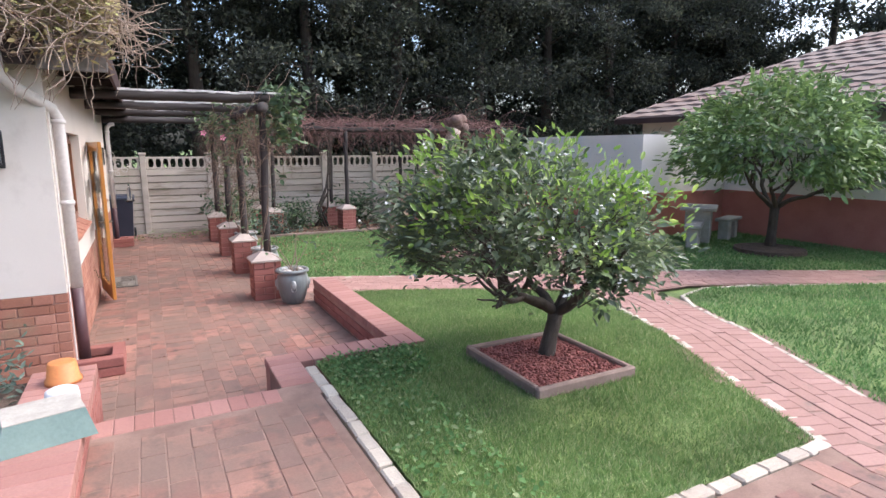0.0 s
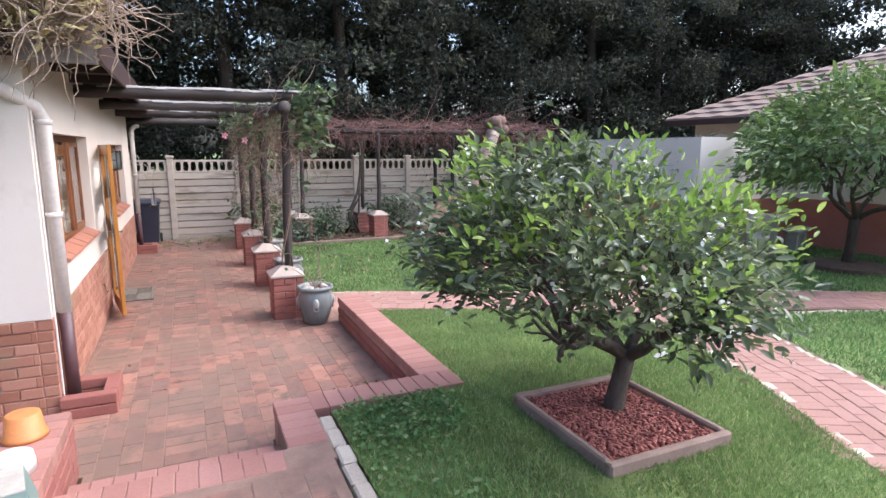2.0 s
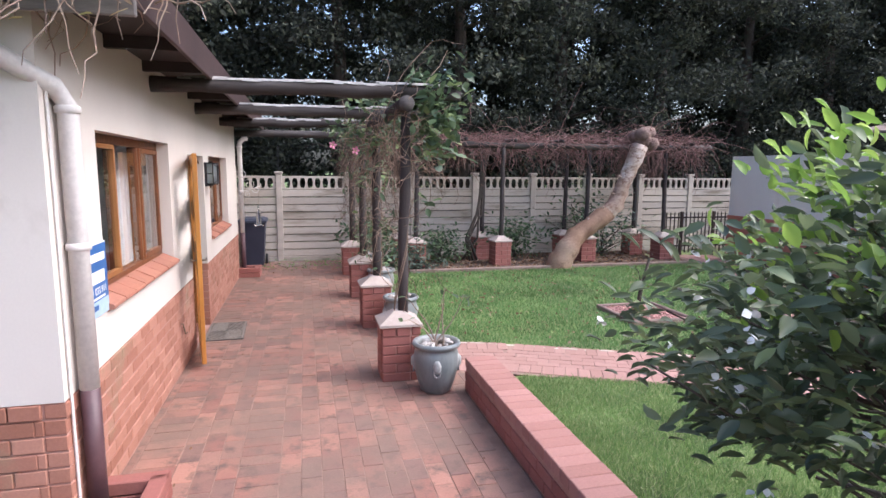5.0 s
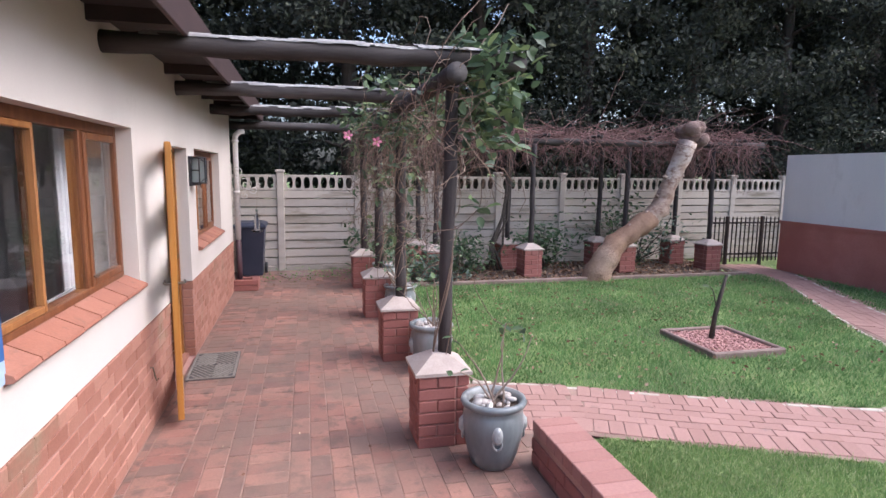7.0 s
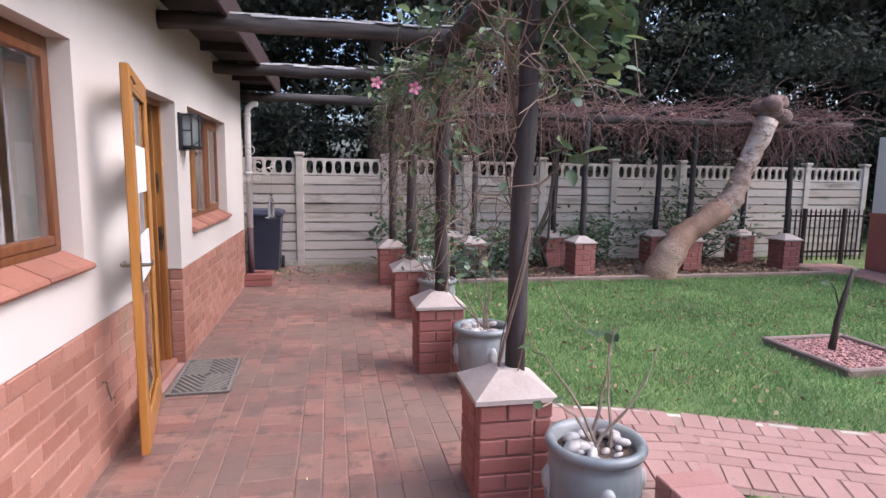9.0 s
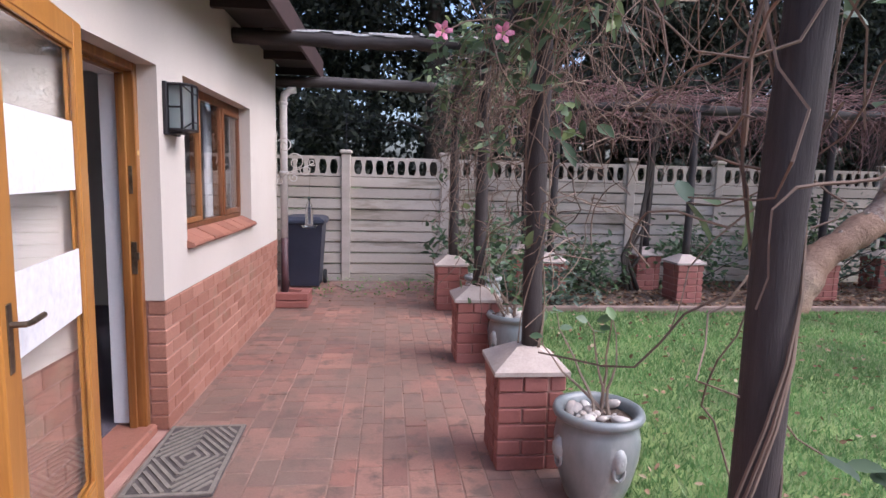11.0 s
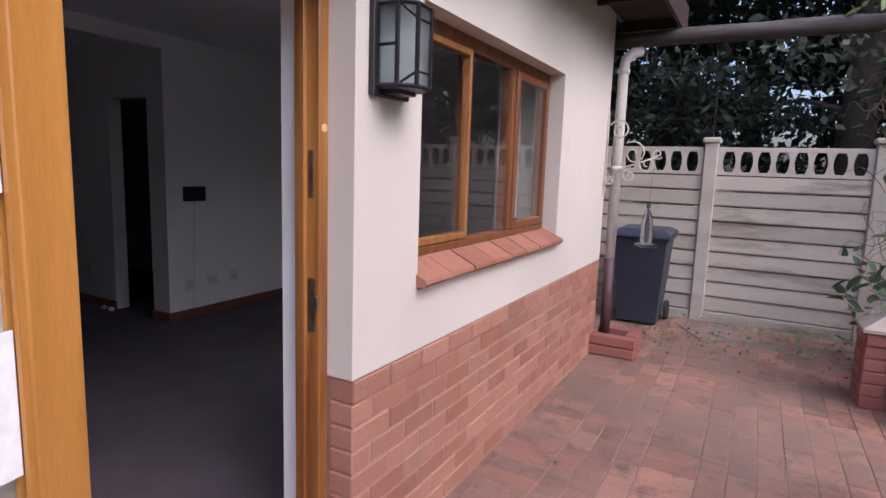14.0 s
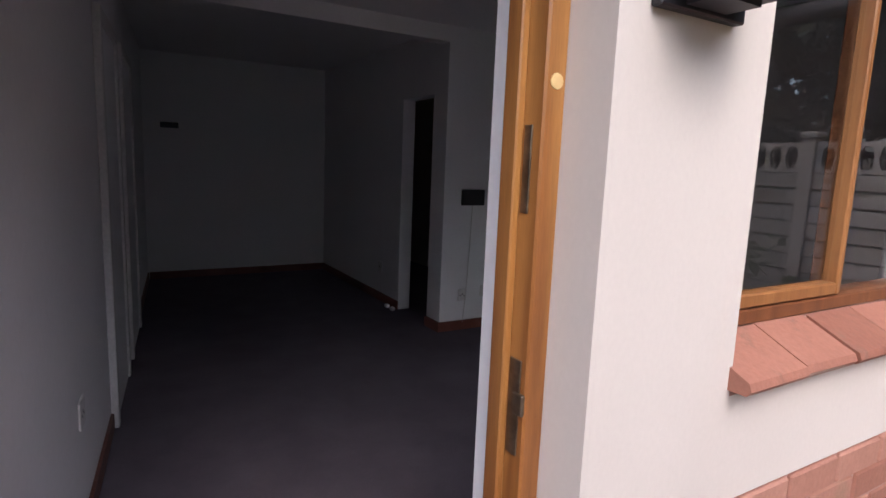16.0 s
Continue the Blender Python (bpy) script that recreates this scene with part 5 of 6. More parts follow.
part("stem", Geo().tube([(0, 0, 0), (0.08, 0, 0.12), (0.17, 0.0, 0.22), (0.24, 0, 0.36)], 0.004, 5).tube([(0.2, 0, -0.2), (0.36, 0.0, -0.35), (0.42, 0, -0.7)], 0.003, 5), twig_pale, shoot)
span = tangle("creeper_strands", (PX, 10.6, 2.30), "thin dry creeper strands hanging below the log plate", "climbing plant", 300, ((-0.22, 0.42), (-1.7, 3.5), 0.10), (0.3, 1.0), twig_brown, 0.34, 0.0030, clear=-0.42)
rnd = random.Random(77)
P = [(max(-0.15, rnd.gauss(0.17, 0.17)), y, rnd.gauss(0.12, 0.13)) for y in [rnd.uniform(-2.1, 3.4) for _ in range(62)]]
P = np.array([(x + rnd.gauss(0, 0.05), y + rnd.gauss(0, 0.05), z + rnd.gauss(0, 0.05)) for x, y, z in P for _ in range(7)])
part("foliage", leaves("leaves", P, 0.12, 0.028, leaf_vine, 0.1), leaf_vine, span)
for p in ((0.80, 10.35, 2.20), (1.04, 10.06, 2.13)):
    flower(p, pink_m)
# strands and leaf sprays that hang between the first posts
spray = thing("creeper_spray", (PX + 0.25, 8.9, 0.9), "loose creeper shoots with a few large leaves", "climbing plant")
g, P = Geo(), []
for k in range(12):
    w = wander((rnd.gauss(0.0, 0.12), rnd.uniform(-0.3, 0.5), rnd.uniform(0.1, 1.4)), (rnd.gauss(0.1, 0.35), rnd.gauss(0.1, 0.5), rnd.gauss(0.1, 0.4)), 8, 0.085, 0.32, 0.02, rnd)
    g.tube(w, 0.0032, 4, False)
    if k % 2 == 0:
        P += [w[-1][:], w[-2][:], w[-1][:], w[-3][:]]
tagged(part("twig_mass", g, twig_brown, spray), kind="stuff")
part("foliage", leaves("leaves", np.array(P), 0.15, 0.034, leaf_vine, 0.1), leaf_vine, spray)

# ---- dry creeper on the roof corner ----
rc = tangle("roof_creeper", (-1.30, 6.50, 2.92), "dry brown creeper heaped on the roof corner", "climbing plant", 1300, ((-2.6, 1.25), (-0.55, 0.0), 0.13), (0.3, 0.7), twig_pale, 0.06, 0.005)
P = np.stack([RNG.uniform(-2.6, 1.15, 17000), RNG.uniform(-0.5, 0.15, 17000), RNG.normal(0.05, 0.17, 17000)], 1)
P[:, 2] += 0.45 * np.clip(P[:, 1] + 0.5, 0, 1) + 0.12 * np.sin(P[:, 0] * 5.0) + np.where(P[:, 0] > 0.7, 0.10, 0.0)
part("foliage", leaves("leaves", P, 0.085, 0.013, leaf_dry, 0.1), leaf_dry, rc)


# ---- glazed pots ----
def glazed_pot(at, h=0.45, turn=0.0):
    t = thing("glazed_pot", at, "grey-blue glazed pot with lion heads, topped with pale pebbles", "flower pot", "glazed pots along the pillars", turn=turn)
    k = h / 0.5
    prof = [(0.0, 0.0), (0.125, 0.0), (0.15, 0.02), (0.185, 0.12), (0.215, 0.25), (0.222, 0.33), (0.212, 0.40), (0.196, 0.43), (0.200, 0.445), (0.228, 0.455), (0.236, 0.475), (0.228, 0.495), (0.205, 0.50), (0.185, 0.48), (0.178, 0.43)]
    part("body", Geo().lathe([(r * k, z * k) for r, z in prof], 40), glaze, t, "", True)
    part("soil", Geo().lathe([(0.0, 0.455 * k), (0.12 * k, 0.45 * k), (0.186 * k, 0.44 * k)], 24), soil_m, t)
    for q in range(4):
        a = math.radians(-100 + 90 * q)
        e = part("lion_head", Geo().lathe([(0.0, 0.036), (0.012, 0.030), (0.022, 0.032), (0.034, 0.016), (0.042, 0.0)], 12), glaze_pale, t, "raised worn lion head", True)
        e.matrix_basis = Matrix.Translation((0.212 * k * math.cos(a), 0.212 * k * math.sin(a), 0.30 * k)) @ Matrix.Rotation(a, 4, "Z") @ Matrix.Rotation(math.pi / 2, 4, "Y") @ Matrix.Diagonal((1.5, 0.9, 0.9, 1))
        ring = [(0.218 * k, 0.027 * math.sin(b), 0.24 * k - 0.036 * math.cos(b)) for b in [2 * math.pi * i / 14 for i in range(15)]]
        part("ring", Geo().tube(ring, 0.0075, 6).moved(Matrix.Rotation(a, 4, "Z")), glaze_pale, t, "worn pale ring", True)
    return t


def pebbles(at, seed, n=26):
    rnd = random.Random(seed)
    for k in range(n):
        a, r = rnd.uniform(0, 6.28), 0.13 * rnd.random() ** 0.5
        s = rnd.choice((0.012, 0.016, 0.02, 0.026, 0.036))
        p = Geo().lathe([(0, -0.8 * s), (0.75 * s, -0.5 * s), (s, 0), (0.8 * s, 0.45 * s), (0, 0.7 * s)], 8)
        ob = part("pebble", p, pebble_m, None, "", True)
        ob.matrix_basis = pose(at[0] + r * math.cos(a), at[1] + r * math.sin(a), at[2] + 0.405 + s * 0.55, rnd.uniform(-25, 25), rnd.uniform(-25, 25), rnd.uniform(0, 360)) @ Matrix.Diagonal((rnd.uniform(1.0, 1.6), rnd.uniform(0.8, 1.1), rnd.uniform(0.7, 1.0), 1))
        tagged(ob, "pale rounded pebble lying in the glazed pot", "pebble", "pot pebbles")


POTS = [(1.55, 8.15, 0), (1.54, 9.98, 0), (1.55, 11.86, 0), (1.60, 13.6, 0)]
for k, p in enumerate(POTS):
    glazed_pot(p, 0.45, 20 * k)
    pebbles(p, 60 + k)
    pl = thing("pot_plant", (p[0], p[1], 0.40), "spindly bare-stemmed plant growing in the glazed pot", "plant", "pot plants")
    rnd = random.Random(90 + k)
    g, tips = Geo(), []
    for j in range(5 if k != 2 else 8):
        w = wander((rnd.gauss(0, 0.03), rnd.gauss(0, 0.03), 0), (rnd.gauss(-0.15, 0.3), rnd.gauss(0.1, 0.2), 1), 7, 0.075, 0.16, 0, rnd)
        g.tube(w, [0.009, 0.008, 0.007, 0.006, 0.005, 0.004, 0.003, 0.003], 5, False)
        tips += [w[-1][:], w[-2][:]] if j % 2 == 0 else [w[-1][:]]
    part("stem", g, twig_pale, pl)
    if k >= 2:
        tips += [(rnd.gauss(0, 0.16), rnd.gauss(0, 0.16), rnd.uniform(0.1, 0.75)) for _ in range(160)]
    part("foliage", leaves("leaves", np.array(tips), 0.08, 0.02, leaf_shrub), leaf_shrub, pl)


# ---- wall lanterns ----
def lantern(m, label):
    t = thing("wall_lantern", (0, 0, 0), label, "lantern", "wall lanterns")
    t.matrix_basis = m
    w, h = 0.105, 0.29
    part("backplate", Geo().box(0.0, -w, 0.0, 0.022, w, h, 0.003), metal_dark, t)
    x0, x1, c = 0.022, 0.140, 0.045
    iw, z0, z1 = 0.085, 0.03, h - 0.012
    bars = Geo()
    r = 0.0055
    A = [(x0, -iw), (x1 - c, -iw), (x1, -iw + c), (x1, iw - c), (x1 - c, iw), (x0, iw)]
    for x, y in A:
        bars.box(x - r, y - r, z0, x + r, y + r, z1)
    for z in (z0, z1):
        for (xa, ya), (xb, yb) in zip(A, A[1:]):
            bars.tube([(xa, ya, z), (xb, yb, z)], 0.007, 4)
    for s in (-1, 1):
        bars.tube([(x0, s * iw, (z0 + z1) / 2), (x1 - c, s * iw, (z0 + z1) / 2)], 0.005, 4)
        for za, zb in ((z0, z0 + 0.045), (z1, z1 - 0.045)):
            bars.tube([(x1 - c, s * iw, za), (x1, s * (iw - c), zb)], 0.004, 4)
    for z in (z0 + 0.045, z1 - 0.045):
        bars.tube([(x1, -iw + c, z), (x1, iw - c, z)], 0.004, 4)
    part("cage", bars, metal_dark, t)
    for (xa, ya), (xb, yb) in zip(A, A[1:]):
        part("glass_pane", Geo().add([(xa, ya, z0), (xb, yb, z0), (xb, yb, z1), (xa, ya, z1), (xa * 0.97, ya * 0.97, z0), (xb * 0.97, yb * 0.97, z0), (xb * 0.97, yb * 0.97, z1), (xa * 0.97, ya * 0.97, z1)], [(0, 1, 2, 3), (7, 6, 5, 4), (0, 4, 5, 1), (2, 6, 7, 3)]), frosted, t, "frosted glass pane")
    part("top", Geo().prism(A, z1, z1 + 0.008), metal_dark, t)
    part("bottom", Geo().prism([(x, y) for x, y in A], z0 - 0.008, z0).box(x0, -0.05, z0 - 0.022, x0 + 0.06, 0.05, z0 - 0.008), metal_dark, t)
    part("reflector", Geo().box(x0 + 0.001, -iw + 0.01, z0 + 0.01, x0 + 0.006, iw - 0.01, z1 - 0.01), white_plastic, t)


lantern(pose(HX, 10.955, 1.70), "black metal wall lantern with frosted panes by the door")
lantern(pose(-1.105, Y0, 1.82, 0, 0, -90), "black metal wall lantern with frosted panes on the end wall")


# ---- downpipes ----
def downpipe(name, at, neck, label, r=0.047, band=0.78):
    t = thing(name, at, label, "downpipe", "downpipes")
    part("lower_pipe", Geo().tube([(0, 0, 0), (0, 0, band - at[2])], r, 16), pipe_dark, t, "maroon painted lower length", True)
    part("upper_pipe", Geo().tube([(0, 0, band - at[2]), (0, 0, neck[0][2])] + neck[1:], r, 16), pipe_m, t, "white painted upper length", True)
    for z in (1.45, neck[0][2] - 0.04):
        part("collar", Geo().lathe([(r, 0), (r + 0.01, 0.004), (r + 0.01, 0.035), (r, 0.04)], 16, (0, 0, z)), pipe_m, t, "", True)
        part("bracket", Geo().box(-0.10, -0.012, z + 0.008, 0.0, 0.012, z + 0.03), metal_worn, t)


downpipe("downpipe", (-0.64, 6.66, 0.05), [(0, 0, 2.16), (-0.03, -0.06, 2.24), (-0.22, -0.30, 2.38), (-0.30, -0.38, 2.47), (-0.31, -0.38, 2.62)], "downpipe with a swan neck at the house corner")
downpipe("downpipe", (-0.63, 14.15, 0.05), [(0, 0, 2.26), (0.01, 0.0, 2.33), (0.07, 0.03, 2.39), (0.13, 0.05, 2.40)], "downpipe at the rear house corner", 0.042)
part_cable = thing("wall_cable", (-0.69, 6.56, 0.1), "thin pale conduit running up the house corner", "conduit")
part("conduit", Geo().tube([(0, 0, 0), (0, 0, 2.2)], 0.008, 6), pipe_m, part_cable)

# ---- bin, feeder, scroll bracket ----
bn = thing("wheelie_bin", (-0.55, 15.33, 0.0), "slate-blue plastic wheelie bin against the precast wall", "bin")
b0, b1 = [(-0.19, -0.20), (0.19, -0.20), (0.19, 0.18), (-0.19, 0.18)], [(-0.245, -0.27), (0.245, -0.27), (0.245, 0.24), (-0.245, 0.24)]
v = [(x, y, 0.03) for x, y in b0] + [(x, y, 0.88) for x, y in b1]
part("body", Geo().add(v, [(3, 2, 1, 0), (0, 1, 5, 4), (1, 2, 6, 5), (2, 3, 7, 6), (3, 0, 4, 7), (4, 5, 6, 7)]).box(-0.265, -0.29, 0.855, 0.265, 0.26, 0.885, 0.008), bin_m, bn)
lid = [(-0.275, -0.31, 0.886), (0.275, -0.31, 0.886), (0.275, 0.28, 0.886), (-0.275, 0.28, 0.886), (-0.27, -0.30, 0.915), (0.27, -0.30, 0.915), (0.27, 0.27, 0.935), (-0.27, 0.27, 0.935), (-0.20, -0.2, 0.955), (0.20, -0.2, 0.955), (0.20, 0.2, 0.965), (-0.20, 0.2, 0.965)]
part("lid", Geo().add(lid, [(3, 2, 1, 0), (0, 1, 5, 4), (1, 2, 6, 5), (2, 3, 7, 6), (3, 0, 4, 7), (4, 5, 9, 8), (5, 6, 10, 9), (6, 7, 11, 10), (7, 4, 8, 11), (8, 9, 10, 11)]), bin_m, bn)
part("handle", Geo().tube([(-0.2, 0.30, 0.87), (0.2, 0.30, 0.87)], 0.014, 8), bin_m, bn)
for x in (-0.23, 0.23):
    part("wheel", Geo().lathe([(0.0, -0.022), (0.09, -0.022), (0.10, -0.012), (0.10, 0.012), (0.09, 0.022), (0.0, 0.022)], 18).moved(pose(x, 0.2, 0.1, 0, 90, 0)), rubber, bn)


def spiral(cx, cz, r0, r1, a0, turns, n=22):
    return [(cx + (r0 + (r1 - r0) * k / n) * math.cos(a0 + turns * 2 * math.pi * k / n), 0, cz + (r0 + (r1 - r0) * k / n) * math.sin(a0 + turns * 2 * math.pi * k / n)) for k in range(n + 1)]


br = thing("scroll_bracket", (-0.70, 14.03, 1.62), "cream wrought-iron scroll bracket on the house wall", "bracket")
part("upright", Geo().tube([(0.012, 0, -0.30), (0.012, 0, 0.34)], 0.007, 6), iron_white, br)
for sp in (spiral(0.10, 0.20, 0.085, 0.02, 2.6, -1.4), spiral(0.22, 0.02, 0.10, 0.02, 2.2, -1.3), spiral(0.33, -0.06, 0.065, 0.015, 3.0, 1.3), spiral(0.20, -0.15, 0.06, 0.012, 1.2, 1.4), spiral(0.05, -0.20, 0.04, 0.01, 0.5, 1.4), spiral(0.40, 0.02, 0.04, 0.01, -0.6, -1.3)):
    part("scroll", Geo().tube(sp, 0.006, 6, False), iron_white, br, "", True)
part("arm", Geo().tube([(0.012, 0, -0.24), (0.12, 0, -0.10), (0.24, 0, -0.06), (0.40, 0, 0.0)], 0.0065, 6), iron_white, br, "", True)
fd = thing("bottle_feeder", (-0.34, 14.06, 0.90), "clear plastic bottle bird feeder hanging on a wire", "bird feeder")
part("wire", Geo().tube([(0, 0, 0.36), (0.02, 0, 0.70)], 0.0018, 4), metal_worn, fd)
part("bottle", Geo().lathe([(0.0, 0.02), (0.04, 0.02), (0.045, 0.05), (0.045, 0.20), (0.03, 0.27), (0.014, 0.30), (0.014, 0.335), (0.0, 0.336)], 18), clear_plastic, fd, "", True)
part("cap", Geo().lathe([(0.0, 0.0), (0.017, 0.0), (0.017, 0.024), (0.0, 0.024)], 14, (0, 0, 0.334)), leaf_grey, fd)
part("tray", Geo().lathe([(0.0, 0.0), (0.075, 0.005), (0.09, 0.03), (0.085, 0.034), (0.07, 0.012), (0.0, 0.008)], 18), clear_plastic, fd, "", True)

# ---- sign, mat, drain cover, boot clip ----
sg = thing("wall_sign", (HX + 0.004, 6.90, 1.07), "blue and white security board fixed to the plaster", "sign")
part("board", Geo().box(0, 0, 0, 0.006, 0.30, 0.42, 0.001), white_plastic, sg)
part("blue_field", Geo().box(0.0062, 0.0, 0.09, 0.0075, 0.30, 0.41), sign_blue, sg)
part("pale_field", Geo().box(0.0062, 0.0, 0.0, 0.0072, 0.30, 0.088), sign_pale, sg)
part("white_field", Geo().box(0.0078, 0.03, 0.19, 0.0088, 0.25, 0.26), paper, sg)
for z, a, b, h in ((0.315, 0.03, 0.27, 0.045), (0.10, 0.05, 0.24, 0.012), (0.04, 0.02, 0.12, 0.03)):
    part("writing_bar", Geo().box(0.0078, a, z, 0.0088, b, z + h), paper if z > 0.09 else sign_blue, sg)
def lettering(words, size, depth, m, mat, parent):
    """Words in the built-in font as one flat mesh."""
    cu = bpy.data.curves.new("lettering", "FONT")
    cu.body, cu.size, cu.extrude = words, size, depth
    ob = bpy.data.objects.new("lettering", cu)
    me = bpy.data.meshes.new_from_object(ob)
    bpy.data.objects.remove(ob)
    me.materials.append(mat)
    return part("lettering", me, mat, parent, m=m)


lettering("1 033 911", 0.058, 0.0006, Matrix(((0, 0, 1, 0.0086), (1, 0, 0, 0.035), (0, 1, 0, 0.128), (0, 0, 0, 1))), paper, sg)
dm = thing("doormat", (-0.47, 10.44, 0.002), "grey woven doormat with a dark diamond pattern", "doormat", turn=2)
part("backing", Geo().box(-0.21, -0.38, 0.0, 0.21, 0.38, 0.012, 0.004), mat_dark, dm)
for k in range(1, 10):
    for sx in (-1, 1):
        for sy in (-1, 1):
            a, b = Vector((0.0, 0.062 * k * sy, 0)), Vector((0.047 * k * sx, 0.0, 0))
            ts = [i / 40 for i in range(41) if abs(a.lerp(b, i / 40).x) < 0.18 and abs(a.lerp(b, i / 40).y) < 0.35]
            if len(ts) > 3:
                p, q = a.lerp(b, ts[0]), a.lerp(b, ts[-1])
                bar = Geo().box(0, -0.009, 0, (q - p).length, 0.009, 0.006).moved(Matrix.Translation((p.x, p.y, 0.0115)) @ Matrix.Rotation(math.atan2(q.y - p.y, q.x - p.x), 4, "Z"))
                part("pile_bar", bar, mat_m, dm)
part("border", Geo().box(-0.205, -0.375, 0.011, -0.185, 0.375, 0.017).box(0.185, -0.375, 0.011, 0.205, 0.375, 0.017).box(-0.185, -0.375, 0.011, 0.185, -0.355, 0.017).box(-0.185, 0.355, 0.011, 0.185, 0.375, 0.017), mat_m, dm)
dc = thing("drain_cover", (0.20, 15.25, 0.0), "flat square cement drain cover in the paving", "drain cover", turn=28)
part("slab", Geo().box(-0.28, -0.26, -0.03, 0.28, 0.26, 0.012, 0.006), bed_edge, dc)
hk = thing("wall_hook", (HX + 0.003, 9.12, 0.36), "rusty metal hook on the brick base", "hook")
part("hook", Geo().tube([(0, 0, 0.10), (0.02, 0, 0.10), (0.03, 0.0, 0.04), (0.04, 0, 0.0), (0.055, 0.0, 0.02)], 0.005, 6), metal_worn, hk)

# ---- things on the planter wall ----
op = thing("orange_pot", (-0.625, 5.22, 0.452), "orange plastic plant pot standing upside down", "flower pot")
part("body", Geo().lathe([(0.105, 0.0), (0.108, 0.0), (0.108, 0.022), (0.098, 0.026), (0.082, 0.135), (0.072, 0.14), (0.0, 0.138)], 28), terracotta, op, "", True)
wt = thing("white_tub", (-0.59, 4.83, 0.452), "small white plastic tub standing upside down", "tub")
part("body", Geo().lathe([(0.092, 0.0), (0.094, 0.0), (0.092, 0.05), (0.086, 0.085), (0.07, 0.094), (0.0, 0.095)], 28), white_plastic, wt, "", True)
sl = thing("stone_block", (-0.61, 4.42, 0.452), "sage-green painted block with a bare stone top", "block", turn=14)
v = [(-0.24, -0.17, 0), (0.20, -0.17, 0), (0.20, 0.13, 0), (-0.24, 0.13, 0), (-0.20, -0.13, 0.15), (0.16, -0.13, 0.15), (0.16, 0.13, 0.15), (-0.20, 0.13, 0.15)]
part("body", Geo().add(v, [(3, 2, 1, 0), (0, 1, 5, 4), (1, 2, 6, 5), (2, 3, 7, 6), (3, 0, 4, 7), (4, 5, 6, 7)]), green_paint, sl)
part("top", Geo().box(-0.20, -0.13, 0.15, 0.16, 0.13, 0.158, 0.003), stone_top, sl)
wd = thing("planter_weeds", (-1.1, 4.6, 0.40), "straggly weeds and dry stems in the planter", "weeds", "", "stuff")
P = np.stack([RNG.uniform(-0.5, 0.22, 700), RNG.uniform(-0.9, 1.4, 700), np.abs(RNG.normal(0, 0.10, 700))], 1)
part("foliage", leaves("leaves", P, 0.08, 0.014, leaf_grey), leaf_grey, wd)

# ---- shrubs by the far wall ----
def shrub(name, at, size, n, mat, label, L, Wd, droop=0.0):
    t = thing(name, at, label, "shrub", "shrubs by the precast wall")
    g = Geo()
    rnd = random.Random(n)
    ends = []
    for k in range(12):
        w = wander((rnd.gauss(0, 0.05), rnd.gauss(0, 0.05), -0.02), (rnd.gauss(0, 0.5), rnd.gauss(0, 0.4), 1), 6, size[2] / 6.5, 0.2, 0, rnd)
        g.tube(w, [0.012, 0.01, 0.009, 0.007, 0.006, 0.004, 0.003], 4, False)
        ends += w[2:]
    part("stem", g, bark_m, t)
    q = np.array([e[:] for e in ends])
    P = q[RNG.integers(0, len(q), n)] + RNG.normal(0, 1, (n, 3)) * np.array([size[0] * 0.28, size[1] * 0.28, size[2] * 0.14])
    P[:, 2] = np.abs(P[:, 2])
    part("foliage", leaves("leaves", P, L, Wd, mat, droop), mat, t)


shrub("shrub", (3.15, 14.75, 0), (0.8, 0.5, 0.75), 700, leaf_shrub, "green leafy shrub in the bed by the wall", 0.11, 0.025)
shrub("shrub", (4.95, 15.2, 0), (0.9, 0.5, 1.0), 700, leaf_shrub, "dark green leafy shrub by the precast wall", 0.12, 0.026)
shrub("shrub", (6.75, 15.25, 0), (0.7, 0.5, 1.4), 800, leaf_shrub, "tall green shrub against the precast wall", 0.10, 0.024)
shrub("shrub", (7.1, 15.35, 0), (0.6, 0.4, 1.5), 500, leaf_grey, "grey-green shrub against the precast wall", 0.10, 0.02)
shrub("shrub", (1.9, 14.9, 0), (0.6, 0.5, 1.15), 520, leaf_shrub, "dark broad-leaved shrub behind the pergola", 0.14, 0.04)
shrub("shrub", (2.5, 13.95, 0), (0.5, 0.4, 0.6), 420, leaf_grey, "grey-green spreading plant at the lawn edge", 0.12, 0.022)
shrub("shrub", (10.7, 10.9, 1.4), (1.3, 0.6, 0.95), 900, leaf_grey, "feathery grey-green bush behind the white wall", 0.22, 0.014, 0.2)
structure("shrub_bed", Geo().box(1.62, 13.82, -0.1, 8.5, 15.74, 0.03), soil_m, "brown leaf-strewn bed along the precast wall", "flower bed")
structure("bed_kerb", Geo().box(1.62, 13.74, -0.1, 8.5, 13.82, 0.07, 0.01), bed_edge, "low brown kerb of the flower bed", "kerb")
bt = thing("raised_bed", (10.75, 10.55, 0.0), "earth bank behind the white garden wall", "bank", "", "structure")
part("bank", Geo().box(-0.9, -0.3, -0.1, 1.6, 2.4, 1.45, 0.1), soil_m, bt)


def litter(name, x0, x1, y0, y1, z, n, label, size=0.05):
    P = np.stack([RNG.uniform(x0, x1, n), RNG.uniform(y0, y1, n), np.full(n, z) + RNG.uniform(0.0, 0.012, n)], 1)
    ob = new(name, leaves(name, P, size, size * 0.28, litter_m, 0, None, 0.12))
    tagged(ob, label, "leaf litter", "", "stuff")


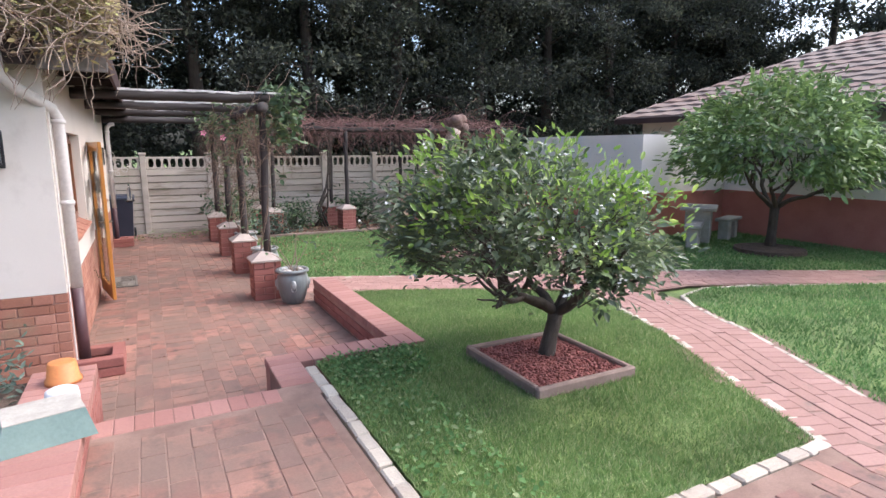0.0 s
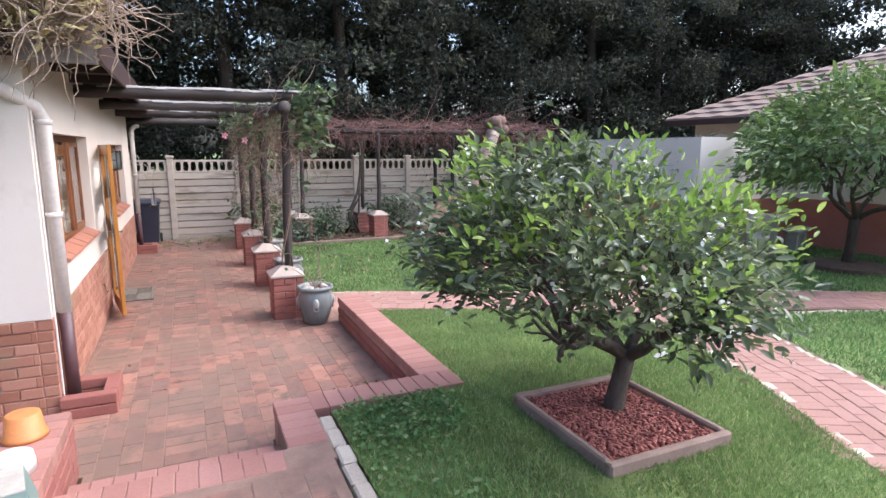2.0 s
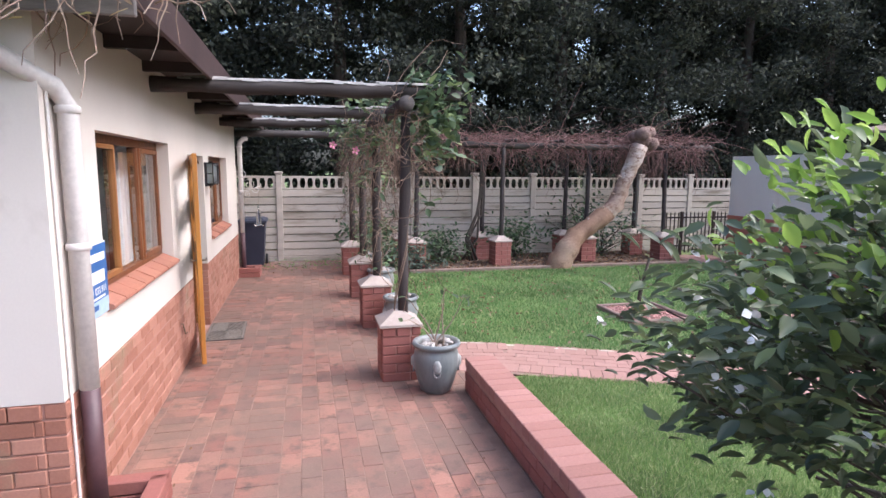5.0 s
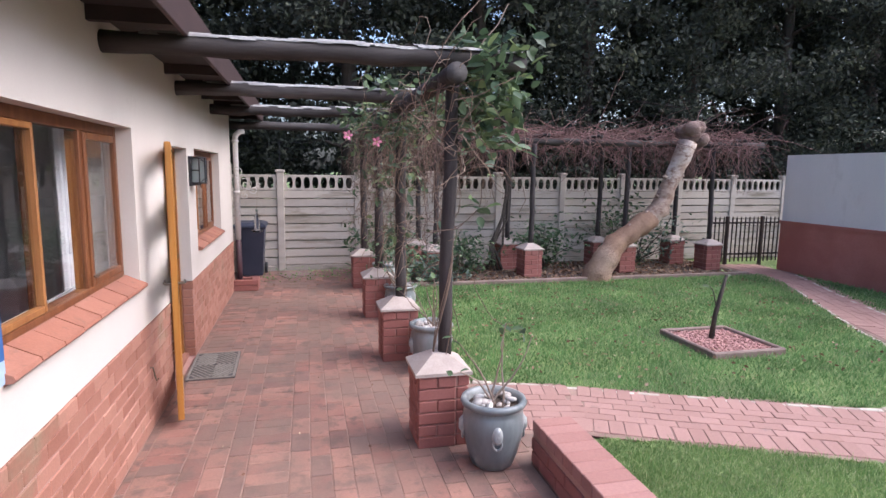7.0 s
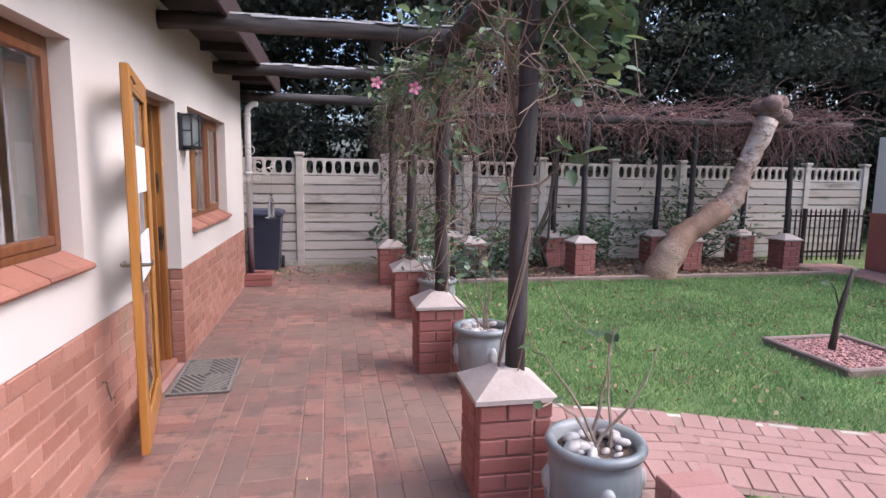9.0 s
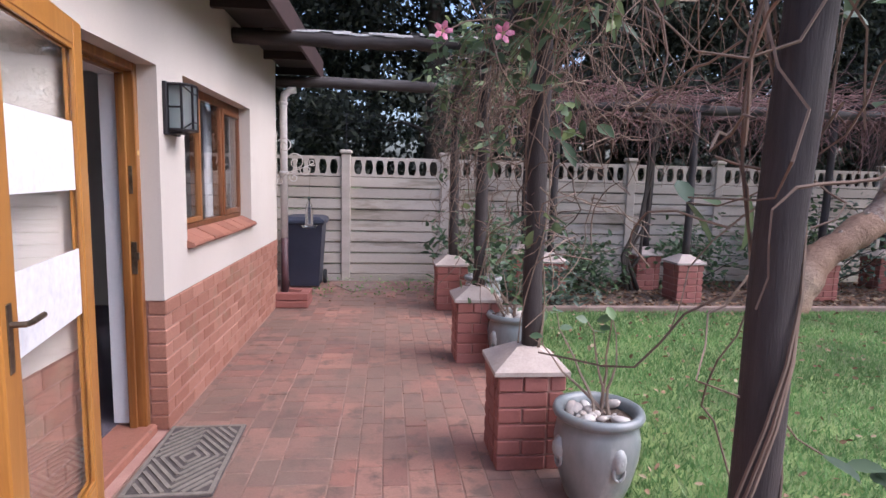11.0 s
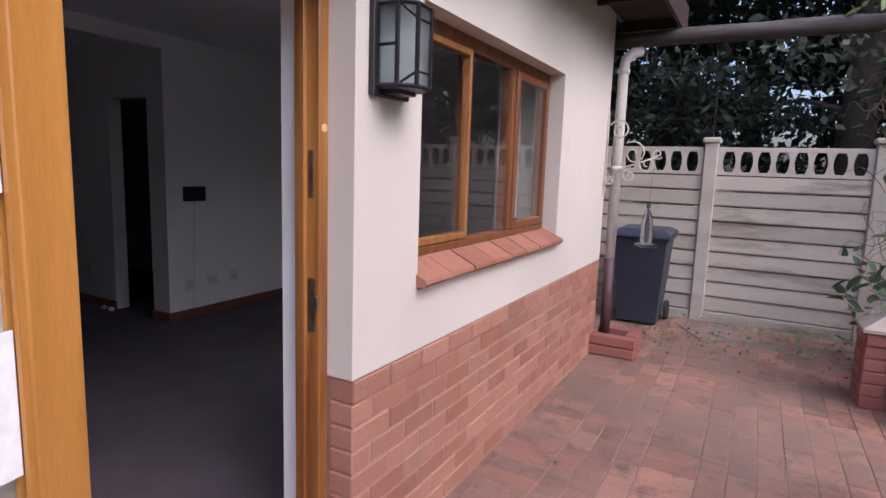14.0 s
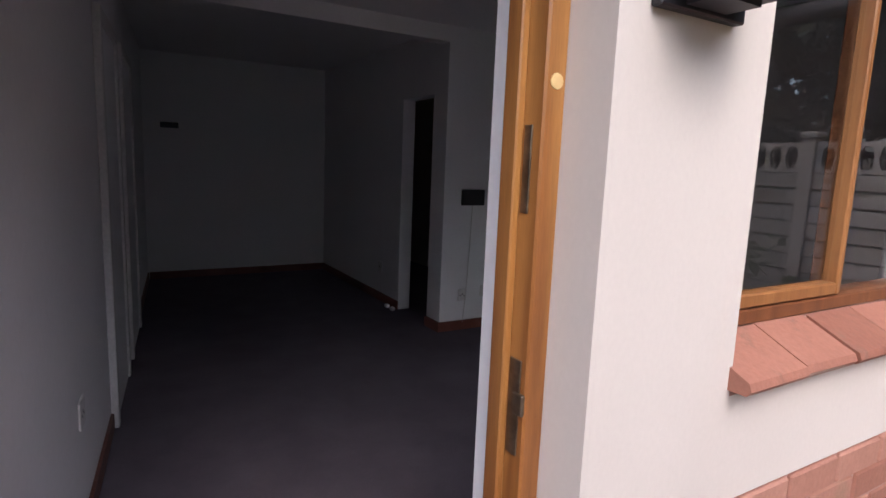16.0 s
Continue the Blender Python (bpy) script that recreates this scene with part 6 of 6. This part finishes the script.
def weeds(x0, x1, y0, y1, n, label):
    x, y = RNG.uniform(x0, x1, n), RNG.uniform(y0, y1, n)
    P = np.stack([x, y, levels(x, y) + RNG.uniform(0.02, 0.07, n)], 1)
    tagged(new("lawn_weeds", leaves("lawn_weeds", P, 0.04, 0.013, grass_m, 0, None, 0.6)), label, "weeds", "", "stuff")


weeds(1.05, 1.85, 4.55, 5.15, 900, "bright clover-like weeds at the lawn corner")
weeds(1.05, 1.6, 2.8, 4.8, 600, "bright clover-like weeds along the lawn edge")
litter("fallen_leaves", 1.7, 8.4, 13.9, 15.6, 0.035, 2600, "brown fallen leaves in the flower bed", 0.07)
litter("fallen_leaves", 1.25, 1.78, 5.58, 6.2, 0.006, 150, "brown fallen leaves in the patio corner", 0.045)
weeds(-0.5, 1.6, 14.4, 15.7, 320, "small moss and weed tufts in the paving joints")
litter("fallen_leaves", -0.6, 1.6, 14.2, 15.6, 0.006, 220, "dry leaf bits along the foot of the precast wall", 0.03)
litter("fallen_leaves", -0.6, 1.6, 5.6, 15.5, 0.004, 60, "few dry leaves scattered on the patio", 0.03)
P = np.stack([RNG.uniform(1.7, 8.0, 900), RNG.uniform(9.0, 13.6, 900), np.full(900, 0.045)], 1)
tagged(new("fallen_leaves", leaves("fallen_leaves", P[[inside(x, y, LAWN_FAR) for x, y in P[:, :2]]], 0.05, 0.014, litter_m, 0, None, 0.3)), "pale dry leaves scattered on the lawn", "leaf litter", "", "stuff")

# ---- stone garden table and benches ----
def stone_seat(at, lx, ly, h, label, name, cat, turn):
    t = thing(name, at, label, cat, turn=turn)
    part("slab", Geo().box(-lx / 2, -ly / 2, h - 0.07, lx / 2, ly / 2, h, 0.015), stone_top, t)
    for s in (-1, 1):
        part("leg", Geo().box(s * lx * 0.28 - 0.09, -ly * 0.36, -0.05, s * lx * 0.28 + 0.09, ly * 0.36, h - 0.07, 0.02), stone_top, t)


stone_seat((10.45, 9.1, 0.06), 1.0, 0.7, 0.70, "weathered stone garden table by the white wall", "garden_table", "table", 35)
stone_seat((9.75, 8.65, 0.06), 0.85, 0.32, 0.42, "weathered stone bench beside the garden table", "garden_bench", "bench", 35)
stone_seat((11.3, 9.0, 0.06), 0.85, 0.32, 0.42, "weathered stone bench beside the garden table", "garden_bench", "bench", 20)

# ---- inside the room ----
pn = thing("wall_screen", (-4.0, 12.72, 1.18), "black flat wall panel with a hanging white cord", "panel")
part("panel", Geo().box(0.0, -0.11, -0.065, 0.03, 0.11, 0.065, 0.006), black_m, pn)
part("cord", Geo().tube([(0.012, 0.0, -0.065), (0.012, -0.01, -0.4), (0.012, -0.03, -0.85), (0.012, -0.05, -1.06)], 0.004, 5), white_plastic, pn)


def socket(m, w, label):
    t = thing("wall_socket", (0, 0, 0), label, "socket", "wall sockets")
    t.matrix_basis = m
    part("plate", Geo().box(0, -w / 2, -0.05, 0.008, w / 2, 0.05, 0.002), white_plastic, t)
    for k in (-1, 0, 1):
        part("pin_hole", Geo().box(0.0082, k * 0.018 - 0.004, -0.012 + 0.012 * (k == 0), 0.0092, k * 0.018 + 0.004, -0.002 + 0.014 * (k == 0)), black_m, t)


socket(pose(-4.0, 12.66, 0.36), 0.08, "white double wall socket above the skirting")
socket(pose(-4.0, 12.90, 0.38), 0.12, "white double wall socket above the skirting")
socket(pose(-4.0, 13.14, 0.38), 0.08, "white double wall socket above the skirting")
socket(pose(-2.35, 10.004, 0.52, 0, 0, 84.26), 0.10, "white wall socket on the side wall")
socket(pose(-5.2, 12.448, 0.40, 0, 0, -90), 0.08, "white wall socket on the inner wall")
vt = thing("wall_vent", (-6.95, 10.72, 1.74), "small dark air vent high on the back wall", "vent")
part("grille", Geo().box(0, -0.09, -0.03, 0.012, 0.09, 0.03, 0.003), black_m, vt)
dl = thing("downlight", (-2.7, 12.2, 2.50), "small white recessed ceiling downlight", "ceiling light")
part("rim", Geo().lathe([(0.045, 0.0), (0.045, -0.006), (0.032, -0.008), (0.03, 0.0)], 20), white_plastic, dl)
part("lamp", Geo().lathe([(0.0, -0.002), (0.03, -0.002)], 16), lamp_glow, dl)
cb = thing("loose_plugs", (-4.9, 12.36, 0.062), "two small white plugs lying on the carpet", "plug")
for x in (0.0, 0.12):
    part("plug", Geo().box(x, 0, 0, x + 0.05, 0.04, 0.035, 0.008), white_plastic, cb)

# ---- brick faces ----
for a, b in ((Y0, 9.88), (10.785, Y1)):
    brick_run(dado_east, brick_m, "y", HX - 0.05, a, b, 0.005, 9, 0.10, 0.006)
brick_run(dado_south, brick_m, "x", Y0 + 0.05, -3.4, HX - 0.105, 0.005, 9, 0.10, 0.006, -1)
brick_run(low, pillar_brick, "y", 1.85, 5.50, 8.10, 0.005, 2, 0.10)
brick_run(low, pillar_brick, "x", 5.44, 0.94, 1.80, 0.005, 2, 0.10)
brick_run(planter, pillar_brick, "y", -0.50, -1.0, 5.50, 0.02, 4, 0.10)
brick_run(planter, pillar_brick, "x", 5.45, -0.83, -0.45, 0.02, 4, 0.10)
# copings: headers laid across
k = 0
y = 5.56
while y < 8.10:
    lay("coping_brick", low, 1.925, y, 0.262, 0.262, 0.109, 0.078, coping_m, 0, 0.005, 0.25)
    y += 0.112
x = 0.99
while x < 2.03:
    lay("coping_brick", low, x, 5.37, 0.262, 0.109, 0.262, 0.078, coping_m, 0, 0.005, 0.25)
    x += 0.112
for y in (4.86, 4.97, 5.08, 5.19, 5.30, 5.41):
    lay("coping_brick", low, 0.82, y, 0.262, 0.236, 0.107, 0.078, coping_m, 0, 0.005, 0.2)
side = structure("step_cheek", Geo().box(0.705, 4.80, -0.1, 0.94, 5.25, 0.222), pillar_brick, "painted brick cheek beside the steps", "step")
y = -0.95
while y < 5.5:
    lay("coping_brick", planter, -0.645, y, 0.405, 0.385, 0.109, 0.09, coping_m, 0, 0.005, 0.2)
    y += 0.112


def gully(y0, y1, x1, label):
    t = thing("drain_gully", (HX, y0, 0), label, "gully", "drain gullies")
    w, d = x1 - HX, y1 - y0
    for z in (0.043, 0.128):
        lay("brick", t, w / 2, 0.05, z, round(w, 2), 0.10, BH, pillar_brick, 0, 0.006)
        lay("brick", t, w - 0.05, d / 2 + 0.05, z, round(d - 0.12, 2), 0.10, BH, pillar_brick, 90, 0.006)
        lay("brick", t, w / 2, d - 0.02, z, round(w, 2), 0.10, BH, pillar_brick, 0, 0.006)
    part("pit", Geo().box(0, 0.1, -0.04, w - 0.1, d - 0.07, 0.015), soil_m, t)


gully(6.42, 6.86, -0.33, "small red brick drain box at the downpipe foot")
gully(13.93, 14.29, -0.34, "small red brick drain box at the downpipe foot")


# ---- paving ----
PW, PL = 0.131, 0.262


def columns(poly, x0, x1, y0, y1, across, seed):
    """Columns of pavers laid end to end, joints broken from column to column; at the places in across, a double column of pavers laid crosswise."""
    rnd = random.Random(seed)
    out, x, i = [], x0, 0
    while x < x1:
        cross = any(abs(x - a) < 0.06 for a in across)
        step, wide = (PW, PL) if cross else (PL, PW)
        y = y0 - (PL / 2 if i % 2 else 0.0) + rnd.uniform(-0.04, 0.04)
        while y < y1:
            px, py = x + wide / 2, y + step / 2
            if all(inside(px + a * wide * 0.46, py + b * step * 0.46, poly) for a in (-1, 1) for b in (-1, 1)):
                out.append((px, py, 0 if cross else 90))
            y += step
        x += wide
        i += 1
    return out


def pave(parent, spots, z, mat, join_mat, near, name="paver", size=(0.218, 0.1065)):
    """Pavers of their own where near(x, y), the rest joined."""
    rest = Geo()
    n = 0
    for x, y, a in spots:
        zz = (z(x, y) if callable(z) else z) - 0.025 + JIT.uniform(-0.0025, 0.0025)
        if near(x, y) and n < 300:
            ob = lay(name, parent, x, y, zz, *size, 0.05, mat, a + JIT.gauss(0, 0.4), 0.004, 0.35)
            if callable(z):
                fall = Vector((z(x - 0.05, y) - z(x + 0.05, y), z(x, y - 0.05) - z(x, y + 0.05), 0.1)).normalized()
                tilt = Vector((0, 0, 1)).rotation_difference(fall).to_matrix().to_4x4()
                here = ob.matrix_basis.copy()
                spot = here.translation.copy()
                here.translation = (0, 0, 0)
                ob.matrix_basis = Matrix.Translation(spot) @ tilt @ here
            n += 1
        else:
            hl, hs = size[0] / 2, size[1] / 2
            c, s = (hl, hs) if a % 180 == 0 else (hs, hl)
            ca, sa = (1, 0) if a % 90 == 0 else (math.cos(radians(a)), math.sin(radians(a)))
            if a % 90 == 0:
                loc = [(-c, -s), (c, -s), (c, s), (-c, s)]
            else:
                loc = [(u * ca - w * sa, u * sa + w * ca) for u, w in ((-hl, -hs), (hl, -hs), (hl, hs), (-hl, hs))]
            ins = [(u * 0.965, w * 0.965) for u, w in loc]
            rise = lambda u, w: zz + (z(x + u, y + w) - z(x, y) if callable(z) else 0.0)
            v = [(x + u, y + w, rise(u, w) - 0.02) for u, w in loc] + [(x + u, y + w, rise(u, w) + 0.022) for u, w in loc] + [(x + u, y + w, rise(u, w) + 0.025) for u, w in ins]
            rest.add(v, [(0, 1, 5, 4), (1, 2, 6, 5), (2, 3, 7, 6), (3, 0, 4, 7), (4, 5, 9, 8), (5, 6, 10, 9), (6, 7, 11, 10), (7, 4, 8, 11), (8, 9, 10, 11)])
    if rest.v:
        tagged(part(name + "s_joined", rest, join_mat, parent), kind="stuff")


patio = structure("patio", Geo().box(-0.65, 5.6, -0.05, -0.6, 5.65, -0.03), joint_m, "worn red brick paving of the sunken patio", "paving")
pave(patio, columns(PATIO, -1.561, 2.06, 5.18, 15.72, (-0.645, 0.010), 8), 0.0, paver_m, paver_join, lambda x, y: 7.9 < y < 12.9 and x < 1.1, size=(0.256, 0.1255))
for k in range(56):
    lay("cut_paver", patio, -0.671, 6.62 + 0.131 * k, -0.027, 0.05, 0.125, 0.05, paver_m, 0, 0.004, 0.3)
TERRACE = [(-0.45, -1.0), (4.3, -1.0), (4.3, 2.52), (0.92, 2.52), (0.92, 4.58), (-0.45, 4.58)]
terrace = structure("terrace", Geo().box(0.0, 0.0, 0.25, 0.05, 0.05, 0.27), joint_m, "red brick paving of the upper terrace", "paving")
pave(terrace, columns(TERRACE, -0.45, 4.3, -1.0, 4.58, (0.205,), 9), 0.30, paver_m, paver_join, lambda x, y: y > 2.0 or (x > 1.5 and y > 1.3), size=(0.256, 0.1255))
x = -0.39
while x < 0.70:
    lay("step_brick", terrace, x, 4.69, 0.262, 0.108, 0.214, 0.076, coping_m, 0, 0.005, 0.2)
    lay("step_brick", terrace, x, 5.05, 0.112, 0.108, 0.214, 0.076, coping_m, 0, 0.005, 0.2)
    lay("step_brick", terrace, x, 4.87, 0.112, 0.108, 0.13, 0.076, coping_m, 0, 0.005, 0.2)
    x += 0.111


def path(name, line, label, near, rows=4):
    """A brick path: headers at both edges, rows of stretchers between."""
    pts = [Vector((*p, 0)) for p in line]
    spots, strip, kerbs = [], [], []
    lens = [(b - a).length for a, b in zip(pts, pts[1:])]
    total = sum(lens)

    def at(s):
        for (a, b), ln in zip(zip(pts, pts[1:]), lens):
            if s <= ln:
                d = (b - a).normalized()
                return a + d * s, d
            s -= ln
        d = (pts[-1] - pts[-2]).normalized()
        return pts[-1], d

    s = 0.0
    while s < total:
        p, d = at(s)
        e = Vector((-d.y, d.x, 0))
        ang = math.degrees(math.atan2(d.y, d.x))
        for o in (-0.0558 * rows - 0.109, 0.0558 * rows + 0.109):
            spots.append((*(p + e * o)[:2], ang + 90))
        s += 0.1115
    for r in range(rows):
        s = 0.111 * (r % 2)
        while s < total:
            p, d = at(s)
            e = Vector((-d.y, d.x, 0))
            spots.append((*(p + e * (0.1115 * (r - (rows - 1) / 2)))[:2], math.degrees(math.atan2(d.y, d.x))))
            s += 0.223
    v, f = [], []
    n = int(total / 0.2)
    for k in range(n + 1):
        p, d = at(total * k / n)
        e = Vector((-d.y, d.x, 0))
        for o in (-0.50, 0.50):
            q = p + e * o
            v.append((q.x, q.y, level(q.x, q.y) + 0.004))
        if k:
            f.append((2 * k - 2, 2 * k - 1, 2 * k + 1, 2 * k))
    par = structure(name, Geo().add(v, f), joint_m, label, "path")
    pave(par, spots, lambda x, y: level(x, y) + 0.011, path_m, path_join, near)
    return par


path("path_crossing", [(1.8, 9.02), (2.5, 8.84), (3.1, 8.55), (4.2, 8.06), (5.1, 7.6), (5.9, 7.2)], "red brick path from the patio across the lawns", lambda x, y: x < 5)
path("path_main", [(3.55, 2.05), (3.76, 2.70), (3.98, 3.30), (4.27, 3.87), (4.64, 4.62), (5.10, 5.35), (5.42, 5.95), (5.78, 6.7), (6.3, 7.7), (7.0, 9.0), (7.45, 10.2), (8.2, 11.7), (8.95, 13.2), (9.2, 14.9)], "long red brick garden path between the lawns", lambda x, y: y < 6.3, 3)
path("path_side", [(6.0, 6.9), (7.0, 6.85), (8.2, 6.35), (9.75, 5.5), (12.3, 4.1)], "red brick path to the far side of the garden", lambda x, y: x < 8)


def edging(poly_line, label, wide=0.062):
    t = thing("lawn_edging", (*poly_line[0], level(*poly_line[0])), label, "edging", "lawn edgings", "structure")
    o = Vector((*poly_line[0], level(*poly_line[0])))
    for (xa, ya), (xb, yb) in zip(poly_line, poly_line[1:]):
        ln = math.hypot(xb - xa, yb - ya)
        n = max(1, round(ln / 0.2))
        for k in range(n):
            f = (k + 0.5) / n
            x, y = xa + (xb - xa) * f, ya + (yb - ya) * f
            lay("kerb_stone", t, x - o.x + JIT.gauss(0, 0.004), y - o.y + JIT.gauss(0, 0.004), level(x, y) - o.z - 0.030 + JIT.gauss(0, 0.003), round(JIT.uniform(0.175, 0.198), 2), wide, 0.08, kerb_m, math.degrees(math.atan2(yb - ya, xb - xa)), 0.012, 1.2)


edging([(0.985, 5.12), (0.985, 3.9), (0.99, 2.60), (3.33, 2.58), (3.49, 2.93), (3.70, 3.47), (4.02, 4.19), (4.32, 4.80), (4.62, 5.38), (5.2, 6.6)], "row of pale kerb stones round the near lawn", 0.09)
edging([(1.62, 9.62), (2.4, 9.32), (3.3, 8.90), (4.2, 8.51), (4.9, 8.26), (5.7, 8.46), (6.5, 9.26), (6.98, 10.28), (7.63, 11.38), (8.58, 13.0)], "row of pale kerb stones round the far lawn")
edging([(1.62, 9.66), (1.62, 13.74)], "row of pale kerb stones between patio and lawn")
edging([(7.0, 7.52), (9.9, 5.92), (12.3, 4.66)], "row of pale kerb stones along the side lawn")
edging([(7.0, 7.55), (7.62, 9.72), (8.32, 11.42), (9.42, 13.6)], "row of pale kerb stones along the side lawn")
edging([(4.10, 2.6), (4.38, 3.17), (4.74, 3.92), (5.11, 4.58), (5.62, 5.32), (6.12, 5.88), (6.9, 6.18), (7.6, 5.98), (9.6, 5.03), (12.3, 3.63)], "row of pale kerb stones round the lawn beside the path")
